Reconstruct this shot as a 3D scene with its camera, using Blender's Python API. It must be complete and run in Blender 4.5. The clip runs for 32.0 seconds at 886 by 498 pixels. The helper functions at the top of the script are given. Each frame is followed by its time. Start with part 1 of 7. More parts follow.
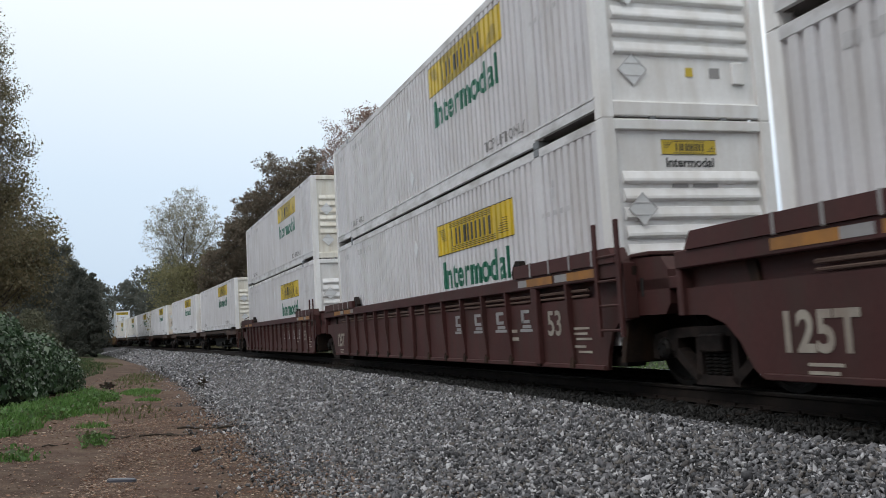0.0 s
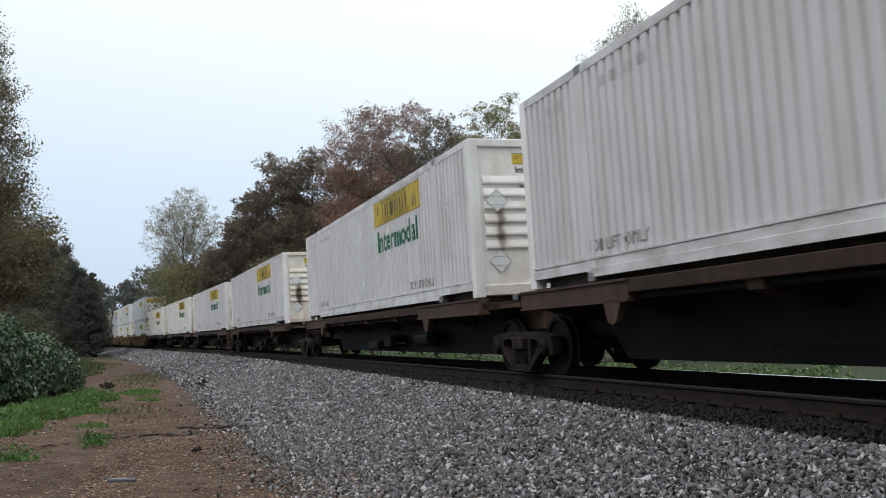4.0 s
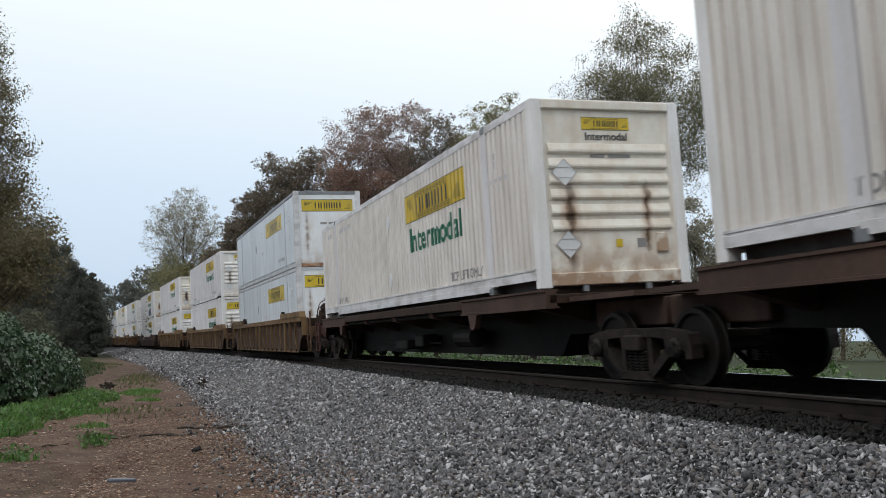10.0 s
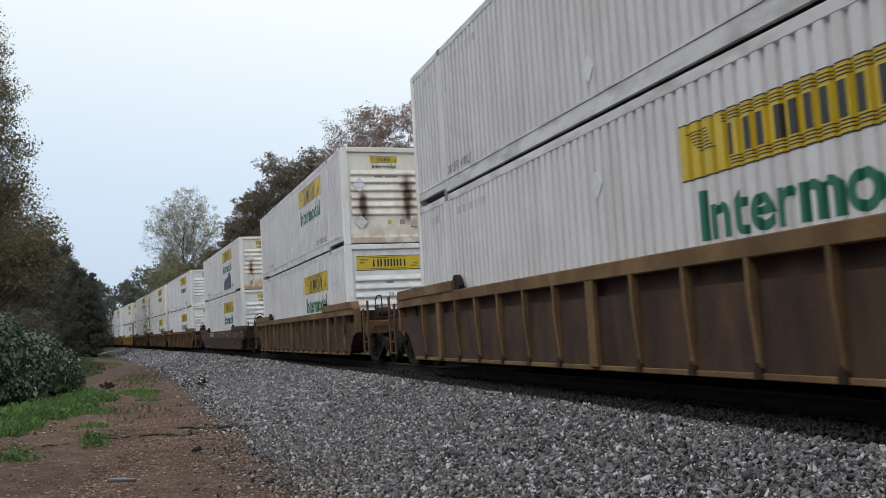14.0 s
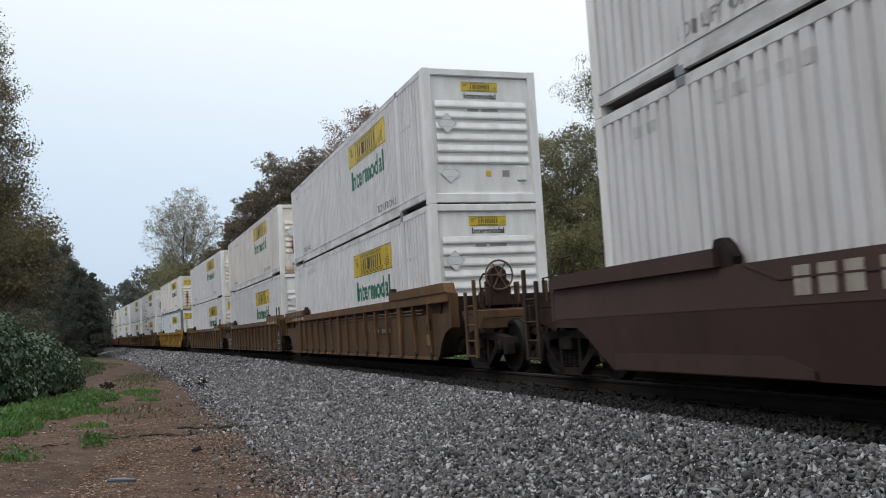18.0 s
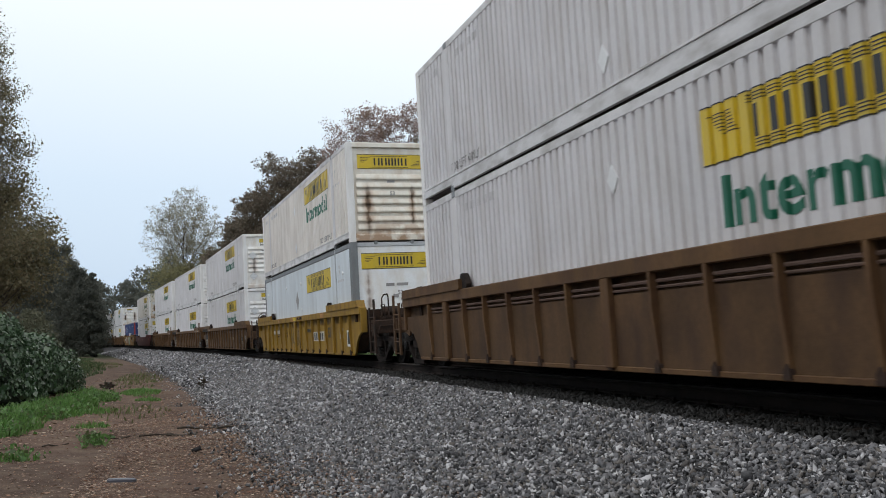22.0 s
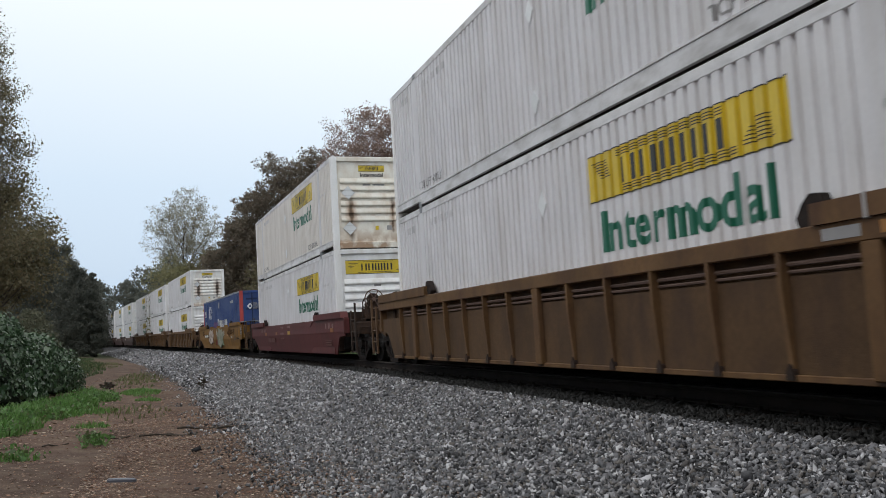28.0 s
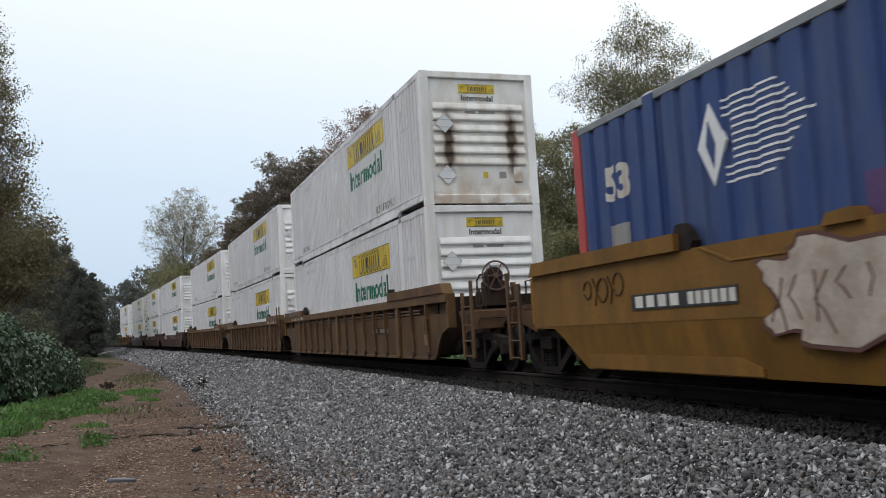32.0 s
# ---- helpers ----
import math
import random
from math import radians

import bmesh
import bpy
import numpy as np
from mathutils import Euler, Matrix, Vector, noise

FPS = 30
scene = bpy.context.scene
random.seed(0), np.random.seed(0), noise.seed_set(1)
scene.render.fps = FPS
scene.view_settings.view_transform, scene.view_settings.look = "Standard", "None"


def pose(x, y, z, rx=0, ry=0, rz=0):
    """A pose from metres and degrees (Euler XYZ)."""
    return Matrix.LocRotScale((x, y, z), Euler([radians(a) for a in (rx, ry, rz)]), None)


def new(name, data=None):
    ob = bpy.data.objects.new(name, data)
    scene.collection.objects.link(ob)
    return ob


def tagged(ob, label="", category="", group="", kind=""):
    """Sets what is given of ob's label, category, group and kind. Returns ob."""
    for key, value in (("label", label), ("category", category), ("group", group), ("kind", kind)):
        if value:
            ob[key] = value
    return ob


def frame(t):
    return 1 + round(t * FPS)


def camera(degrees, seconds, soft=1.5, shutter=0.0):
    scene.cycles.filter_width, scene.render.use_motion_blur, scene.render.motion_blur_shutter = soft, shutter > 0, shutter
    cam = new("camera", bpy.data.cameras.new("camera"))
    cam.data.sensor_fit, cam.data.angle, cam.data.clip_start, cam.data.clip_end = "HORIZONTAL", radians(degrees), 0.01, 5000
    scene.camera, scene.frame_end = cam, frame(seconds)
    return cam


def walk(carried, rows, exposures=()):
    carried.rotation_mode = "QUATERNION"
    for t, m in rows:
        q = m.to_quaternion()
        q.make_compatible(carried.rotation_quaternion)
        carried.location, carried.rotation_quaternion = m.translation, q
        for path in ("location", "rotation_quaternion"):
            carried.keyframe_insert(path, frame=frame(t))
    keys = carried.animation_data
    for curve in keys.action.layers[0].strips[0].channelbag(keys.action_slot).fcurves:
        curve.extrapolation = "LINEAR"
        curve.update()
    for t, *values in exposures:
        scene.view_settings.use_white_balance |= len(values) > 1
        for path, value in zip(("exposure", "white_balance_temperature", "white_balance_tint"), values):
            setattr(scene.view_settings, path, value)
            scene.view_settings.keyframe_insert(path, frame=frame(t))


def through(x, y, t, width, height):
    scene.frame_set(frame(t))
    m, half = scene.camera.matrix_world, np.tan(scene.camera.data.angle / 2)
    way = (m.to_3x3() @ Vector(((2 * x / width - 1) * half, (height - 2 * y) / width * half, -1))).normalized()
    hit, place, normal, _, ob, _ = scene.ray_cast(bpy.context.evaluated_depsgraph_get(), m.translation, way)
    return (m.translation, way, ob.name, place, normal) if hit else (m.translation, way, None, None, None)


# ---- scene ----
# ---------------------------------------------------------------- camera
EYE = (0.0, 0.0, 1.539)
cam = camera(54.12, 32.0, soft=0.85, shutter=0.12)
CAM_POSE = pose(*EYE, 0, 0, -17.30) @ pose(0, 0, 0, 96.39, 0, 0) @ pose(0, 0, 0, 0, 0, 0.50)
walk(cam, [(0, CAM_POSE), (32, CAM_POSE)], exposures=[(0, 0.05), (3, 0.07), (6, 0.02), (8, 0.05), (12, -0.02), (18, -0.01), (22, 0.05), (25, 0.0), (29, 0.03), (32, 0.02)])

# ---------------------------------------------------------------- world and sun
world = bpy.data.worlds.new("overcast_sky")
world.use_nodes = True
scene.world = world
wn, wl = world.node_tree.nodes, world.node_tree.links
bg = wn["Background"]
sky = wn.new("ShaderNodeTexSky")
sky.sky_type, sky.sun_disc = "NISHITA", False
sky.sun_elevation, sky.sun_rotation = radians(38), radians(60)
sky.air_density, sky.dust_density, sky.ozone_density = 1.0, 6.0, 2.0
scaled = wn.new("ShaderNodeVectorMath")
scaled.operation = "SCALE"
scaled.inputs["Scale"].default_value = 0.10
# a layer of cloud: pale blue at the horizon, brighter towards the zenith
up = wn.new("ShaderNodeTexCoord")
split = wn.new("ShaderNodeSeparateXYZ")
layer = wn.new("ShaderNodeValToRGB")
STOPS = ((0.0, (0.55, 0.68, 0.84)), (0.17, (0.665, 0.795, 0.935)), (0.36, (0.92, 0.985, 1.02)), (1.0, (1.18, 1.20, 1.20)))
while len(layer.color_ramp.elements) < len(STOPS):
    layer.color_ramp.elements.new(0.5)
for el, (at, col) in zip(layer.color_ramp.elements, STOPS):
    el.position, el.color = at, (*col, 1)
wl.new(up.outputs["Generated"], split.inputs[0])
wl.new(split.outputs["Z"], layer.inputs["Fac"])
cloud = wn.new("ShaderNodeMix")
cloud.data_type = "RGBA"
cloud.inputs["Factor"].default_value = 0.9
wl.new(sky.outputs["Color"], scaled.inputs[0])
wl.new(scaled.outputs["Vector"], cloud.inputs["A"])
wl.new(layer.outputs["Color"], cloud.inputs["B"])
wl.new(cloud.outputs["Result"], bg.inputs["Color"])
bg.inputs["Strength"].default_value = 1.08
sun_data = bpy.data.lights.new("sun", "SUN")
sun_data.energy, sun_data.angle, sun_data.color = 0.7, radians(25), (1.0, 0.97, 0.93)
sun = new("sun", sun_data)
sun.rotation_euler = (radians(48), 0, radians(-60))

# ---------------------------------------------------------------- the line of the track
# the near container plane lies 5.39 m from the eye; the curve bends to the eye's side
SIDE0, CURVE, BANK, RAIL_Z = 5.3907, -0.00145, -4.07, 1.10
EASED, EASY = 72.0, -0.00022
SPEED = 13.556
HALF = 1.295


def line_at(s):
    """Place and heading of the line s metres along: a curve that eases beyond 72 m."""
    near, more = np.minimum(s, EASED), np.maximum(np.asarray(s) - EASED, 0.0)
    a = CURVE * near
    b = a + EASY * more
    x = SIDE0 + (1 - np.cos(a)) / CURVE + (np.cos(a) - np.cos(b)) / EASY
    return x, np.sin(a) / CURVE + (np.sin(b) - np.sin(a)) / EASY, b


def track_point(s, side, z=0.0):
    """The place s metres along the track, side metres beyond the near container plane, z above the near rail."""
    e, d = radians(BANK), side - 0.51
    lat, up = 0.51 + d * math.cos(e) + z * math.sin(e), z * math.cos(e) - d * math.sin(e)
    x, y, a = line_at(s)
    return Vector((x + lat * math.cos(a), y - lat * math.sin(a), RAIL_Z + up))


def level_point(s, side, z):
    """The same with no bank: z above the ground."""
    x, y, a = line_at(s)
    return Vector((x + side * math.cos(a), y - side * math.sin(a), z))


def track_pose(s):
    """The pose of a car whose middle stands s metres along the track."""
    p = track_point(s, HALF, 0.0)
    return pose(p.x, p.y, p.z, 0, BANK, -math.degrees(line_at(s)[2]))

# ---------------------------------------------------------------- mesh tools
class Geo:
    """Collects vertices and faces for one mesh."""

    def __init__(self):
        self.v, self.f = [], []

    def box(self, x0, x1, y0, y1, z0, z1, c=0.0):
        """A block; c: the chamfer of its edges."""
        if c <= 0:
            n = len(self.v)
            self.v += [(x0, y0, z0), (x1, y0, z0), (x1, y1, z0), (x0, y1, z0), (x0, y0, z1), (x1, y0, z1), (x1, y1, z1), (x0, y1, z1)]
            self.f += [tuple(n + i for i in q) for q in ((0, 3, 2, 1), (4, 5, 6, 7), (0, 1, 5, 4), (1, 2, 6, 5), (2, 3, 7, 6), (3, 0, 4, 7))]
            return self
        prof = [(x0 + c, y0), (x1 - c, y0), (x1, y0 + c), (x1, y1 - c), (x1 - c, y1), (x0 + c, y1), (x0, y1 - c), (x0, y0 + c)]
        ins = [(x0 + 2 * c, y0 + c), (x1 - 2 * c, y0 + c), (x1 - c, y0 + 2 * c), (x1 - c, y1 - 2 * c), (x1 - 2 * c, y1 - c), (x0 + 2 * c, y1 - c), (x0 + c, y1 - 2 * c), (x0 + c, y0 + 2 * c)]
        rings = [[(*p, z0) for p in ins], [(*p, z0 + c) for p in prof], [(*p, z1 - c) for p in prof], [(*p, z1) for p in ins]]
        self.loft(rings)
        return self

    def loft(self, rings, caps=True):
        """Closed rings of equal length, joined one to the next."""
        n, k = len(self.v), len(rings[0])
        for r in rings:
            self.v += [tuple(p) for p in r]
        for j in range(len(rings) - 1):
            for i in range(k):
                a, b = n + j * k + i, n + j * k + (i + 1) % k
                self.f.append((a, b, b + k, a + k))
        if caps:
            self.f.append(tuple(n + i for i in reversed(range(k))))
            self.f.append(tuple(n + (len(rings) - 1) * k + i for i in range(k)))
        return self

    def prism(self, outline, a0, a1, axis="x"):
        """An outline drawn out along an axis: for x it lies in (y, z), for y in (x, z), for z in (x, y)."""
        def at(p, a):
            return (a, p[0], p[1]) if axis == "x" else (p[0], a, p[1]) if axis == "y" else (p[0], p[1], a)
        return self.loft([[at(p, a0) for p in outline], [at(p, a1) for p in outline]])

    def tube(self, p, q, r0, r1=None, n=8, caps=True):
        p, q = Vector(p), Vector(q)
        r1 = r0 if r1 is None else r1
        w = (q - p).normalized()
        u = w.orthogonal().normalized()
        t = w.cross(u)
        rings = []
        for c, r in ((p, r0), (q, r1)):
            rings.append([tuple(c + (u * math.cos(2 * math.pi * i / n) + t * math.sin(2 * math.pi * i / n)) * r) for i in range(n)])
        return self.loft(rings, caps)

    def pipe(self, pts, r, n=6):
        """A bent round bar."""
        rings, last = [], None
        pts = [Vector(p) for p in pts]
        for i, c in enumerate(pts):
            d = (pts[min(i + 1, len(pts) - 1)] - pts[max(i - 1, 0)]).normalized()
            u = d.orthogonal().normalized() if last is None else (last - d * last.dot(d)).normalized()
            last = u
            t = d.cross(u)
            rings.append([tuple(c + (u * math.cos(2 * math.pi * k / n) + t * math.sin(2 * math.pi * k / n)) * r) for k in range(n)])
        return self.loft(rings)

    def lathe(self, prof, c, axis="x", n=24):
        """A profile of (along, radius) turned round an axis through c."""
        rings = []
        for a, r in prof:
            ring = []
            for i in range(n):
                x, y = r * math.cos(2 * math.pi * i / n), r * math.sin(2 * math.pi * i / n)
                ring.append((c[0] + a, c[1] + x, c[2] + y) if axis == "x" else (c[0] + x, c[1] + a, c[2] + y) if axis == "y" else (c[0] + x, c[1] + y, c[2] + a))
            rings.append(ring)
        return self.loft(rings)

    def ring(self, c, big, small, axis="y", n=24, m=6):
        """A torus."""
        base = len(self.v)
        for i in range(n):
            a = 2 * math.pi * i / n
            for j in range(m):
                b = 2 * math.pi * j / m
                r, h = big + small * math.cos(b), small * math.sin(b)
                x, y = r * math.cos(a), r * math.sin(a)
                self.v.append((c[0] + x, c[1] + h, c[2] + y) if axis == "y" else (c[0] + h, c[1] + x, c[2] + y))
        for i in range(n):
            for j in range(m):
                self.f.append((base + i * m + j, base + ((i + 1) % n) * m + j, base + ((i + 1) % n) * m + (j + 1) % m, base + i * m + (j + 1) % m))
        return self

    def quad(self, a, b, c, d):
        n = len(self.v)
        self.v += [tuple(a), tuple(b), tuple(c), tuple(d)]
        self.f.append((n, n + 1, n + 2, n + 3))
        return self

    def mesh(self, name, mat, smooth=False):
        me = bpy.data.meshes.new(name)
        me.from_pydata(self.v, [], self.f)
        bm = bmesh.new()
        bm.from_mesh(me)
        bmesh.ops.recalc_face_normals(bm, faces=bm.faces)
        bm.to_mesh(me)
        bm.free()
        if smooth:
            me.shade_smooth()
        me.materials.append(mat)
        return me


def part(name, geo, mat, parent=None, label="", smooth=False):
    """Links one mesh as an object under its thing."""
    me = geo if isinstance(geo, bpy.types.Mesh) else geo.mesh(name, mat, smooth)
    ob = new(name, me)
    ob.parent = parent
    if label:
        ob["label"] = label
    return ob


def big_mesh(name, verts, faces, mat, smooth=False):
    """A large mesh from arrays: verts (n, 3), faces (m, k)."""
    verts, faces = np.asarray(verts, np.float32), np.asarray(faces, np.int32)
    me = bpy.data.meshes.new(name)
    k = faces.shape[1]
    me.vertices.add(len(verts))
    me.vertices.foreach_set("co", verts.ravel())
    me.loops.add(faces.size)
    me.loops.foreach_set("vertex_index", faces.ravel())
    me.polygons.add(len(faces))
    me.polygons.foreach_set("loop_start", np.arange(0, faces.size, k, dtype=np.int32))
    me.polygons.foreach_set("loop_total", np.full(len(faces), k, np.int32))
    me.update(calc_edges=True)
    me.validate()
    if smooth:
        me.shade_smooth()
    me.materials.append(mat)
    return me


def letters(text, size, bold=0.0, spacing=1.0):
    """The flat mesh of a word in the built-in font, in (x, y), centred; a list of vertices and faces."""
    cu = bpy.data.curves.new("word", "FONT")
    cu.body, cu.size, cu.offset, cu.align_x, cu.align_y, cu.space_character = text, size, bold, "CENTER", "CENTER", spacing
    cu.resolution_u = 4
    ob = new("word", cu)
    bpy.context.view_layer.update()
    me = bpy.data.meshes.new_from_object(ob)
    v = [tuple(p.co) for p in me.vertices]
    f = [tuple(p.vertices) for p in me.polygons]
    bpy.data.objects.remove(ob)
    bpy.data.curves.remove(cu)
    bpy.data.meshes.remove(me)
    return v, f


# ---------------------------------------------------------------- materials
def surface(name, color, rough=0.6, metal=0.0, vary=0.15, scale=3.0, grime=None, grime_amount=0.0, grime_scale=(1.5, 1.5, 0.35), bump=0.1, bump_scale=60.0, per_object=0.06, fine=0.5):
    """A painted or raw surface: broad and fine changes of tone, streaks of grime, fine relief."""
    m = bpy.data.materials.new(name)
    m.use_nodes = True
    n, l = m.node_tree.nodes, m.node_tree.links
    b = n["Principled BSDF"]
    b.inputs["Roughness"].default_value = rough
    b.inputs["Metallic"].default_value = metal
    b.inputs["Specular IOR Level"].default_value = 0.5 if rough < 0.5 else 0.22
    tc = n.new("ShaderNodeTexCoord")
    info = n.new("ShaderNodeObjectInfo")
    shift = n.new("ShaderNodeVectorMath")
    shift.operation = "MULTIPLY_ADD"
    comb = n.new("ShaderNodeCombineXYZ")
    for k in range(3):
        l.new(info.outputs["Random"], comb.inputs[k])
    l.new(comb.outputs[0], shift.inputs[0])
    shift.inputs[1].default_value = (37.0, 91.0, 53.0)
    l.new(tc.outputs["Object"], shift.inputs[2])

    def tex(sc, detail, stretch=None):
        t = n.new("ShaderNodeTexNoise")
        t.inputs["Scale"].default_value = sc
        t.inputs["Detail"].default_value = detail
        if stretch:
            mp = n.new("ShaderNodeMapping")
            mp.inputs["Scale"].default_value = stretch
            l.new(shift.outputs[0], mp.inputs["Vector"])
            l.new(mp.outputs[0], t.inputs["Vector"])
        else:
            l.new(shift.outputs[0], t.inputs["Vector"])
        return t.outputs["Fac"]

    def ramp(src, lo, hi, a, c):
        r = n.new("ShaderNodeMapRange")
        r.inputs["From Min"].default_value, r.inputs["From Max"].default_value = lo, hi
        r.inputs["To Min"].default_value, r.inputs["To Max"].default_value = a, c
        l.new(src, r.inputs["Value"])
        return r.outputs[0]

    def times(x, y):
        q = n.new("ShaderNodeMath")
        q.operation = "MULTIPLY"
        l.new(x, q.inputs[0])
        l.new(y, q.inputs[1])
        return q.outputs[0]

    tone = times(ramp(tex(scale * 0.3, 4), 0.3, 0.7, 1 - vary, 1 + vary), ramp(tex(scale * 6, 6), 0.3, 0.7, 1 - vary * fine, 1 + vary * fine))
    tone = times(tone, ramp(info.outputs["Random"], 0, 1, 1 - per_object, 1 + per_object))
    hue = n.new("ShaderNodeVectorMath")
    hue.operation = "SCALE"
    hue.inputs[0].default_value = color[:3]
    l.new(tone, hue.inputs["Scale"])
    out = hue.outputs["Vector"]
    if grime is not None:
        mix = n.new("ShaderNodeMix")
        mix.data_type = "RGBA"
        l.new(ramp(tex(2.2, 8, grime_scale), 0.42, 0.72, 0, grime_amount), mix.inputs["Factor"])
        l.new(out, mix.inputs["A"])
        mix.inputs["B"].default_value = (*grime, 1)
        out = mix.outputs["Result"]
    l.new(out, b.inputs["Base Color"])
    if bump:
        bp = n.new("ShaderNodeBump")
        bp.inputs["Strength"].default_value = bump
        bp.inputs["Distance"].default_value = 0.02
        l.new(tex(bump_scale, 5), bp.inputs["Height"])
        l.new(bp.outputs[0], b.inputs["Normal"])
    return m


def leafy(name, colors, rough=0.6, through=0.35):
    """Leaves, each piece of its own tone."""
    m = bpy.data.materials.new(name)
    m.use_nodes = True
    n, l = m.node_tree.nodes, m.node_tree.links
    b = n["Principled BSDF"]
    b.inputs["Roughness"].default_value = rough
    g = n.new("ShaderNodeNewGeometry")
    r = n.new("ShaderNodeValToRGB")
    while len(r.color_ramp.elements) < len(colors):
        r.color_ramp.elements.new(0.5)
    for i, c in enumerate(colors):
        r.color_ramp.elements[i].position = i / max(1, len(colors) - 1)
        r.color_ramp.elements[i].color = (*c, 1)
    l.new(g.outputs["Random Per Island"], r.inputs["Fac"])
    l.new(r.outputs["Color"], b.inputs["Base Color"])
    if through:
        t = n.new("ShaderNodeBsdfTranslucent")
        l.new(r.outputs["Color"], t.inputs["Color"])
        mx = n.new("ShaderNodeMixShader")
        mx.inputs[0].default_value = through
        l.new(b.outputs[0], mx.inputs[1])
        l.new(t.outputs[0], mx.inputs[2])
        l.new(mx.outputs[0], n["Material Output"].inputs["Surface"])
    return m


RUST = (0.16, 0.07, 0.03)
SOOT = (0.06, 0.038, 0.026)
white_side = surface("white_panel_paint", (0.67, 0.66, 0.68), 0.55, vary=0.06, grime=(0.50, 0.47, 0.45), grime_amount=0.5, grime_scale=(1, 1.2, 0.22), bump=0.03)
cream_side = surface("yellowed_panel_paint", (0.725, 0.69, 0.655), 0.55, vary=0.06, grime=(0.48, 0.43, 0.38), grime_amount=0.5, grime_scale=(1, 1.2, 0.22), bump=0.03)
white_end = surface("white_end_paint", (0.84, 0.835, 0.835), 0.5, vary=0.05, grime=(0.45, 0.38, 0.30), grime_amount=0.35, bump=0.03)
cream_end = surface("stained_cream_paint", (0.80, 0.77, 0.70), 0.55, vary=0.08, grime=(0.50, 0.42, 0.30), grime_amount=0.55, grime_scale=(2.5, 1, 0.3), bump=0.05)
rail_paint = surface("container_rail_paint", (0.68, 0.675, 0.69), 0.5, vary=0.08, grime=(0.25, 0.23, 0.21), grime_amount=0.6, grime_scale=(1, 0.8, 2.0), bump=0.05)
smooth_white = surface("plate_white_paint", (0.66, 0.715, 0.765), 0.45, vary=0.05, grime=(0.40, 0.41, 0.42), grime_amount=0.45, grime_scale=(1, 0.9, 0.15), bump=0.02)
grey_rail = surface("grey_aluminium_rail", (0.22, 0.23, 0.24), 0.45, 0.3, vary=0.12, grime=(0.1, 0.1, 0.1), grime_amount=0.4)
blue_paint = surface("blue_container_paint", (0.032, 0.062, 0.185), 0.5, vary=0.12, grime=(0.10, 0.12, 0.19), grime_amount=0.5, bump=0.03)
deep_blue = surface("dark_blue_paint_and_shade", (0.018, 0.030, 0.075), 0.55, vary=0.15, bump=0.03)
red_post = surface("faded_red_paint", (0.42, 0.075, 0.07), 0.5, vary=0.1)
dark_gap = surface("dark_underside", (0.025, 0.024, 0.024), 0.8, vary=0.3)
grimy_steel = surface("grimy_floor_steel", (0.13, 0.12, 0.115), 0.8, vary=0.3, grime=(0.05, 0.042, 0.038), grime_amount=0.6)
yellow_logo = surface("yellow_decal", (0.66, 0.47, 0.025), 0.4, vary=0.06, grime=(0.38, 0.30, 0.08), grime_amount=0.4, bump=0)
green_word = surface("green_lettering", (0.012, 0.13, 0.075), 0.4, vary=0.05, bump=0)
black_word = surface("black_lettering", (0.022, 0.022, 0.022), 0.45, vary=0.05, bump=0)
faint_word = surface("faded_grey_lettering", (0.30, 0.29, 0.29), 0.5, vary=0.1, bump=0)
dim_word = surface("worn_grey_stencil", (0.55, 0.54, 0.55), 0.55, vary=0.15, bump=0)
ghost_word = surface("ghosted_lettering", (0.19, 0.12, 0.11), 0.6, vary=0.15, bump=0)
ghost_tan = surface("ghosted_pale_lettering", (0.21, 0.155, 0.11), 0.65, vary=0.15, bump=0)
worn_mark = surface("worn_dull_mark", (0.17, 0.135, 0.12), 0.65, vary=0.25, grime=(0.08, 0.05, 0.045), grime_amount=0.6, bump=0)
dull_orange = surface("dull_orange_reflector", (0.26, 0.105, 0.025), 0.5, vary=0.15, grime=(0.10, 0.05, 0.03), grime_amount=0.6, bump=0)
pink_mark = surface("worn_pinkish_mark", (0.235, 0.150, 0.140), 0.6, vary=0.25, grime=(0.12, 0.05, 0.05), grime_amount=0.6, bump=0)
dim_red = surface("ghosted_red_lettering", (0.145, 0.072, 0.066), 0.6, vary=0.2, grime=(0.11, 0.04, 0.038), grime_amount=0.6, bump=0)
dull_yellow = surface("dull_yellow_reflector", (0.42, 0.25, 0.03), 0.45, vary=0.12, bump=0)
white_word = surface("white_lettering", (0.62, 0.60, 0.56), 0.5, vary=0.1, grime=(0.3, 0.2, 0.15), grime_amount=0.5, bump=0)
dusty_word = surface("dusty_white_lettering", (0.36, 0.325, 0.28), 0.65, vary=0.15, grime=(0.16, 0.10, 0.08), grime_amount=0.55, bump=0)
placard_paint = surface("white_placard", (0.70, 0.71, 0.72), 0.35, vary=0.06, bump=0)
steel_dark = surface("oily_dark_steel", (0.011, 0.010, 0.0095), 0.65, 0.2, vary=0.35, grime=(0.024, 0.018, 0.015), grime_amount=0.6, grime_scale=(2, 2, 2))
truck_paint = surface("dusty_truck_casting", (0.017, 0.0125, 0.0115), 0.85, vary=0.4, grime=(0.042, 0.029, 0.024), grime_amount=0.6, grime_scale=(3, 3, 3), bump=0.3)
end_steel = surface("grimy_brown_end_steel", (0.030, 0.020, 0.016), 0.8, vary=0.3, scale=4, grime=(0.075, 0.038, 0.022), grime_amount=0.6, grime_scale=(3, 3, 2), bump=0.2)
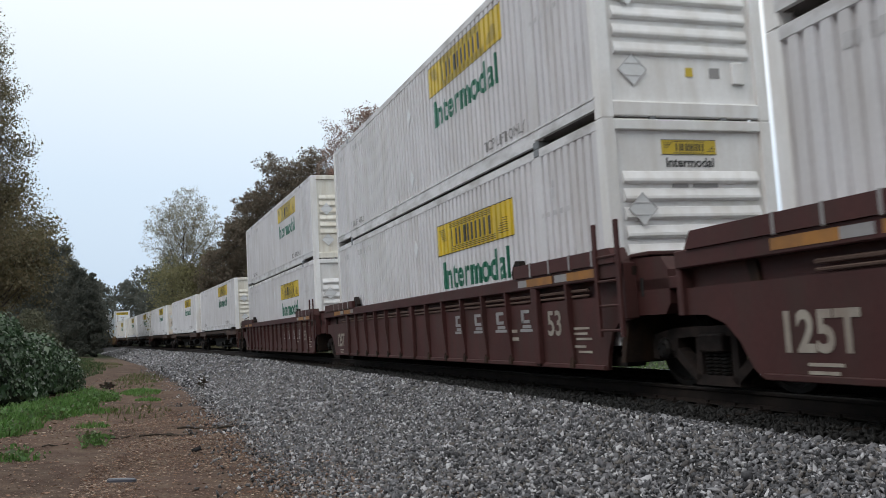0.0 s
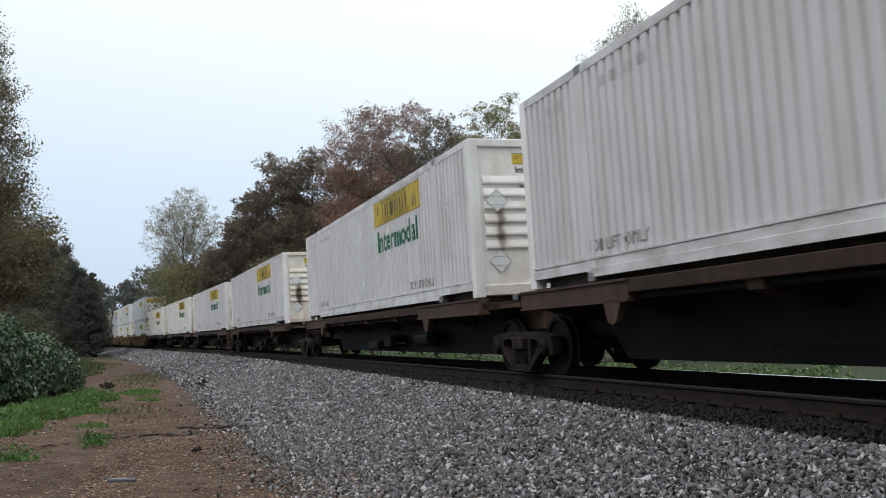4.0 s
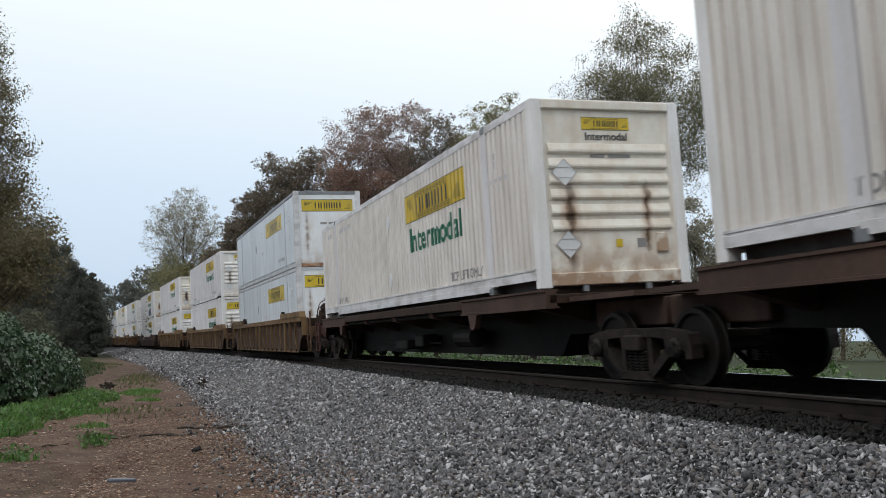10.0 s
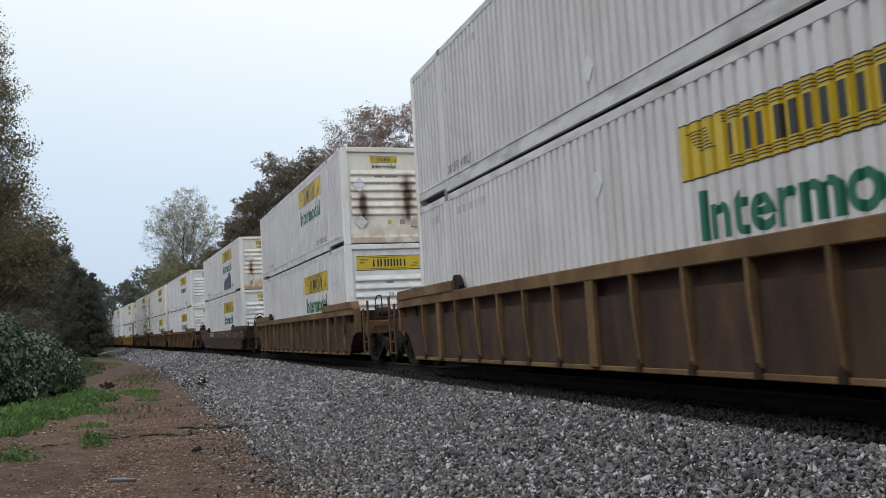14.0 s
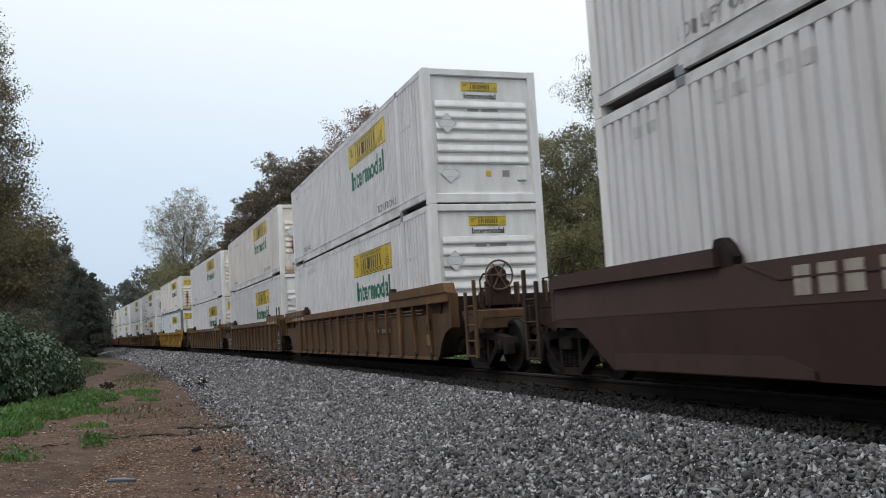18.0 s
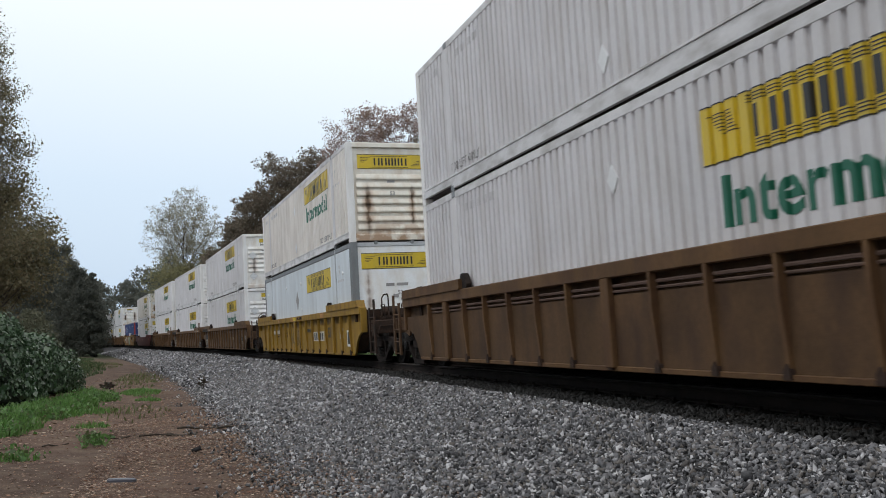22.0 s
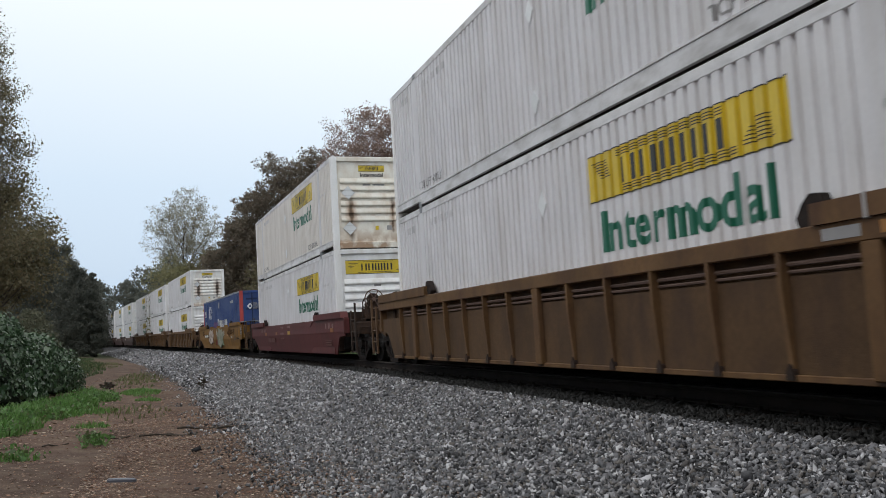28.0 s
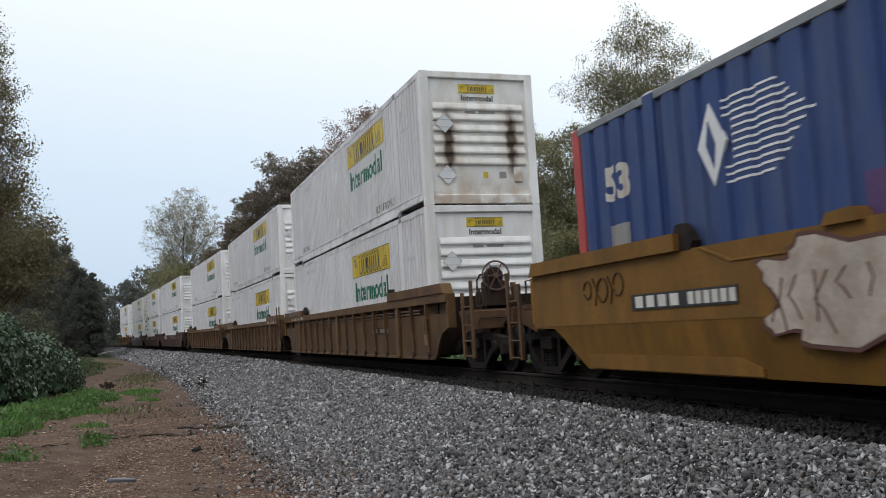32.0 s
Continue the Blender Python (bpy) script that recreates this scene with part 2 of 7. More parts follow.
black_panel = surface("black_panel_paint", (0.022, 0.021, 0.021), 0.7, vary=0.2, grime=(0.05, 0.037, 0.026), grime_amount=0.5)
brown_roof = surface("orange_reflector", (0.36, 0.155, 0.025), 0.45, vary=0.15, grime=(0.14, 0.07, 0.04), grime_amount=0.6, bump=0)
# ---------------------------------------------------------------- containers (16.15 x 2.59 x 2.90 m, near end at -y)
CL, CW, CH = 16.154, 2.59, 2.90
PITCH = 0.2075
RIB_DEEP = 0.047


def rib_x(y, out=0.0, pitch=PITCH, deep=RIB_DEEP):
    """How far the corrugated side stands out at y; out: a layer on it."""
    u = (y / pitch) % 1.0
    if u < 0.60:
        d = 1.0
    elif u < 0.68:
        d = 1 - (u - 0.60) / 0.08
    elif u < 0.92:
        d = 0.0
    else:
        d = (u - 0.92) / 0.08
    return -(HALF - deep + deep * d) - out


def rib_breaks(y0, y1, pitch=PITCH):
    ys = [y0, y1]
    for k in range(int(y0 / pitch) - 2, int(y1 / pitch) + 2):
        ys += [y for y in ((k + q) * pitch for q in (0.0, 0.60, 0.68, 0.92)) if y0 < y < y1]
    return sorted(ys)


def corrugated(y0, y1, z0, z1, mirror=1, pitch=PITCH, deep=RIB_DEEP):
    g = Geo()
    ys = rib_breaks(y0, y1, pitch)
    for y in ys:
        x = rib_x(y, 0, pitch, deep)
        g.v += [(mirror * x, y, z0), (mirror * x, y, z1), (mirror * (-HALF + 0.07), y, z1), (mirror * (-HALF + 0.07), y, z0)]
    for i in range(len(ys) - 1):
        a, b = 4 * i, 4 * i + 4
        for k in range(4):
            g.f.append((a + k, b + k, b + (k + 1) % 4, a + (k + 1) % 4))
    g.f += [(0, 1, 2, 3), tuple(len(g.v) - 4 + k for k in (3, 2, 1, 0))]
    return g


def on_ribs(y0, y1, z0, z1, out, pitch=PITCH, deep=RIB_DEEP):
    """A painted field that follows the corrugation, thin but with edges."""
    g = Geo()
    ys = rib_breaks(y0, y1, pitch)
    for y in ys:
        x = rib_x(y, out, pitch, deep)
        g.v += [(x, y, z0), (x, y, z1), (x + out, y, z1), (x + out, y, z0)]
    for i in range(len(ys) - 1):
        a, b = 4 * i, 4 * i + 4
        for k in range(3):
            g.f.append((a + k, b + k, b + k + 1, a + k + 1))
    return g


def word_on_ribs(text, size, yc, zc, bold, out, pitch=PITCH, deep=RIB_DEEP, tall=1.0, spacing=1.0):
    """Lettering that follows the ribs of the near side; it reads towards the near end."""
    v, f = letters(text, size, bold, spacing)
    bm = bmesh.new()
    vs = [bm.verts.new((0, yc - x, zc + y * tall)) for x, y, _ in v]
    for q in f:
        try:
            bm.faces.new([vs[i] for i in q])
        except ValueError:
            pass
    ys = [y for y, *_ in ((w.co.y,) for w in bm.verts)]
    for y in rib_breaks(min(ys), max(ys), pitch)[1:-1]:
        bmesh.ops.bisect_plane(bm, geom=bm.verts[:] + bm.edges[:] + bm.faces[:], plane_co=(0, y, 0), plane_no=(0, 1, 0))
    for w in bm.verts:
        w.co.x = rib_x(w.co.y, out, pitch, deep)
    me = bpy.data.meshes.new("word")
    bm.to_mesh(me)
    bm.free()
    return me


def flat_word(text, size, place, mat, bold=0.0, tall=1.0, face="-x", spacing=1.0):
    """Lettering on a flat side: face -x reads along -y, face -y reads along +x."""
    v, f = letters(text, size, bold, spacing)
    x, y, z = place
    g = Geo()
    g.v = [(x, y - a, z + b * tall) if face == "-x" else (x + a, y, z + b * tall) for a, b, _ in v]
    g.f = list(f)
    me = bpy.data.meshes.new("word")
    me.from_pydata(g.v, [], g.f)
    me.materials.append(mat)
    return me


MESHES = {}


def shared(key, make):
    if key not in MESHES:
        MESHES[key] = make()
    return MESHES[key]


def mark_blocks(y0, y1, z0, z1):
    """The wordmark as plain upright blocks: extents along the side and in height."""
    widths = (0.55, 0.75, 0.78, 0.78, 0.82, 0.62)
    gaps = (0.32, 0.42, 0.26, 0.26, 0.22)
    total = sum(widths) + sum(gaps)
    out, u = [], 0.0
    for i, w in enumerate(widths):
        out.append((y1 - (y1 - y0) * u / total, y1 - (y1 - y0) * (u + w) / total))
        u += w + (gaps[i] if i < 5 else 0)
    return out


def letter_blocks(kind, a0, a1, z0, z1):
    """Plain strokes for each block, as (a0, a1, z0, z1) rectangles running from a0 to a1."""
    rects = []
    cells = mark_blocks(a1, a0, z0, z1)
    for i, (p, q) in enumerate(cells):
        w = q - p
        if i in (0, 5):
            rects.append((p + w * 0.28, q - w * 0.28, z0, z1))
        else:
            rects += [(p, p + w * 0.34, z0, z1), (q - w * 0.34, q, z0, z1)]
    return rects


def side_mark(parent, kind, yc, zc, ribbed=True, pitch=PITCH, deep=RIB_DEEP):
    """The yellow field with its dark strokes on the near side; yc, zc: its middle."""
    def field(y0, y1, z0, z1, out):
        if ribbed:
            return on_ribs(y0, y1, z0, z1, out, pitch, deep)
        return Geo().box(-HALF - out - 0.002, -HALF + 0.01, y0, y1, z0, z1)
    L, H = (3.82, 0.61) if ribbed else (3.8, 0.62)
    y0, y1, z0, z1 = yc - L / 2, yc + L / 2, zc - H / 2, zc + H / 2
    key = ("mark", round(yc, 2), round(zc, 2), ribbed)
    lg = part("logo_field", shared((key, 1), lambda: field(y0, y1, z0, z1, 0.004).mesh("logo_field", yellow_logo)), None, parent, "yellow painted logo field")

    def strokes():
        g = Geo()
        for a, b, c, d in letter_blocks(kind, y1 - L * 0.20, y0 + L * 0.235, zc - 0.165, zc + 0.150):
            h = field(min(a, b), max(a, b), c, d, 0.008)
            n = len(g.v)
            g.v += h.v
            g.f += [tuple(n + i for i in q) for q in h.f]
        lines = [(y0, y1, z0, z0 + 0.014), (y0, y1, z1 - 0.014, z1)]
        for k in range(3):
            lines += [(y0 + L * 0.20, y1 - L * 0.22, z0 + 0.045 + 0.032 * k, z0 + 0.057 + 0.032 * k), (y0 + L * 0.25, y1 - L * 0.20, z1 - 0.057 - 0.032 * k, z1 - 0.045 - 0.032 * k)]
        for k in range(7):
            zz = z0 + 0.10 + 0.038 * k
            lines.append((y0 + L * (0.055 + 0.004 * k), y0 + L * (0.185 - 0.010 * k), zz, zz + 0.012))
            zz = z1 - 0.12 - 0.035 * k
            lines.append((y1 - L * (0.135 + 0.003 * k), y1 - L * (0.035 + 0.010 * k), zz, zz + 0.012))
        for a, b, c, d in lines:
            h = field(a, b, c, d, 0.007)
            n = len(g.v)
            g.v += h.v
            g.f += [tuple(n + i for i in q) for q in h.f]
        return g.mesh("wordmark", black_word)
    part("wordmark", shared((key, 2), strokes), None, lg)
    return lg


def end_mark(parent, x0, x1, z0, z1, y, word=True):
    """The yellow field on the near end."""
    key = ("end_mark", x0, x1, z0, z1, y)
    lg = part("end_logo", shared((key, 1), lambda: Geo().box(x0, x1, y - 0.006, y + 0.01, z0, z1).mesh("end_logo", yellow_logo)), None, parent, "yellow logo field on the end wall")

    def strokes():
        g = Geo()
        w, h = x1 - x0, z1 - z0
        for a, b, c, d in letter_blocks("end", x0 + w * 0.24, x1 - w * 0.22, z0 + h * 0.24, z0 + h * 0.74):
            g.box(min(a, b), max(a, b), y - 0.011, y, c, d)
        for a, b, c, d in ((0.0, 1, 0, 0.035), (0, 1, 0.965, 1), (0.2, 0.78, 0.10, 0.13), (0.2, 0.78, 0.85, 0.88)):
            g.box(x0 + w * a, x0 + w * b, y - 0.009, y, z0 + h * c, z0 + h * d)
        for k in range(4):
            g.box(x0 + w * 0.05, x0 + w * (0.2 - 0.03 * k), y - 0.009, y, z0 + h * (0.75 - 0.1 * k), z0 + h * (0.78 - 0.1 * k))
            g.box(x1 - w * (0.17 - 0.03 * k), x1 - w * 0.04, y - 0.009, y, z0 + h * (0.22 + 0.1 * k), z0 + h * (0.25 + 0.1 * k))
        return g.mesh("end_wordmark", black_word)
    part("end_wordmark", shared((key, 2), strokes), None, lg)


def stain_material(name, base, streaks, strength, rust, rusting=0.6):
    """End wall paint with dark vertical streaks below the vents."""
    m = surface(name, base, 0.55, vary=0.06, grime=rust, grime_amount=0.38, grime_scale=(1.6, 1.0, 0.8), bump=0.04)
    n, l = m.node_tree.nodes, m.node_tree.links
    b = n["Principled BSDF"]
    src = b.inputs["Base Color"].links[0].from_socket
    tc = n.new("ShaderNodeTexCoord")
    sep = n.new("ShaderNodeSeparateXYZ")
    l.new(tc.outputs["Object"], sep.inputs[0])
    nz = n.new("ShaderNodeTexNoise")
    nz.inputs["Scale"].default_value = 3.5
    nz.inputs["Detail"].default_value = 5
    l.new(tc.outputs["Object"], nz.inputs["Vector"])

    def op(kind, a, c):
        q = n.new("ShaderNodeMath")
        q.operation = kind
        q.use_clamp = kind in ("MULTIPLY_ADD",)
        for i, s in enumerate((a, c)):
            if isinstance(s, (int, float)):
                q.inputs[i].default_value = s
            else:
                l.new(s, q.inputs[i])
        return q.outputs[0]

    total, halo = None, None
    for x0, half, zlo, zhi in streaks:
        dist = op("ABSOLUTE", op("SUBTRACT", sep.outputs["X"], x0), 0)
        wob = op("ADD", dist, op("MULTIPLY", op("SUBTRACT", nz.outputs["Fac"], 0.5), 0.28))
        across = op("SUBTRACT", 1.0, op("DIVIDE", wob, half))
        mid, hz = (zlo + zhi) / 2, (zhi - zlo) / 2
        along = op("SUBTRACT", 1.0, op("DIVIDE", op("ABSOLUTE", op("SUBTRACT", sep.outputs["Z"], mid), 0), hz))
        both = op("MULTIPLY", op("MINIMUM", op("MAXIMUM", across, 0.0), 1.0), op("MINIMUM", op("MAXIMUM", op("MULTIPLY", along, 2.0), 0.0), 1.0))
        total = both if total is None else op("MAXIMUM", total, both)
        wide = op("MINIMUM", op("MAXIMUM", op("SUBTRACT", 1.0, op("DIVIDE", wob, half * 2.4)), 0.0), 1.0)
        glow = op("MULTIPLY", wide, op("MINIMUM", op("MAXIMUM", op("MULTIPLY", along, 1.6), 0.0), 1.0))
        halo = glow if halo is None else op("MAXIMUM", halo, glow)
    f = op("MINIMUM", op("MULTIPLY", total, strength), 0.93)
    # rust spreads beside the streaks and creeps up from the sill
    sill = op("MINIMUM", op("MAXIMUM", op("SUBTRACT", 1.0, op("DIVIDE", sep.outputs["Z"], 0.75)), 0.0), 1.0)
    creep = op("MULTIPLY", sill, op("MINIMUM", op("MAXIMUM", op("MULTIPLY", op("SUBTRACT", nz.outputs["Fac"], 0.38), 5.0), 0.0), 1.0))
    f2 = op("MINIMUM", op("MULTIPLY", op("MAXIMUM", halo, op("MULTIPLY", creep, 1.1)), rusting), 0.8)
    mix0 = n.new("ShaderNodeMix")
    mix0.data_type = "RGBA"
    l.new(f2, mix0.inputs["Factor"])
    l.new(src, mix0.inputs["A"])
    mix0.inputs["B"].default_value = (0.34, 0.19, 0.095, 1)
    src = mix0.outputs["Result"]
    mix = n.new("ShaderNodeMix")
    mix.data_type = "RGBA"
    l.new(f, mix.inputs["Factor"])
    l.new(src, mix.inputs["A"])
    mix.inputs["B"].default_value = (*SOOT, 1)
    l.new(mix.outputs["Result"], b.inputs["Base Color"])
    return m


clean_wall = white_end
streak_wall = stain_material("soot_streaked_cream", (0.84, 0.80, 0.73), [(-0.70, 0.17, 0.45, 1.65), (0.68, 0.20, 0.50, 2.2)], 1.3, (0.58, 0.45, 0.32), 0.55)
mild_wall = stain_material("lightly_streaked_white", (0.84, 0.83, 0.81), [(-0.74, 0.10, 0.5, 1.9), (0.78, 0.08, 0.7, 2.0)], 0.7, (0.50, 0.36, 0.22), 0.35)
rust_wall = stain_material("rusty_cream", (0.82, 0.785, 0.71), [(-0.72, 0.085, 0.1, 1.75), (0.62, 0.05, 0.3, 1.7)], 0.8, (0.48, 0.30, 0.16), 0.95)
plate_wall = stain_material("rust_streaked_plate", (0.80, 0.82, 0.84), [(-0.82, 0.06, 0.3, 2.3), (0.9, 0.045, 0.2, 1.2)], 0.5, (0.66, 0.56, 0.44), 0.5)
rust_sill = surface("rusted_end_sill", (0.26, 0.13, 0.07), 0.75, vary=0.25, grime=(0.60, 0.56, 0.5), grime_amount=0.7, grime_scale=(3, 3, 3), bump=0.15)
pale_rail = surface("pale_grey_rail", (0.50, 0.52, 0.55), 0.5, vary=0.08, grime=(0.30, 0.30, 0.31), grime_amount=0.5, grime_scale=(1, 0.8, 2), bump=0.03)
soot_wall = stain_material("soot_streaked_white", (0.84, 0.83, 0.80), [(-0.72, 0.15, 0.45, 2.2), (0.74, 0.15, 0.55, 2.2)], 1.35, (0.42, 0.28, 0.16))
WALLS = {"k": soot_wall, "c": clean_wall, "m": mild_wall, "s": streak_wall, "r": rust_wall, "y": cream_end}


def placard_rule():
    """The folded edges and two cross slats of a placard holder."""
    g, r = Geo(), 0.21
    for a, b in (((-r, 0), (0, r)), ((0, r), (r, 0)), ((r, 0), (0, -r)), ((0, -r), (-r, 0)), ((-0.13, 0.08), (0.13, 0.08)), ((-0.13, -0.08), (0.13, -0.08))):
        g.tube((a[0], -0.014, a[1]), (b[0], -0.014, b[1]), 0.007, n=4)
    return g.mesh("frame", dim_word)


def container(wall="c", end="small", mark_z=2.12, side=None, label="", patch=False):
    """A corrugated white box with its rails, posts, castings, ribbed near end and markings."""
    side = side or (cream_side if wall == "r" and not patch else white_side)
    root = tagged(new("shipping_container"), label, "container", "containers of the train")
    wmat = WALLS[wall]
    for mr, nm in ((1, "side_panel"), (-1, "side_panel")):
        part(nm, shared(("side", side.name, mr), lambda: corrugated(-CL / 2 + 0.16, CL / 2 - 0.16, 0.30, CH - 0.13, mr).mesh("side_panel", side)), None, root)
    part("roof", shared("roof", lambda: Geo().box(-HALF + 0.06, HALF - 0.06, -CL / 2 + 0.1, CL / 2 - 0.1, CH - 0.09, CH - 0.035).mesh("roof", white_side)), None, root)
    # the lower slab is added to close the gap underneath against the sky
    part("floor", shared("cfloor", lambda: Geo().box(-HALF + 0.06, HALF - 0.06, -CL / 2 + 0.1, CL / 2 - 0.1, 0.14, 0.28).box(-1.05, 1.05, -CL / 2 + 0.14, CL / 2 - 0.14, 0.012, 0.15).mesh("floor", grimy_steel)), None, root, "grimy container floor")

    def low_rail(mr, a, b, z0):
        x, i = -HALF * mr, mr * 0.05
        o = mr * 0.014
        return Geo().prism([(x + i, z0), (x - o, z0), (x - o, z0 + 0.115), (x, z0 + 0.12), (x, 0.285), (x - o, 0.288), (x - o, 0.315), (x + i, 0.315)], a, b, "y")
    for mr in (1, -1):
        for a, b, z0 in ((-6.1, 6.1, 0.06), (-CL / 2 + 0.16, -6.1, 0.14), (6.1, CL / 2 - 0.16, 0.14)):
            part("bottom_rail", shared(("lowrail", mr, a), lambda: low_rail(mr, a, b, z0).mesh("bottom_rail", rail_paint)), None, root, "grimy stepped bottom rail")
        part("top_rail", shared(("toprail", mr), lambda: Geo().box(*sorted((-mr * HALF - mr * 0.006, -mr * HALF + mr * 0.08)), -CL / 2 + 0.1, CL / 2 - 0.1, CH - 0.135, CH, 0.01).mesh("top_rail", rail_paint)), None, root)
    post = shared("corner_post", lambda: Geo().box(-0.09, 0.09, -0.10, 0.10, 0.0, CH, 0.012).mesh("corner_post", white_end))
    for sx in (-1, 1):
        for sy in (-1, 1):
            p = part("corner_post", post, None, root)
            p.location = (sx * (HALF - 0.082), sy * (CL / 2 - 0.095), 0)
        for sy in (-1, 1):
            p = part("side_post", shared("side_post", lambda: Geo().box(-0.03, 0.05, -0.13, 0.13, 0.12, CH - 0.02, 0.01).mesh("side_post", white_side)), None, root)
            p.location = (sx * (HALF - 0.025 if sx > 0 else HALF - 0.025), sy * 6.10, 0)
            p.rotation_euler = (0, 0, 0 if sx < 0 else math.pi)
            for zc in (0.062, CH - 0.055):
                c = part("corner_casting", shared("casting", lambda: Geo().box(-0.09, 0.09, -0.09, 0.09, -0.062, 0.062, 0.012).mesh("corner_casting", grey_rail)), None, root, "grey steel lifting casting")
                c.location = (sx * (HALF - 0.075), sy * 6.10, zc)
    yw = -CL / 2 + 0.06
    part("end_wall", shared(("endwall", wall), lambda: Geo().box(-HALF + 0.1, HALF - 0.1, yw, yw + 0.05, 0.1, CH - 0.05).mesh("end_wall", wmat)), None, root, "ribbed steel end wall")
    part("end_wall", shared("endwall_far", lambda: Geo().box(-HALF + 0.1, HALF - 0.1, CL / 2 - 0.11, CL / 2 - 0.06, 0.1, CH - 0.05).mesh("end_wall", white_end)), None, root)
    part("end_header", shared(("header", wall), lambda: Geo().box(-HALF + 0.16, HALF - 0.16, -CL / 2, yw + 0.02, CH - 0.15, CH - 0.002, 0.015).mesh("end_header", wmat)), None, root)
    part("end_sill", shared(("sill", wall), lambda: Geo().box(-HALF + 0.16, HALF - 0.16, -CL / 2, yw + 0.02, 0.03, 0.23, 0.015).mesh("end_sill", wmat)), None, root)
    zs = (2.13, 1.90, 1.66, 1.42, 1.18, 0.94) if end == "small" else (1.88, 1.64, 1.40, 1.16, 0.92, 0.66, 0.42)
    for z in zs:
        part("end_rib", shared(("rib", wall, z), lambda: Geo().prism([(yw + 0.02, z - 0.085), (yw - 0.03, z - 0.075), (yw - 0.052, z - 0.045), (yw - 0.05, z - 0.01), (yw - 0.012, z + 0.085), (yw + 0.02, z + 0.10)], -1.04, 1.04, "x").mesh("end_rib", wmat)), None, root)
    if end == "small":
        end_mark(root, -0.42, 0.42, 2.44, 2.64, yw)
        part("end_word", shared("end_word", lambda: flat_word("Intermodal", 0.17, (0, yw - 0.006, 2.33), black_word, 0.004, face="-y")), None, root, "dark lettering")
        dia = shared("placard", lambda: Geo().prism([(-0.21, 0), (0, -0.21), (0.21, 0), (0, 0.21)], -0.012, 0.0, "y").mesh("placard", placard_paint))
        rule = shared("placard_rule", placard_rule)
        p = part("placard", dia, None, root, "white diamond placard holder")
        p.location = (-0.80, yw - 0.045, 1.76 if wall in "smrk" else 1.72)
        part("frame", rule, None, p, "grey edges of the placard holder")
        p = part("placard", dia, None, root, "white diamond placard holder")
        p.location = (-0.78, yw - 0.01, 0.66)
        part("frame", rule, None, p, "grey edges of the placard holder")
        p = part("sticker", shared("sticker_y", lambda: Geo().box(-0.055, 0.055, -0.008, 0.004, -0.06, 0.06).mesh("sticker", yellow_logo)), None, root, "yellow sticker")
        p.location = (0.10, yw, 0.66)
        p = part("sticker", shared("sticker_g", lambda: Geo().box(-0.08, 0.08, -0.008, 0.004, -0.07, 0.07).mesh("sticker", faint_word)), None, root, "grey data sticker")
        p.location = (0.50, yw, 0.66)
        p = part("vent_box", shared(("vent", wall), lambda: Geo().box(-0.10, 0.10, -0.05, 0.01, -0.16, 0.16, 0.02).mesh("vent_box", wmat)), None, root)
        p.location = (0.86, yw, 0.66)
        bars = ((-0.30, -0.06, 2.0, 2.07), (0.02, 0.40, 2.0, 2.07))
    else:
        end_mark(root, -0.98, 0.98, 2.13, 2.56, yw)
        bars = ((-0.1, 0.12, 1.73, 1.79), (-0.2, 0.22, 1.62, 1.69), (-0.08, 0.10, 1.14, 1.22))
    if end == "big":
        part("end_word", shared("end_53", lambda: flat_word("53", 0.16, (0.02, yw - 0.056, 1.40), faint_word, 0.004, face="-y")), None, root, "small dark number")
    for a, b, c, d in bars:
        part("number_mark", shared(("nm", a, c), lambda: Geo().box(a, b, yw - 0.012, yw + 0.01, c, d).mesh("number_mark", faint_word)), None, root, "faded grey number mark")
    lock = shared("lock", lambda: Geo().box(-0.05, 0.05, -0.04, 0.04, -0.10, 0.03, 0.01).mesh("lock", grey_rail))
    for x in (-0.55, 0.55):
        part("lock", lock, None, root).location = (x, -CL / 2 + 0.05, 0.03)
    # markings of the near side
    yc = -CL / 2 + (4.45 if end == "big" else 4.88)
    side_mark(root, "side", yc, mark_z)
    wz = mark_z - 0.73

    def word():
        me = word_on_ribs("Intermodal", 0.72, yc, wz, 0.016, 0.006, tall=1.0, spacing=1.04)
        me.materials.append(green_word)
        return me
    part("lettering", shared(("word", wz, yc), word), None, root, "large green lettering")

    def small():
        me = word_on_ribs("TOP LIFT ONLY", 0.24, -CL / 2 + 3.15, 0.45, 0.004, 0.005)
        me.materials.append(faint_word)
        return me
    part("lettering", shared("toplift", small), None, root, "small faded lettering")
    sd = shared("side_diamond", lambda: Geo().prism([(-0.13, 0), (0, -0.19), (0.13, 0), (0, 0.19)], -0.012, 0.006, "x").mesh("placard", placard_paint))
    for z in (0.68, 2.05):
        part("placard", sd, None, root, "white diamond placard holder").location = (-HALF - 0.004, -CL / 2 + 8.2, z)


    def far_small():
        me = word_on_ribs("TOP LIFT ONLY", 0.22, -CL / 2 + 13.45, 0.45, 0.004, 0.005)
        me.materials.append(faint_word)
        return me
    part("lettering", shared("toplift_far", far_small), None, root, "small faded lettering")
    for d, ln, z0, z1 in ((1.50, 0.10, 2.26, 2.36), (1.52, 0.05, 2.10, 2.24), (1.05, 0.12, 1.86, 1.93), (1.25, 0.10, 1.86, 1.93), (1.45, 0.14, 1.86, 1.93), (1.68, 0.10, 1.86, 1.93), (1.86, 0.08, 1.86, 1.93)):
        part("stencil_mark", shared(("near_mark", d), lambda: on_ribs(-CL / 2 + d, -CL / 2 + d + ln, z0, z1, 0.005).mesh("stencil_mark", dim_word)), None, root)
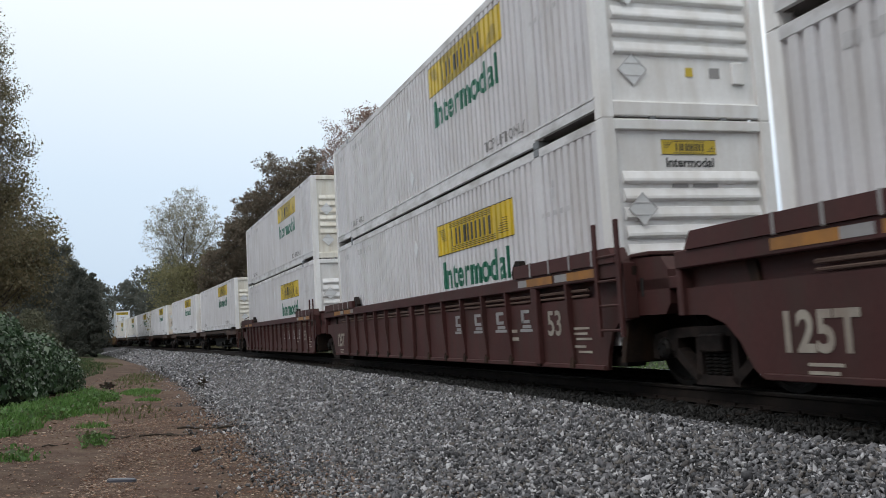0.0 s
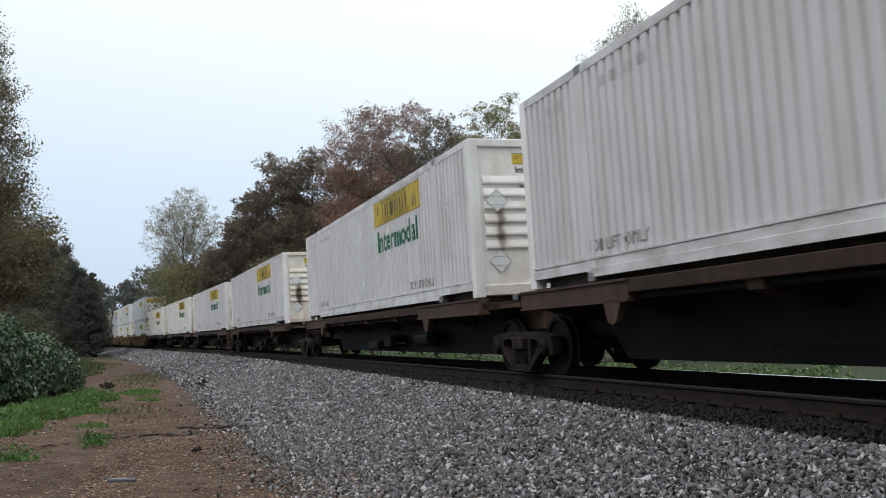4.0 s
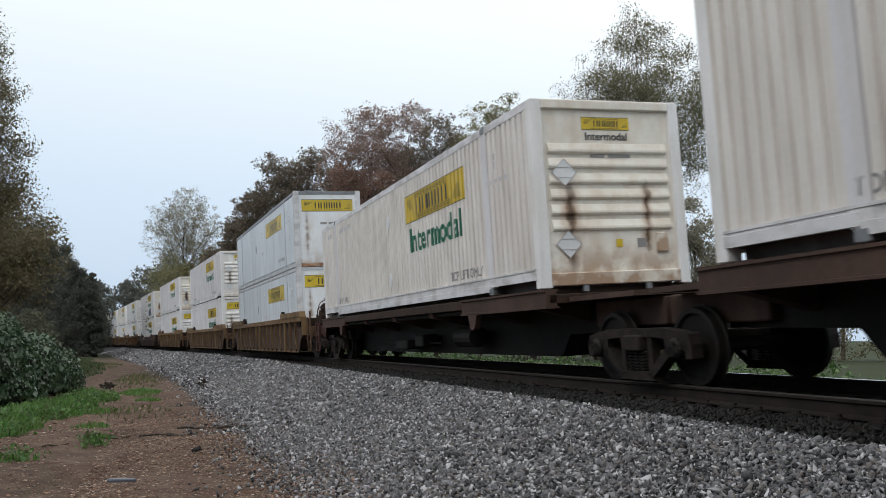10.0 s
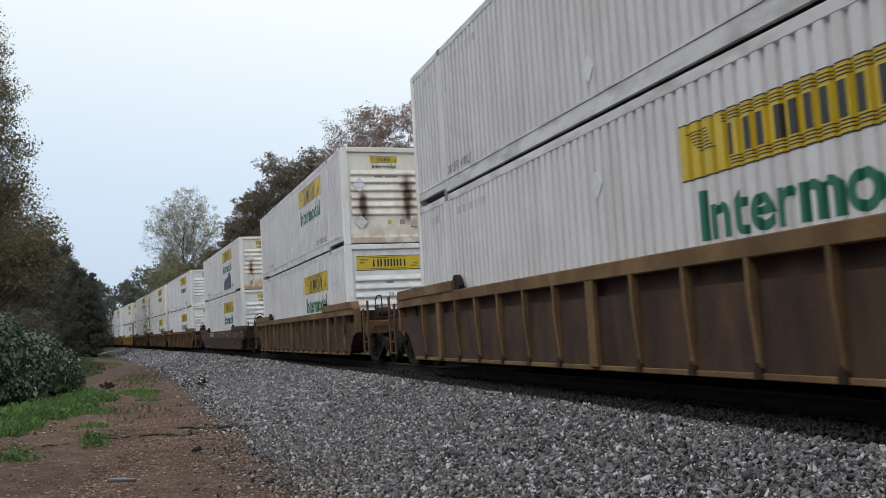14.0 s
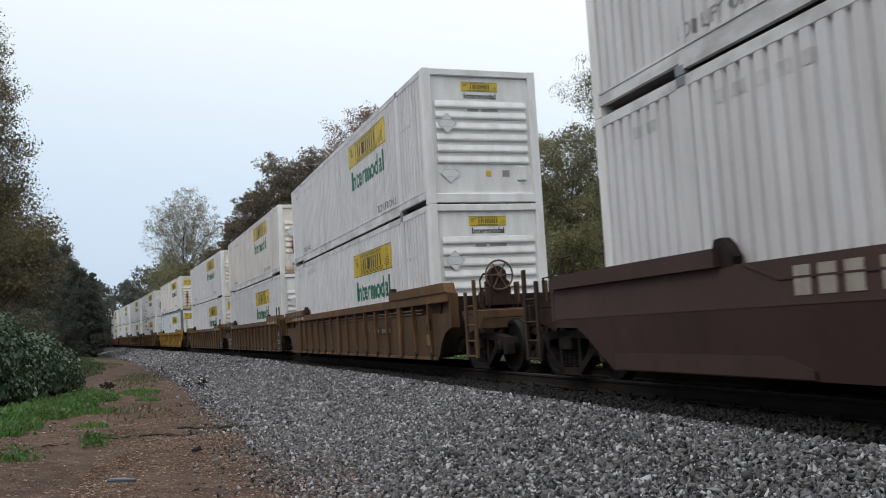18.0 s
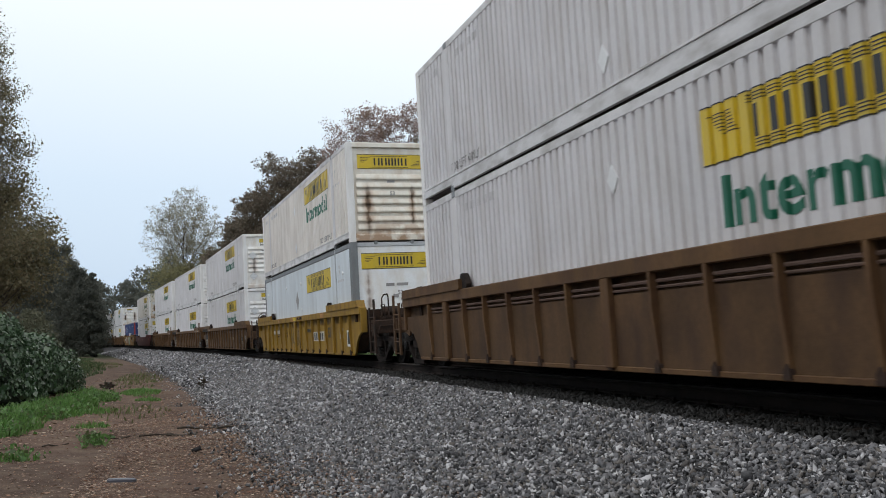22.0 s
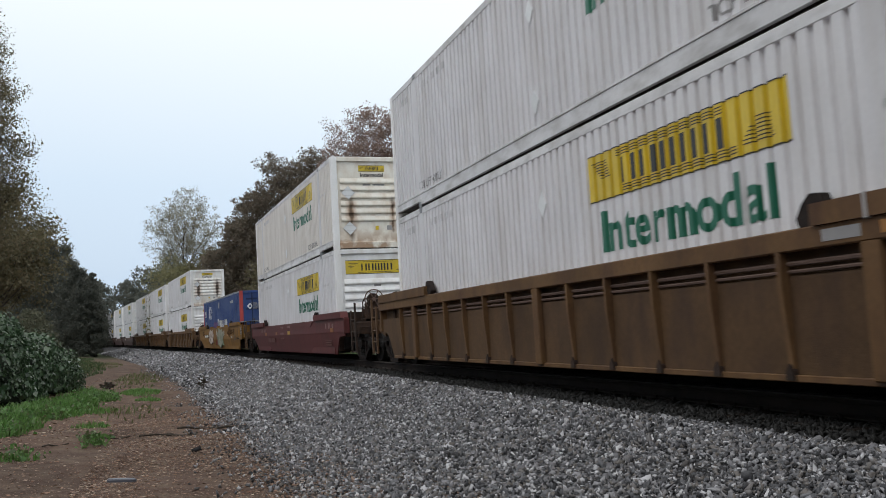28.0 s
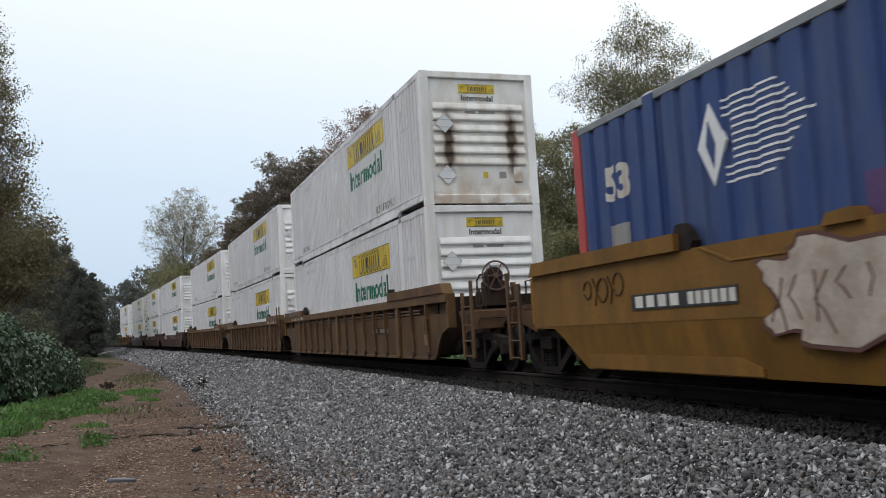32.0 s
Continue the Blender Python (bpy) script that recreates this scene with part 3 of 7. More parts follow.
    # a faint line of stencilled numbers under the far top rail
    for y, ln in ((7.15, 0.2), (6.85, 0.2), (5.55, 0.16), (5.25, 0.2), (4.95, 0.2), (4.6, 0.2), (4.3, 0.2)):
        part("stencil_mark", shared(("high_mark", y), lambda: on_ribs(y - ln, y, 2.44, 2.58, 0.005).mesh("stencil_mark", dim_word)), None, root)
    if patch:
        blue_grey = surface("blue_grey_patch_paint", (0.105, 0.128, 0.185), 0.6, vary=0.1)
        for a, b, top in ((3.55, 3.9, 1.10), (3.9, 4.45, 1.24), (4.45, 5.0, 1.06), (5.0, 5.9, 0.98), (5.9, 6.25, 0.86)):
            part("patch", on_ribs(-CL / 2 + a, -CL / 2 + b, 0.33, top, 0.009).mesh("patch", blue_grey), None, root, "blue-grey painted-over patch")
    return root


def plate_container(big=True, vent=False, label="", posts=None):
    """A smooth plate-sided box with grey rails."""
    root = tagged(new("shipping_container"), label, "container", "containers of the train")
    n = 13
    ys = np.linspace(-CL / 2 + 0.16, CL / 2 - 0.16, n + 1)
    for mr in (1, -1):
        for i in range(n):
            p = part("side_panel", shared(("plate", mr, n), lambda: Geo().box(*sorted((-mr * HALF, -mr * (HALF - 0.06))), -(ys[1] - ys[0]) / 2 + 0.006, (ys[1] - ys[0]) / 2 - 0.006, 0.22, CH - 0.16, 0.004).mesh("side_panel", smooth_white)), None, root)
            p.location = (0, (ys[i] + ys[i + 1]) / 2, 0)
        part("top_rail", shared(("ptop", mr, vent, bool(posts)), lambda: Geo().box(*sorted((-mr * HALF - mr * 0.012, -mr * HALF + mr * 0.1)), -CL / 2 + 0.08, CL / 2 - 0.08, CH - 0.15, CH - 0.012, 0.01).mesh("top_rail", grey_rail if vent or posts else pale_rail)), None, root, "grey aluminium top rail")
        part("bottom_rail", shared(("pbot", mr), lambda: Geo().box(*sorted((-mr * HALF - mr * 0.012, -mr * HALF + mr * 0.1)), -CL / 2 + 0.08, CL / 2 - 0.08, 0.02, 0.19, 0.01).mesh("bottom_rail", pale_rail)), None, root)
    part("core", shared("pcore", lambda: Geo().box(-HALF + 0.05, HALF - 0.05, -CL / 2 + 0.12, CL / 2 - 0.1, 0.1, CH - 0.05).mesh("core", smooth_white)), None, root)
    for sx in (-1, 1):
        for sy in (-1, 1):
            part("corner_post", shared(("ppost", (posts or rail_paint).name), lambda: Geo().box(-0.10, 0.10, -0.12, 0.12, 0, CH + 0.005, 0.015).mesh("corner_post", posts or rail_paint)), None, root).location = (sx * (HALF - 0.09), sy * (CL / 2 - 0.11), 0)
            part("side_post", shared("pspost", lambda: Geo().box(-0.025, 0.025, -0.035, 0.035, 0.02, CH - 0.02, 0.006).mesh("side_post", pale_rail)), None, root).location = (sx * (HALF + 0.0), sy * 6.1, 0)
    y = -CL / 2 + 0.05
    part("end_wall", shared("pend", lambda: Geo().box(-HALF + 0.1, HALF - 0.1, y, y + 0.08, 0.15, CH - 0.1).mesh("end_wall", plate_wall)), None, root, "smooth white end wall with faint streaks")
    part("end_header", shared(("phead", vent), lambda: Geo().box(-HALF + 0.1, HALF - 0.1, y - 0.02, y + 0.05, CH - 0.13, CH - 0.012, 0.01).mesh("end_header", grey_rail if vent else pale_rail)), None, root)
    part("end_sill", shared("psill", lambda: Geo().box(-HALF + 0.1, HALF - 0.1, y - 0.03, y + 0.05, 0.0, 0.13, 0.01).mesh("end_sill", rust_sill)), None, root, "rusty end sill")
    end_mark(root, -1.0, 1.0, 2.12, 2.58, y)
    for a, b, c, d in ((-0.3, -0.05, 1.62, 1.70), (0.02, 0.36, 1.62, 1.70), (-0.1, 0.06, 1.28, 1.38)):
        part("number_mark", shared(("pnm", a, c), lambda: Geo().box(a, b, y - 0.008, y + 0.01, c, d).mesh("number_mark", faint_word)), None, root)
    part("end_word", shared("pend_53", lambda: flat_word("53", 0.17, (0.12, y - 0.01, 1.42), faint_word, 0.004, face="-y")), None, root, "small dark number")
    for d, ln, z0, z1 in ((1.50, 0.10, 2.26, 2.36), (1.52, 0.05, 2.10, 2.24), (1.05, 0.12, 1.86, 1.93), (1.25, 0.10, 1.86, 1.93), (1.45, 0.14, 1.86, 1.93), (1.68, 0.10, 1.86, 1.93)):
        part("stencil_mark", shared(("pnear_mark", d), lambda: Geo().box(-HALF - 0.005, -HALF + 0.01, -CL / 2 + d, -CL / 2 + d + ln, z0, z1).mesh("stencil_mark", dim_word)), None, root)
    part("lettering", shared("ptoplift", lambda: flat_word("TOP LIFT ONLY", 0.20, (-HALF - 0.004, -CL / 2 + 3.0, 0.52), faint_word, 0.004)), None, root, "small faded lettering")
    if vent:
        part("hatch", Geo().box(0.25, 0.62, y - 0.03, y + 0.01, 0.5, 1.08, 0.02).mesh("hatch", grey_rail), None, root, "grey framed hatch")
        part("hatch_glass", Geo().box(0.34, 0.53, y - 0.04, y, 0.62, 0.96).mesh("hatch_pane", placard_paint), None, root)
    side_mark(root, "plate", -CL / 2 + 4.64, 2.10 if big else 2.3, ribbed=False)
    cap = shared("cap", lambda: Geo().lathe([(-0.035, 0.01), (-0.03, 0.05), (0.0, 0.065)], (0, 0, 0), "x", 10).mesh("cap", placard_paint))
    for d, z in ((1.1, 2.1), (1.1, 1.2), (7.6, 2.2), (7.6, 1.25), (10.6, 2.2), (13.6, 1.3), (15.2, 2.15)):
        part("cap", cap, None, root, "white domed cap").location = (-HALF, -CL / 2 + d, z)
    w, h, at = (0.26, 0.34, 8.4) if posts else (0.14, 0.22, 9.48)
    part("placard", Geo().prism([(-w, 0), (0, -h), (w, 0), (0, h)], -0.012, 0.0, "x").mesh("placard", faint_word), None, root, "grey diamond placard holder").location = (-HALF, -CL / 2 + at, 1.62)
    return root


BP, BD = 0.40, 0.04


def blue_container():
    """The blue corrugated box with a red corner post and door end."""
    root = tagged(new("shipping_container"), "faded blue corrugated container with red corner posts and white diamond marks", "container", "containers of the train")
    for mr in (1, -1):
        part("side_panel", corrugated(-CL / 2 + 0.16, CL / 2 - 0.16, 0.16, CH - 0.1, mr, BP, BD).mesh("side_panel", blue_paint), None, root)
        part("top_rail", Geo().box(*sorted((-mr * HALF - mr * 0.008, -mr * HALF + mr * 0.08)), -CL / 2 + 0.1, CL / 2 - 0.1, CH - 0.1, CH, 0.01).mesh("top_rail", grey_rail), None, root, "worn grey top rail")
        part("bottom_rail", Geo().box(*sorted((-mr * HALF - mr * 0.008, -mr * HALF + mr * 0.08)), -CL / 2 + 0.1, CL / 2 - 0.1, 0, 0.17, 0.01).mesh("bottom_rail", blue_paint), None, root)
    part("roof", Geo().box(-HALF + 0.06, HALF - 0.06, -CL / 2 + 0.1, CL / 2 - 0.1, CH - 0.07, CH - 0.02).mesh("roof", blue_paint), None, root)
    part("floor", Geo().box(-HALF + 0.06, HALF - 0.06, -CL / 2 + 0.1, CL / 2 - 0.1, 0.03, 0.12).mesh("floor", dark_gap), None, root)
    cp = Geo().box(-0.09, 0.09, -0.10, 0.10, 0.0, CH + 0.003, 0.012)
    red, blue = cp.mesh("corner_post", red_post), cp.mesh("corner_post", blue_paint)
    for sx in (-1, 1):
        for sy in (-1, 1):
            part("corner_post", red if sx < 0 else blue, None, root, "faded red corner post" if sx < 0 else "").location = (sx * (HALF - 0.082), sy * (CL / 2 - 0.095), 0)
            part("side_post", Geo().box(-0.03, 0.04, -0.11, 0.11, 0.05, CH - 0.01, 0.01).mesh("side_post", blue_paint), None, root).location = (sx * (HALF - 0.005), sy * 6.1, 0)
            part("corner_casting", Geo().box(-0.09, 0.09, -0.09, 0.09, -0.07, 0.06, 0.012).mesh("corner_casting", rail_paint), None, root, "light steel casting").location = (sx * (HALF - 0.07), sy * 6.1, CH - 0.05)
    y = -CL / 2 + 0.05
    for sx in (-1, 1):
        d = part("door", Geo().box(min(0.02 * sx, 1.12 * sx), max(0.02 * sx, 1.12 * sx), y, y + 0.06, 0.15, CH - 0.12, 0.01).mesh("door", blue_paint), None, root)
        for k, zz in enumerate((0.75, 1.9, 2.45)):
            # raised bars in darker blue put the shade of pressed grooves into colour
            part("door_groove", Geo().box(min(0.2 * sx, 0.95 * sx), max(0.2 * sx, 0.95 * sx), y - 0.012, y + 0.01, zz - 0.05, zz + 0.05, 0.004).mesh("door_groove", deep_blue), None, d)
        for x in (0.15, 0.62):
            part("lock_rod", Geo().tube((sx * x, y - 0.05, 0.12), (sx * x, y - 0.05, CH - 0.1), 0.024).mesh("lock_rod", deep_blue), None, d, "dark blue locking rod")
        part("door_mark", Geo().prism([(-0.36 + 0.55 * sx, 2.05), (-0.2 + 0.55 * sx, 1.87), (-0.04 + 0.55 * sx, 2.05), (-0.2 + 0.55 * sx, 2.23)], y - 0.014, y, "y").mesh("door_mark", placard_paint), None, d, "white diamond mark")
        g = Geo()
        for k in range(10):
            zz = 1.86 + 0.042 * k
            g.box(0.55 * sx - 0.1 - 0.02 * (k % 2), 0.55 * sx + 0.30 - 0.03 * abs(k - 4.5), y - 0.012, y, zz, zz + 0.02)
        part("door_stripe_mark", g.mesh("door_stripe_mark", faint_word), None, d)
        part("door_mark", Geo().prism([(-0.27 + 0.55 * sx, 2.05), (-0.2 + 0.55 * sx, 1.96), (-0.13 + 0.55 * sx, 2.0), (-0.17 + 0.55 * sx, 2.14)], y - 0.018, y, "y").mesh("door_mark", blue_paint), None, d, "blue shape inside the diamond")
    part("end_header", Geo().box(-HALF + 0.16, HALF - 0.16, y - 0.04, y + 0.06, CH - 0.13, CH, 0.01).mesh("end_header", blue_paint), None, root)
    part("end_sill", Geo().box(-HALF + 0.16, HALF - 0.16, y - 0.04, y + 0.06, 0, 0.16, 0.01).mesh("end_sill", blue_paint), None, root)
    part("end_wall", Geo().box(-HALF + 0.1, HALF - 0.1, CL / 2 - 0.11, CL / 2 - 0.06, 0.1, CH - 0.05).mesh("end_wall", blue_paint), None, root)
    yd = -CL / 2 + 13.05
    part("side_mark", Geo().prism([(yd - 0.24, 2.05), (yd, 1.62), (yd + 0.24, 2.05), (yd, 2.48)], -HALF - 0.012, -HALF + 0.02, "x").mesh("side_mark", placard_paint), None, root, "white diamond mark")
    part("side_mark", Geo().prism([(yd - 0.07, 2.05), (yd - 0.02, 1.8), (yd + 0.09, 2.05), (yd + 0.03, 2.3)], -HALF - 0.018, -HALF, "x").mesh("side_mark_inner", blue_paint), None, root)
    g = Geo()
    for k in range(12):
        z = 1.62 + 0.075 * k
        a, b = yd - 0.18 - (0.1 if 2 < k < 9 else 0), yd - 1.45 + 0.09 * abs(k - 6)
        h = on_ribs(b, a, z, z + 0.024, 0.006, BP, BD)
        q0 = len(g.v)
        g.v += h.v
        g.f += [tuple(q0 + i for i in q) for q in h.f]
    part("stripe_mark", g.mesh("stripe_mark", placard_paint), None, root, "white wavy stripes")
    cells = []
    u = 9.05
    for i, w in enumerate((0.46, 0.34, 0.38, 0.36, 0.38, 0.34, 0.36, 0.40, 0.18, 0.42)):
        cells.append((u - w, u, 0.62 if i == 0 else 0.50))
        u -= w + 0.055
    g = Geo()
    for i, (a, b, h) in enumerate(cells):
        for y0, y1, z0, z1 in ((a, a + 0.13, 0.98, 0.98 + h), (b - 0.13, b, 0.98, 0.98 + h), (a, b, 0.98 + h * 0.8, 0.98 + h), (a, b, 0.98, 1.06)) if i not in (1, 8) else (((a + b) / 2 - 0.07, (a + b) / 2 + 0.07, 0.98, 0.98 + h), (a, b, 0.98 + h * 0.82, 0.98 + h)):
            h2 = on_ribs(-CL / 2 + y0, -CL / 2 + y1, z0, z1, 0.006, BP, BD)
            q0 = len(g.v)
            g.v += h2.v
            g.f += [tuple(q0 + k for k in q) for q in h2.f]
    part("wordmark", g.mesh("wordmark", placard_paint), None, root, "white wordmark as plain strokes")
    part("wordmark", on_ribs(-CL / 2 + 9.25, -CL / 2 + 11.1, 1.02, 1.40, 0.005, BP, BD).mesh("wordmark", surface("faded_red_mark", (0.11, 0.06, 0.16), 0.5)), None, root, "faded red mark")
    me = word_on_ribs("53", 0.58, -CL / 2 + 15.05, 2.0, 0.02, 0.006, BP, BD)
    me.materials.append(white_word)
    part("lettering", me, None, root, "white number lettering")
    for a, z0, z1 in ((14.85, 1.05, 1.50), (8.1, 2.25, 2.62)):
        part("sticker", on_ribs(-CL / 2 + a, -CL / 2 + a + 0.42, z0, z1, 0.006, BP, BD).mesh("sticker", faint_word), None, root, "pale data sticker")
    g = Geo()
    for k in range(7):
        h = on_ribs(-CL / 2 + 2.5 + 0.16 * k, -CL / 2 + 2.5 + 0.16 * k + 0.1, 2.35, 2.5, 0.005, BP, BD)
        q0 = len(g.v)
        g.v += h.v
        g.f += [tuple(q0 + i for i in q) for q in h.f]
    part("number_mark", g.mesh("number_mark", white_word), None, root)
    return root

# ---------------------------------------------------------------- railway cars (origin: middle of the car on the rails, near end at -y)
WHEEL_R = 0.46


def wheelset_geo():
    g = Geo()
    for sx in (-1, 1):
        prof = [(0.0, 0.10), (0.0, 0.15), (0.035, 0.17), (0.05, 0.36), (0.0, 0.39), (0.0, 0.485), (0.025, 0.49), (0.04, 0.462), (0.135, 0.455), (0.14, 0.40), (0.095, 0.37), (0.08, 0.18), (0.15, 0.16), (0.16, 0.10)]
        g.lathe([(sx * (0.68 + a), r) for a, r in prof], (0, 0, 0), "x", 28)
    g.tube((-1.06, 0, 0), (1.06, 0, 0), 0.085, n=10)
    for sx in (-1, 1):
        g.lathe([(sx * 0.98, 0.02), (sx * 0.98, 0.125), (sx * 1.09, 0.125), (sx * 1.12, 0.09), (sx * 1.12, 0.02)], (0, 0, 0), "x", 12)
        for k in range(3):
            a = 2 * math.pi * k / 3
            c = (sx * 1.125, 0.06 * math.cos(a), 0.06 * math.sin(a))
            g.tube(c, (c[0] + sx * 0.015, c[1], c[2]), 0.02, n=6)
    return g


def side_frame_geo(sx):
    """One cast side frame: bowed top member, pedestals, columns, lower tie."""
    g = Geo()
    x0, x1 = sorted((sx * 0.90, sx * 1.06))
    top = [(-1.20, 0.50), (-1.16, 0.62), (-0.95, 0.66), (-0.60, 0.70), (0.60, 0.70), (0.95, 0.66), (1.16, 0.62), (1.20, 0.50), (1.04, 0.47), (0.80, 0.56), (0.40, 0.59), (-0.40, 0.59), (-0.80, 0.56), (-1.04, 0.47)]
    for i in range(13):
        if i < 7:
            g.prism([top[i], top[i + 1], top[13 - i - 1], top[13 - i]] if i < 6 else [top[6], top[7], top[8]], x0, x1, "x")
    for s in (-1, 1):
        g.prism([(s * 1.20, 0.50), (s * 1.20, 0.34), (s * 1.08, 0.33), (s * 1.06, 0.50)], x0, x1, "x")
        g.prism([(s * 0.78, 0.58), (s * 0.78, 0.36), (s * 0.70, 0.34), (s * 0.66, 0.58)], x0, x1, "x")
        g.prism([(s * 0.80, 0.40), (s * 0.70, 0.48), (s * 0.26, 0.14), (s * 0.34, 0.08)], x0, x1, "x")
        g.prism([(s * 0.26, 0.60), (s * 0.36, 0.60), (s * 0.36, 0.16), (s * 0.26, 0.16)], x0 + 0.02, x1 - 0.02, "x")
        g.box(x0 - 0.005, x1 + 0.005, s * 0.92 - 0.15, s * 0.92 + 0.15, 0.42, 0.58, 0.02)
    g.prism([(-0.38, 0.06), (0.38, 0.06), (0.34, 0.17), (-0.34, 0.17)], x0, x1, "x")
    return g


def truck(parent, y, spin):
    """A two-axle truck under a car; its wheelsets are noted for turning."""
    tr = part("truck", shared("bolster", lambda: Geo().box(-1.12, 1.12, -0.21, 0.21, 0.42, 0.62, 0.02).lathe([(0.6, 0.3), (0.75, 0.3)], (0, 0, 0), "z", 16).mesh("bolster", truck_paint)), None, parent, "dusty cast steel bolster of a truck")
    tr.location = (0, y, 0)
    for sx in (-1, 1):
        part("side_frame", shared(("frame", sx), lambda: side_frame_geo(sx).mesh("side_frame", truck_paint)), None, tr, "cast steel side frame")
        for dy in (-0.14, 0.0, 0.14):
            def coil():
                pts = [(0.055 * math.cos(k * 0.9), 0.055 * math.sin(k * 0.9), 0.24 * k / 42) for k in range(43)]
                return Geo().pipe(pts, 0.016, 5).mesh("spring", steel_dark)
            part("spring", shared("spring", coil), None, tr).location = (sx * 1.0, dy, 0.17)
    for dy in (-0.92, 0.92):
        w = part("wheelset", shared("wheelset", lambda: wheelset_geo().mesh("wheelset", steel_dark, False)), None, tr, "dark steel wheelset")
        w.location = (0, dy, WHEEL_R)
        spin.append((w, dy))
    return tr


def brake_wheel(parent, x, y, z, paint):
    g = Geo().ring((0, 0, 0), 0.27, 0.018, "y", 28, 6).lathe([(-0.03, 0.05), (0.05, 0.05)], (0, 0, 0), "y", 10)
    for k in range(6):
        a = 2 * math.pi * k / 6
        g.tube((0, 0, 0), (0.27 * math.cos(a), 0, 0.27 * math.sin(a)), 0.012, n=5)
    b = part("brake_wheel", shared(("bw", paint.name), lambda: g.mesh("brake_wheel", pipe_paint)), None, parent, "dusty spoked hand brake wheel")
    b.location = (x, y, z)
    part("brake_housing", shared(("bh", paint.name), lambda: Geo().lathe([(0.04, 0.04), (0.05, 0.17), (0.20, 0.17), (0.22, 0.05)], (0, 0, 0.0), "y", 14).box(-0.24, 0.24, 0.05, 0.22, -0.62, -0.08, 0.04).mesh("brake_housing", paint)), None, parent).location = (x, y, z)


def coupler_end(car, s, paint, yb, ye, brake, low=False):
    """The end platform, draft sill and coupler of a free-standing end; s: -1 near, 1 far; yb, ye: distances from the middle."""
    def Y(d):
        return s * d
    def bx(g, x0, x1, d0, d1, z0, z1, c=0.0):
        return g.box(x0, x1, min(Y(d0), Y(d1)), max(Y(d0), Y(d1)), z0, z1, c)
    part("draft_sill", bx(Geo(), -0.33, 0.33, yb - 0.4, ye - 0.55, 0.62, 1.0, 0.015).mesh("draft_sill", end_steel), None, car)
    g = bx(Geo(), -0.09, 0.09, ye - 0.62, ye - 0.12, 0.74, 0.94, 0.02)
    bx(g, -0.17, 0.10, ye - 0.16, ye + 0.05, 0.69, 0.99, 0.03)
    bx(g, 0.06, 0.16, ye - 0.10, ye + 0.04, 0.72, 0.96, 0.02)
    part("coupler", g.mesh("coupler", steel_dark), None, car, "dark steel knuckle coupler")
    part("end_deck", bx(Geo(), -1.25, 1.25, yb - 0.1, yb + 0.95, 1.06, 1.14).mesh("end_deck", paint), None, car)
    part("end_beam", bx(Geo(), -1.38, 1.38, yb + 0.85, yb + 1.0, 0.78, 1.12, 0.015).mesh("end_beam", paint), None, car)
    for x in (-1.1, -0.55, 0.55):
        part("grab_iron", Geo().pipe([(x, Y(yb + 0.9), 1.1), (x, Y(yb + 0.9), 1.52), (x, Y(yb + 0.62), 1.52), (x, Y(yb + 0.62), 1.1)], 0.017, 5).mesh("grab_iron", end_steel), None, car)
    for x in (-0.38, 0.2):
        part("end_post", bx(Geo(), x - 0.04, x + 0.04, yb + 0.5, yb + 0.58, 1.1, 1.40 if low else 1.62).mesh("end_post", paint), None, car)
    for sx in (-1, 1):
        g = Geo()
        for d, hi in ((yb + 0.50, 1.22 if low else 1.46), (yb + 0.95, 1.22 if low else 1.66)):
            bx(g, sx * 1.40 - 0.02, sx * 1.40 + 0.02, d - 0.045, d + 0.045, 0.28, hi)
        for z in (0.31, 0.58, 0.86, 1.2):
            g.tube((sx * 1.40, Y(yb + 0.50), z), (sx * 1.40, Y(yb + 0.97), z), 0.017, n=5)
        part("step", g.mesh("step", paint), None, car, "steel sill step")
    part("walkway", bx(Geo(), -1.05, 0.95, yb + 0.30, yb + 0.88, 1.20, 1.235).mesh("walkway", end_steel), None, car, "rusty crossover walkway")
    for x in (-0.95, 0.9):
        part("handrail", Geo().pipe([(x, Y(yb + 0.15), 1.2), (x, Y(yb + 0.15), 1.70), (x + 0.04, Y(yb + 0.22), 1.80), (x + 0.04, Y(yb + 0.55), 1.80), (x + 0.04, Y(yb + 0.62), 1.70), (x + 0.04, Y(yb + 0.62), 1.22)], 0.019, 5).mesh("handrail", end_steel), None, car, "bent rusty handrail")
    part("cut_lever", Geo().pipe([(-1.36, Y(yb + 1.04), 0.72), (-1.28, Y(yb + 1.04), 0.98), (-0.5, Y(yb + 1.06), 0.98), (-0.15, Y(ye - 0.3), 1.02)], 0.014, 5).mesh("cut_lever", end_steel), None, car, "bent steel uncoupling lever")
    part("brake_cylinder", Geo().lathe([(0.0, 0.03), (0.01, 0.13), (0.42, 0.13), (0.44, 0.06), (0.75, 0.03)], (-0.95, Y(yb + 0.1), 1.36 if not low else 1.22), "x", 12).mesh("brake_cylinder", end_steel), None, car, "grimy brake cylinder")
    for x in (-1.24, -0.72, 0.72, 1.24):
        part("gusset", Geo().prism([(Y(yb - 0.05), 1.05), (Y(yb + 0.86), 1.05), (Y(yb + 0.86), 0.86), (Y(yb + 0.2), 0.70)], x - 0.02, x + 0.02, "x").mesh("gusset", paint), None, car)
    g = Geo()
    g.pipe([(0.35, Y(ye - 0.6), 0.9), (0.38, Y(ye - 0.3), 0.62), (0.32, Y(ye - 0.05), 0.5), (0.2, Y(ye + 0.1), 0.62)], 0.025, 6)
    part("air_hose", g.mesh("air_hose", steel_dark), None, car, "black rubber air hose")
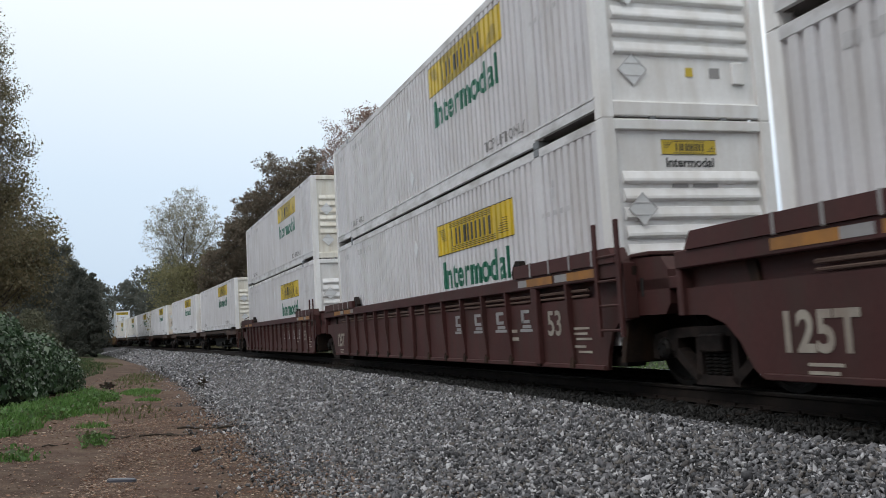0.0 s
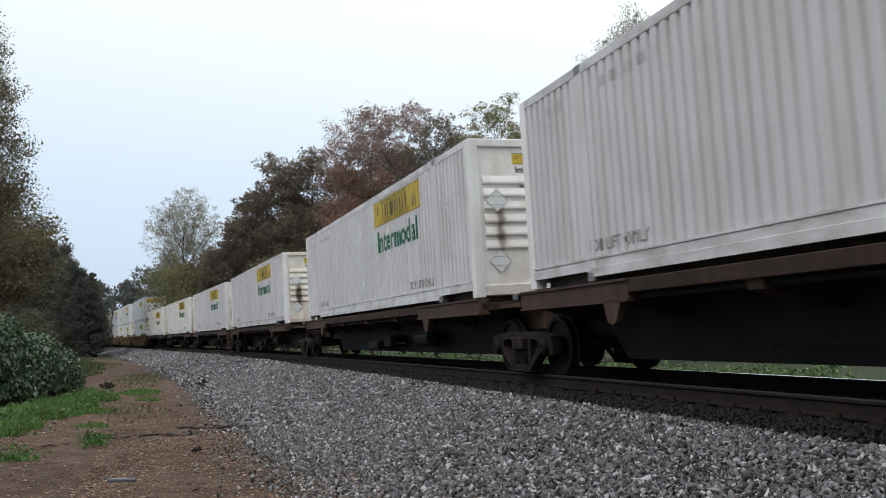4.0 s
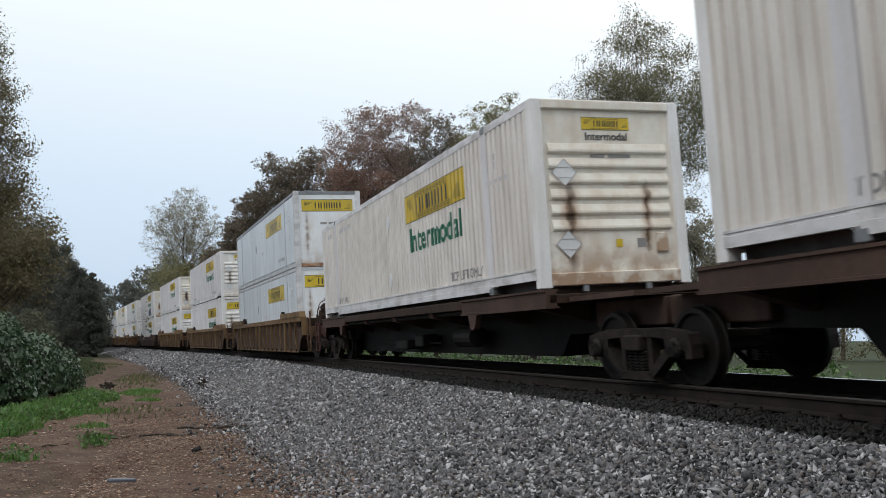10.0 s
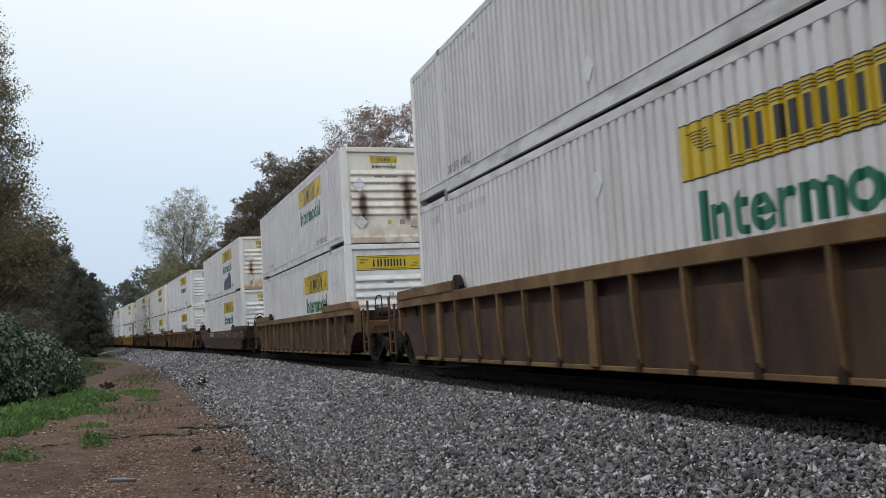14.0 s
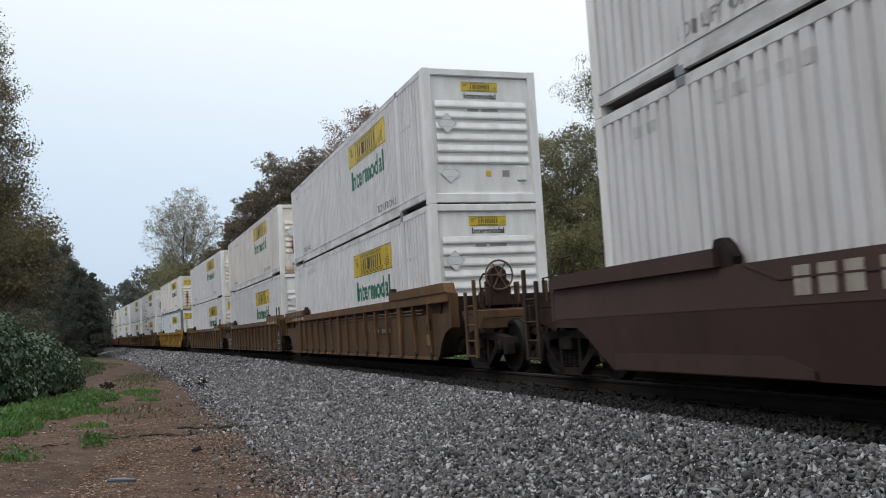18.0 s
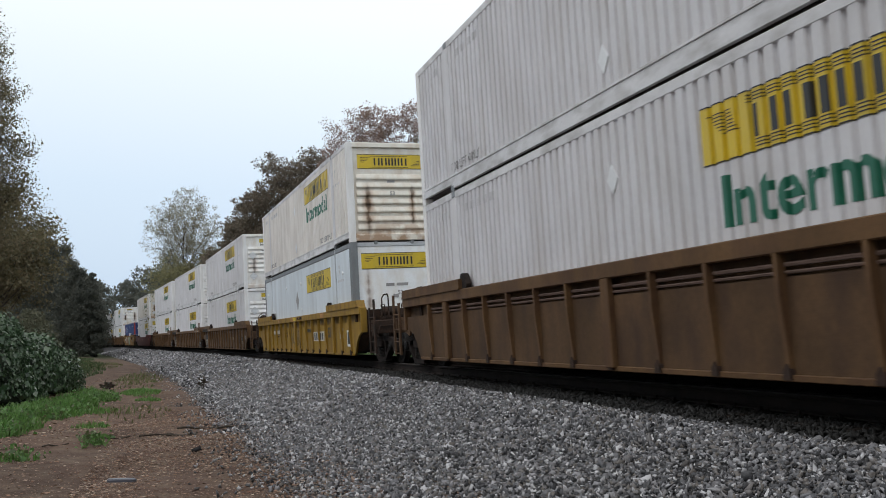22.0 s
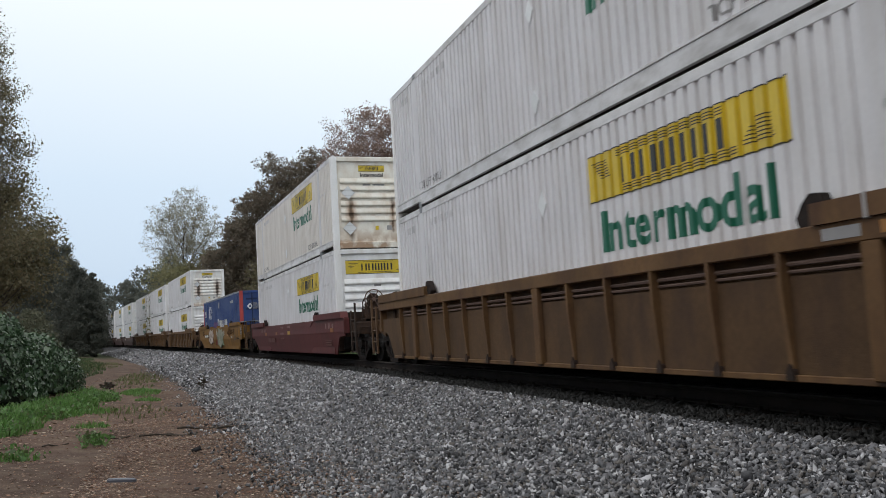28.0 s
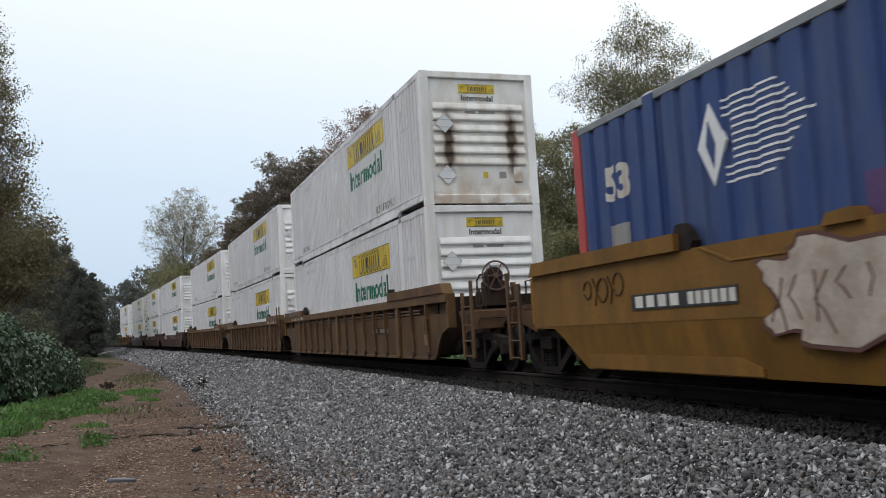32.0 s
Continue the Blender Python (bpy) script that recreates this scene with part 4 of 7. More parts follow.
    if brake:
        brake_wheel(car, -0.72, Y(yb + 0.55), 1.66 if low else 1.76, end_steel)


def leaning_sheet(sx, E0, yl, crease):
    """The lower side plate of a smooth car, leaning in towards its foot, cut away over the trucks."""
    out = [(-E0 + 0.1, 0.20), (E0 - 0.1, 0.20), (E0 + 0.45, 0.62), (E0 + 0.65, 0.74), (yl, 0.76), (yl, crease), (-yl, crease), (-yl, 0.76), (-E0 - 0.65, 0.74), (-E0 - 0.45, 0.62)]
    g = Geo().prism(out, *sorted((sx * 1.305, sx * 1.345)), "x")
    g.v = [(x + sx * 0.115 * (z - 0.20) / (crease - 0.20), y, z) for x, y, z in g.v]
    return g


def well_car(paint, kind="ribbed", near="joint", far="joint", brake=False, marks="", label="", tail=3.5):
    """One well unit. near, far: joint (shared truck) or free (own truck and coupler)."""
    car = tagged(new("well_car"), label, "rail car", "cars of the train")
    spin = []
    E0 = CL / 2
    ends = {-1: near, 1: far}
    tz, crease = (1.29, 0.87) if kind == "smooth" and marks != "graffiti" else (1.52, 0.78)
    sheet, end_paint = SHEET_PAINT.get(paint.name, paint), END_PAINT.get(paint.name, end_steel)
    for sx in (-1, 1):
        X = sx * 1.415

        def xs(a, b):
            return sorted((sx * a, sx * b))
        yl = E0 + 1.33
        yf = yl + (0.2 if far == "joint" and kind == "ribbed" else 0.0)
        yn = E0 + 0.48 if near == "joint" and kind == "ribbed" else yl
        if kind == "ribbed":
            arch = [(-yn, 0.82), (-E0 - 0.22, 0.78), (-E0 - 0.06, 0.66), (-E0 + 0.06, 0.45), (-E0 + 0.13, 0.20)] if yn < yl else [(-yl, 0.84), (-E0 - 1.15, 0.83), (-E0 - 0.85, 0.74), (-E0 - 0.62, 0.55), (-E0 - 0.45, 0.30), (-E0 - 0.30, 0.20)]
            out = [(E0 + 0.30, 0.20), (E0 + 0.45, 0.30), (E0 + 0.62, 0.55), (E0 + 0.85, 0.74), (E0 + 1.15, 0.83), (yf, 0.84), (yf, 1.12), (-yn, 1.12)] + arch
            part("side_sheet", shared((kind, "sheet", sx, sheet.name, near, far), lambda: Geo().prism(out, *xs(1.36, 1.415), "x").mesh("side_sheet", sheet)), None, car)
            part("top_chord", shared((kind, "chord", sx, paint.name, near, far), lambda: Geo().box(*xs(1.31, 1.50), -yn, yf, 1.33, 1.52, 0.012).mesh("top_chord", paint)), None, car)
        else:
            part("side_sheet", shared((kind, "sheet", sx, paint.name), lambda: leaning_sheet(sx, E0, yl, crease).mesh("side_sheet", paint)), None, car, "smooth lower side plate")
            part("upper_plate", shared((kind, "upper", sx, paint.name), lambda: Geo().prism([(sx * 1.34, crease), (sx * 1.465, crease), (sx * 1.455, tz), (sx * 1.31, tz), (sx * 1.31, tz - 0.05)], -yl, yl, "y").mesh("upper_plate", paint)), None, car, "smooth upper side plate")
            for s in (-1, 1):
                part("crease_strip", shared((kind, "strip", sx, s, paint.name), lambda: Geo().prism([(s * 1.9, tz - 0.18), (s * 4.6, tz - 0.17), (s * 5.1, tz - 0.005), (s * 5.14, tz - 0.005), (s * 4.63, tz - 0.19), (s * 1.9, tz - 0.20)], *xs(1.44, 1.474), "x").mesh("crease_strip", paint)), None, car)
        if kind == "ribbed":
            part("recess_sheet", shared(("recess", sx, sheet.name, near, far), lambda: Geo().box(*xs(1.302, 1.322), -yn, yf, 1.09, 1.34).mesh("recess_sheet", sheet)), None, car)
            part("bottom_flange", shared(("lip", sx, paint.name, near), lambda: Geo().box(*xs(1.405, 1.447), -E0 + (0.15 if yn < yl else -0.28), E0 + 0.28, 0.20, 0.262, 0.008).mesh("bottom_flange", paint)), None, car)
            for z, r in ((1.23, 0.022), (1.16, 0.017)) if "joint" in (near, far) else ():
                part("air_pipe", shared(("pipe", sx, z), lambda: Geo().tube((sx * 1.41, -E0 + 0.5, z), (sx * 1.41, E0 - 0.5, z), r, n=6).mesh("air_pipe", pipe_paint)), None, car, "dusty air pipe")
            thin = shared(("riba", sx, paint.name), lambda: Geo().prism([(sx * 1.41, 1.34), (sx * 1.50, 1.34), (sx * 1.50, 0.95), (sx * 1.455, 0.42), (sx * 1.455, 0.21), (sx * 1.41, 0.21)], -0.029, 0.029, "y").mesh("rib", paint))
            foot = shared(("foot", sx), lambda: Geo().prism([(-0.045, 0.215), (0.06, 0.215), (0.05, 0.30), (0.0, 0.36), (-0.04, 0.30)], *xs(1.41, 1.475), "x").mesh("rib_foot", end_steel))
            wide = shared(("ribb", sx, paint.name), lambda: Geo().box(*xs(1.41, 1.495), -0.10, 0.10, 0.24, 1.34, 0.012).mesh("rib", paint))
            for i in range(1 if near == "joint" else 0, 15 if far == "joint" else 16):
                y = 0.22 + 1.045 * (i - 8)
                big = i in (2, 8, 14)
                r = part("rib", wide if big else thin, None, car)
                r.location = (0, y, 0)
                if sx < 0:
                    part("rib_foot", foot, None, r)
        else:
            for s in (-1, 1):
                part("side_flange", shared((kind, "fl", sx, s, paint.name), lambda: Geo().prism([(s * (E0 - 0.2), 0.42), (s * (E0 - 3.3), 0.42), (s * (E0 - 3.7), 0.30), (s * (E0 - 3.7), 0.22), (s * (E0 - 0.25), 0.22)], *xs(1.33, 1.385), "x").mesh("side_flange", paint)), None, car)
        for s in (-1, 1):
            ya, yb = sorted((s * (E0 - 2.6), s * (E0 + (0.42 if s < 0 and (near == "joint" or marks == "graffiti") else 1.28))))
            part("platform", shared((kind, "plat", sx, s, near, paint.name, tz, marks == "graffiti"), lambda: Geo().prism([(ya, tz - 0.005), (yb, tz - 0.005), (yb - (0.0 if s < 0 else 0.12), tz + 0.18), (ya + (0.12 if s < 0 else 0.0), tz + 0.18)], *xs(1.30, 1.53), "x").mesh("platform", paint)), None, car)
            gd = part("guide", shared(("guide", sx, s), lambda: Geo().prism([(s * (E0 - 2.50), 1.51), (s * (E0 - 2.80), 1.51), (s * (E0 - 2.84), 1.60), (s * (E0 - 2.76), 1.72), (s * (E0 - 2.66), 1.80), (s * (E0 - 2.54), 1.79), (s * (E0 - 2.50), 1.70)], *xs(1.35, 1.46), "x").mesh("guide", truck_paint)), None, car, "cast container guide")
            gd.location = (0, 0, tz - 1.52)
            ye = yn if s < 0 else yf
            part("end_plate", shared((kind, "ep", sx, s, paint.name, near, far), lambda: Geo().box(*xs(1.30, 1.47), *sorted((s * (ye - 0.06), s * (ye + 0.04))), 0.83, tz - 0.02, 0.01).mesh("end_plate", paint)), None, car)
            if sx < 0 and kind == "ribbed" and ends[s] == "joint":
                for k in range(4):
                    part("strap", shared(("strap", s), lambda: Geo().box(-1.538, -1.49, -0.02, 0.02, 1.50, 1.71, 0.006).mesh("strap", faint_word)), None, car, "pale steel strap on the chord").location = (0, s * (E0 - 2.0 + 0.62 * k), 0)
                    part("reflector", shared(("strip", s, k % 2), lambda: Geo().box(-1.505, -1.49, -0.21, 0.21, 1.375, 1.475).mesh("reflector", brown_roof if k % 2 else faint_word)), None, car, "worn reflective strip").location = (0, s * (E0 - 2.3 + 0.62 * k), 0)
            if sx < 0 and kind == "ribbed" and marks == "red":
                for k in range(2):
                    d0 = E0 - 2.2 + 1.3 * k
                    part("reflector", shared(("refl", s, k, marks), lambda: Geo().box(-1.506, -1.49, *sorted((s * d0, s * (d0 + 0.85))), 1.37, 1.48).mesh("reflector", brown_roof if marks == "red" else yellow_logo)), None, car, "orange-yellow reflective strip")
        if sx < 0:
            for s in (-1, 1):
                if ends[s] != "joint" or s > 0:
                    continue
                g = Geo()
                for d in (E0 - 0.02, E0 + 0.52):
                    g.box(-1.555, -1.52, s * d - 0.035, s * d + 0.035, 0.62 if kind == "ribbed" else 0.9, 2.02)
                for z in (0.70, 1.0, 1.3, 1.6):
                    if z > 0.85 or kind == "ribbed":
                        g.tube((-1.535, s * (E0 - 0.02), z), (-1.535, s * (E0 + 0.52), z), 0.017, n=6)
                part("ladder", shared((kind, "ladder", s, paint.name), lambda: g.mesh("ladder", paint)), None, car, "steel end ladder with tall stiles")
    for s in (-1, 1):
        # darker steel in place of the car's paint, for the shade behind the sides
        part("bulkhead", shared((kind, "bulk", s, paint.name), lambda: Geo().prism([(s * (E0 + 0.12), 0.30), (s * (E0 + 0.22), 0.30), (s * (E0 + 0.55), 1.45), (s * (E0 + 0.40), 1.45)], -1.36, 1.36, "x").mesh("bulkhead", end_steel)), None, car)
        if ends[s] == "joint":
            part("end_casting", shared((kind, "cast", s, paint.name), lambda: Geo().prism([(s * (E0 + 0.3), 0.72), (s * (E0 + 1.56), 0.62), (s * (E0 + 1.56), 1.16), (s * (E0 + 0.4), 1.30)], -0.42, 0.42, "x").mesh("end_casting", paint)), None, car, "heavy steel articulation casting")
            part("end_deck", shared((kind, "deck", s, paint.name), lambda: Geo().box(-1.30, 1.30, *sorted((s * (E0 + 0.4), s * (E0 + 1.45))), 1.14, 1.28, 0.01).mesh("end_deck", paint)), None, car)
            if s == -1:
                truck(car, s * (E0 + 1.58), spin)
                if kind == "ribbed":
                    for sx in (-1, 1):
                        box = part("end_box", shared(("end_box", sx, paint.name), lambda: Geo().prism([(-E0 - 0.40, 0.86), (-E0 - 1.08, 0.86), (-E0 - 1.18, 0.98), (-E0 - 1.18, 1.36), (-E0 - 1.05, 1.52), (-E0 - 0.40, 1.56)], *sorted((sx * 0.62, sx * 1.30)), "x").mesh("end_box", sheet)), None, car, "grimy box casting over the joint")
                        # thin dark plate on the box face; its colour stands for the slot's shade
                        part("slot", shared(("slot", sx), lambda: Geo().box(*sorted((sx * 1.29, sx * 1.304)), -E0 - 0.66, -E0 - 0.60, 1.08, 1.30).mesh("slot", dark_gap)), None, box, "dark plate drawn for a shaded slot")
                        part("cover", shared(("cover", sx, paint.name), lambda: Geo().box(*sorted((sx * 0.60, sx * 1.33)), -E0 - 0.86, -E0 - 0.42, 1.55, 1.60, 0.012).mesh("cover", paint)), None, box)
        else:
            truck(car, s * (E0 + 1.75), spin)
            coupler_end(car, s, end_paint, E0 + 1.5, E0 + tail, brake and s == -1)
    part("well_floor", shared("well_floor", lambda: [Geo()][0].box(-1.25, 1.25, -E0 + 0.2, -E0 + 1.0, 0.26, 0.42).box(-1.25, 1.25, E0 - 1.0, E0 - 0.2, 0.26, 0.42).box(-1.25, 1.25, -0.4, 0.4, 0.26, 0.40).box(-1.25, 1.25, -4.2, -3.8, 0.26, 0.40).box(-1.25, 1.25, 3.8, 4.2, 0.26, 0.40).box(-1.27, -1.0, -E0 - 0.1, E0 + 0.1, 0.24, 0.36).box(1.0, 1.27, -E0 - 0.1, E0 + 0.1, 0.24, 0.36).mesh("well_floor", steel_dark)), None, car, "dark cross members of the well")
    if kind == "smooth":
        # added dark block: keeps the cut-away end dark and hides the far plate
        for s in (-1, 1):
            part("underframe", shared(("underframe", s), lambda: Geo().box(-1.22, 1.22, *sorted((s * (E0 + 0.02), s * (E0 + 0.34))), 0.34, 0.98, 0.02).mesh("underframe", steel_dark)), None, car, "added dark block that hides the lit far side at the car's end")
    car_marks(car, marks, far, near)
    return car, spin


def side_bars(car, d0, z, rows, mat, name="data_bar", x=-1.422):
    """Rows of plain bars: d0 from the near container end; rows of (offset, length, height, drop)."""
    for o, ln, h, dr in rows:
        b = part(name, shared((name, ln, h, mat.name), lambda: Geo().box(0.0, 0.02, -ln, 0.0, 0.0, h).mesh(name, mat)), None, car)
        b.location = (x, -CL / 2 + d0 - o, z - dr)


def side_word(car, text, size, d, z, mat, bold=0.02, x=-1.424):
    return part("lettering", flat_word(text, size, (x, -CL / 2 + d, z), mat, bold, 1.05), None, car, "stencilled lettering")


def car_marks(car, marks, far="free", near="free"):
    small = [(0, 0.42, 0.03, 0), (0, 0.36, 0.03, 0.07), (0.05, 0.42, 0.03, 0.14), (0, 0.3, 0.03, 0.24), (0.1, 0.36, 0.03, 0.31)]
    if marks == "red":
        side_word(car, "53", 0.46, 1.52, 0.80, dusty_word, 0.008)
        if far == "joint":
            side_word(car, "125T", 0.47, CL - 0.45, 0.62, dusty_word, 0.016)
        side_bars(car, 0.95, 0.72, small, dusty_word)
        side_bars(car, CL - 0.3, 0.34, small[:3], dusty_word)
        for k, d in enumerate((5.70, 4.72, 3.72, 2.72)):
            side_bars(car, d, 0.84, [(0.06, 0.10, 0.20, 0), (0.06, 0.30, 0.05, 0), (0.10, 0.30, 0.05, 0.075), (0.06, 0.30, 0.05, -0.15), (0, 0.46, 0.045, 0.13)], faint_word, "name_bar")
        side_bars(car, 3.15, 0.70, [(0, 0.3, 0.05, 0), (0, 0.34, 0.05, 0.12)], dusty_word)
    if marks == "black":
        for d in [e for e, kind in ((0.30, near), (CL - 0.30, far)) if kind == "joint"]:
            part("panel", Geo().box(-1.420, -1.40, -CL / 2 + d - 0.52, -CL / 2 + d + 0.52, 0.24, 1.10).mesh("panel", black_panel), None, car, "black painted data panel")
        if far == "joint":
            side_word(car, "125T", 0.46, CL - 0.32, 0.60, dusty_word, 0.008, x=-1.428)
        side_word(car, "53", 0.46, 1.45, 0.72, end_steel, 0.008)
        if far == "joint":
            part("chord_panel", shared("chord_panel", lambda: Geo().box(-1.506, -1.32, CL / 2 - 1.5, CL / 2 + 1.32, 1.335, 1.515).mesh("chord_panel", steel_dark)), None, car, "black painted end of the chord")
        if near != "joint":
            side_bars(car, 0.76, 0.76, [(0, 0.46, 0.36, 0.22)], ghost_tan, "panel", -1.424)
            side_bars(car, 0.72, 0.76, [(0, 0.38, 0.22, 0.10), (0, 0.38, 0.05, 0.18)], black_panel, "panel", -1.428)
            side_bars(car, 4.72, 0.80, [(0, 0.34, 0.14, 0.05), (0.78, 0.14, 0.13, 0.05), (0.98, 0.12, 0.13, 0.05), (1.16, 0.12, 0.13, 0.05), (1.34, 0.12, 0.13, 0.05)], ghost_tan, "number_bar", -1.424)
            side_bars(car, -0.28, 0.84, [(0, 0.16, 0.20, 0.10)], faint_word, "sticker", -1.424)
        else:
            side_bars(car, 0.62, 0.66, [(0.06, 0.34, 0.022, 0), (0, 0.46, 0.022, 0.07), (0, 0.5, 0.022, 0.14), (0, 0.36, 0.022, 0.28), (0.04, 0.30, 0.022, 0.34)], faint_word, x=-1.428)
            side_bars(car, 0.42, 0.84, [(0, 0.10, 0.13, 0)], faint_word, "sticker", -1.428)
        if far == "joint":
            side_bars(car, CL, 0.32, [(0, 0.4, 0.03, 0), (0.05, 0.42, 0.03, 0.07)], dusty_word, x=-1.428)
    if marks == "tan" and far == "joint":
        part("panel", shared("tan_panel", lambda: Geo().box(-1.424, -1.40, -CL / 2 + 2.95, -CL / 2 + 4.5, 0.76, 0.92).mesh("panel", black_panel)), None, car, "dark number panel")
        side_bars(car, 4.42, 0.79, [(0.17 * k, 0.11, 0.10, 0) for k in range(3)] + [(0.72 + 0.13 * k, 0.09, 0.10, 0) for k in range(6)], ghost_tan, "number_bar", -1.43)
    if marks == "tan":
        side_bars(car, 0.32, 0.90, [(0, 0.34, 0.17, 0)], rusty, "patch_plate")
        side_bars(car, 0.10, 0.80, [(0, 0.20, 0.24, 0)], steel_dark, "valve_box", -1.47)
        side_bars(car, 0.30, 0.50, [(0, 0.26, 0.22, 0)], rusty, "patch_plate")
    if marks == "yellow":
        part("panel", Geo().box(-1.424, -1.40, -CL / 2 + 11.85, -CL / 2 + 13.4, 0.90, 1.09).mesh("panel", black_word), None, car, "black logo panel")
        side_bars(car, 13.3, 0.92, [(0, 0.30, 0.14, 0), (0.55, 0.14, 0.14, 0), (0.74, 0.14, 0.14, 0), (0.93, 0.14, 0.14, 0), (1.12, 0.14, 0.14, 0), (1.31, 0.14, 0.14, 0)], white_word, "logo_bar", -1.43)
        side_bars(car, 12.8, 0.80, [(0, 0.7, 0.04, 0)], end_steel)
        side_bars(car, 14.0, 0.80, [(0, 0.2, 0.22, 0)], faint_word, "panel")
        side_bars(car, 10.45, 0.74, [(0, 0.26, 0.02, 0), (0, 0.26, 0.02, -0.28), (0, 0.02, 0.3, 0), (0.24, 0.02, 0.3, 0), (0.06, 0.14, 0.05, -0.06), (0.06, 0.14, 0.05, -0.17)], end_steel, "panel_line")
        side_bars(car, 8.50, 1.36, [(0, 0.62, 0.13, 0)], yellow_logo, "reflector", -1.506)
        side_bars(car, 11.8, 1.36, [(0, 0.4, 0.13, 0), (2.9, 0.55, 0.13, 0), (8.2, 0.5, 0.13, 0)], brown_roof, "reflector", -1.506)
        side_bars(car, 7.62, 1.39, [(0.12 * k, 0.08, 0.09, 0) for k in range(3)] + [(0.44 + 0.09 * k, 0.06, 0.09, 0) for k in range(5)], end_steel, "number_bar", -1.506)
        side_word(car, "53", 0.40, 2.72, 0.86, black_word, 0.012)
        part("panel", Geo().box(-1.424, -1.40, -CL / 2 + 3.5, -CL / 2 + 5.15, 0.62, 0.92).mesh("panel", white_word), None, car, "white logo panel")
        side_bars(car, 5.0, 0.66, [(0.30 * k, 0.16, 0.22, 0) for k in range(5)], black_word, "logo_bar", -1.43)
        side_bars(car, 6.20, 0.92, [(0.12 * k, 0.09, 0.11, 0) for k in range(5)], black_word, "name_bar")
        grey_spray = surface("faded_grey_spray_paint", (0.20, 0.155, 0.10), 0.7, vary=0.25)
        rnd = random.Random(15)
        for k in range(15):
            y = -CL / 2 + 9.45 - 0.155 * k
            z0, z1, lean = rnd.uniform(0.36, 0.55), rnd.uniform(0.95, 1.08), rnd.uniform(-0.12, 0.12)
            part("graffiti", Geo().pipe([(-1.417, y, z0), (-1.417, y + lean * 0.3, (z0 + z1) / 2), (-1.417, y + lean, z1)], 0.016, 4).mesh("graffiti", grey_spray if k % 4 else end_steel), None, car, "faded grey sprayed stroke")
        side_bars(car, 1.35, 0.98, [(0, 0.42, 0.3, 0.3)], faint_word, "panel")
        side_bars(car, 0.45, 0.70, [(0, 0.42, 0.46, 0.25)], placard_paint, "panel")
        side_bars(car, 0.40, 0.72, [(0.03, 0.3, 0.34, 0.2)], black_word, "panel", -1.427)
    if marks == "maroon":
        X = -1.472
        chars = [(0.30 * k, 0.20, 0.26, 0) for k in range(3)] + [(0.98 + 0.16 * k, 0.12, 0.26, 0) for k in range(5)]
        side_bars(car, 12.5, 0.95, chars, dusty_word, "number_bar", X)
        side_bars(car, 7.2, 0.90, [(0, 0.34, 0.08, 0), (0.46, 0.42, 0.08, 0)], worn_mark, x=X)
        side_bars(car, 8.5, 1.13, [(0, 0.55, 0.05, 0)], worn_mark, x=X)
        side_bars(car, 6.2, 1.12, [(0, 0.85, 0.03, 0), (0, 0.7, 0.03, 0.07)], worn_mark, x=X)
        side_bars(car, 5.12, 0.95, [(0, 0.34, 0.24, 0), (0.42, 0.95, 0.09, 0), (0.36, 1.02, 0.02, 0.05)], worn_mark, "name_bar", X)
        side_bars(car, 2.04, 0.90, [(0, 0.5, 0.05, 0), (0, 0.42, 0.05, -0.09), (0, 0.5, 0.05, -0.18)], worn_mark, x=X)
        side_bars(car, -0.42, 0.86, [(0, 0.62, 0.035, 0), (0, 0.62, 0.035, -0.08), (0, 0.62, 0.035, -0.16)], worn_mark, x=X)
        side_bars(car, 1.45, 0.98, [(0, 0.2, 0.14, 0), (0.5, 0.22, 0.14, 0)], worn_mark, x=X)
        for d, ln in ((6.83, 0.45), (3.95, 0.5), (-0.15, 0.8), (11.0, 0.4)):
            side_bars(car, d, 1.10, [(0, ln, 0.14, 0)], dull_orange, "reflector", X)
        side_word(car, "53", 0.32, 2.68, 0.66, worn_mark, 0.01, -1.462)
        side_bars(car, 0.60, 0.50, [(0, 0.66, 0.02, 0), (0, 0.66, 0.02, -0.32), (0, 0.02, 0.32, 0), (0.64, 0.02, 0.32, 0)], worn_mark, "panel_line", -1.452)
    if marks == "stripe":
        X = -1.472
        for d, ln in ((13.44, 0.5), (10.6, 0.42), (7.79, 0.46), (0.4, 0.4)):
            side_bars(car, d, 0.88, [(0, ln, 0.13, 0)], dull_orange if d != 7.79 else dull_yellow, "reflector", X)
        side_bars(car, 9.38, 0.89, [(0, 0.3, 0.08, 0), (0.36, 0.34, 0.08, 0)], pink_mark, x=X)
        side_bars(car, 9.35, 1.17, [(0, 0.62, 0.025, 0), (0.05, 0.5, 0.025, 0.06)], pink_mark, x=X)
        side_bars(car, 7.87, 1.13, [(0, 0.2, 0.09, 0), (0.24, 0.3, 0.09, 0)], pink_mark, x=X)
        side_bars(car, 12.6, 0.58, [(0.24 * k, 0.17, 0.18, 0) for k in range(3)] + [(0.88 + 0.19 * k, 0.14, 0.18, 0) for k in range(5)], dim_red, "number_bar", -1.458)
        side_bars(car, 9.34, 0.70, [(0, 0.28, 0.07, 0), (0.36, 0.3, 0.07, 0)], dim_red, x=-1.460)
        side_bars(car, 14.6, 1.02, [(0, 0.12, 0.14, 0), (0.3, 0.12, 0.14, 0), (0.9, 0.12, 0.14, 0), (1.25, 0.12, 0.14, 0)], pink_mark, x=X)
        side_bars(car, 1.1, 1.0, [(0, 0.16, 0.16, 0), (0.45, 0.18, 0.16, 0), (0.95, 0.16, 0.14, 0)], pink_mark, x=X)
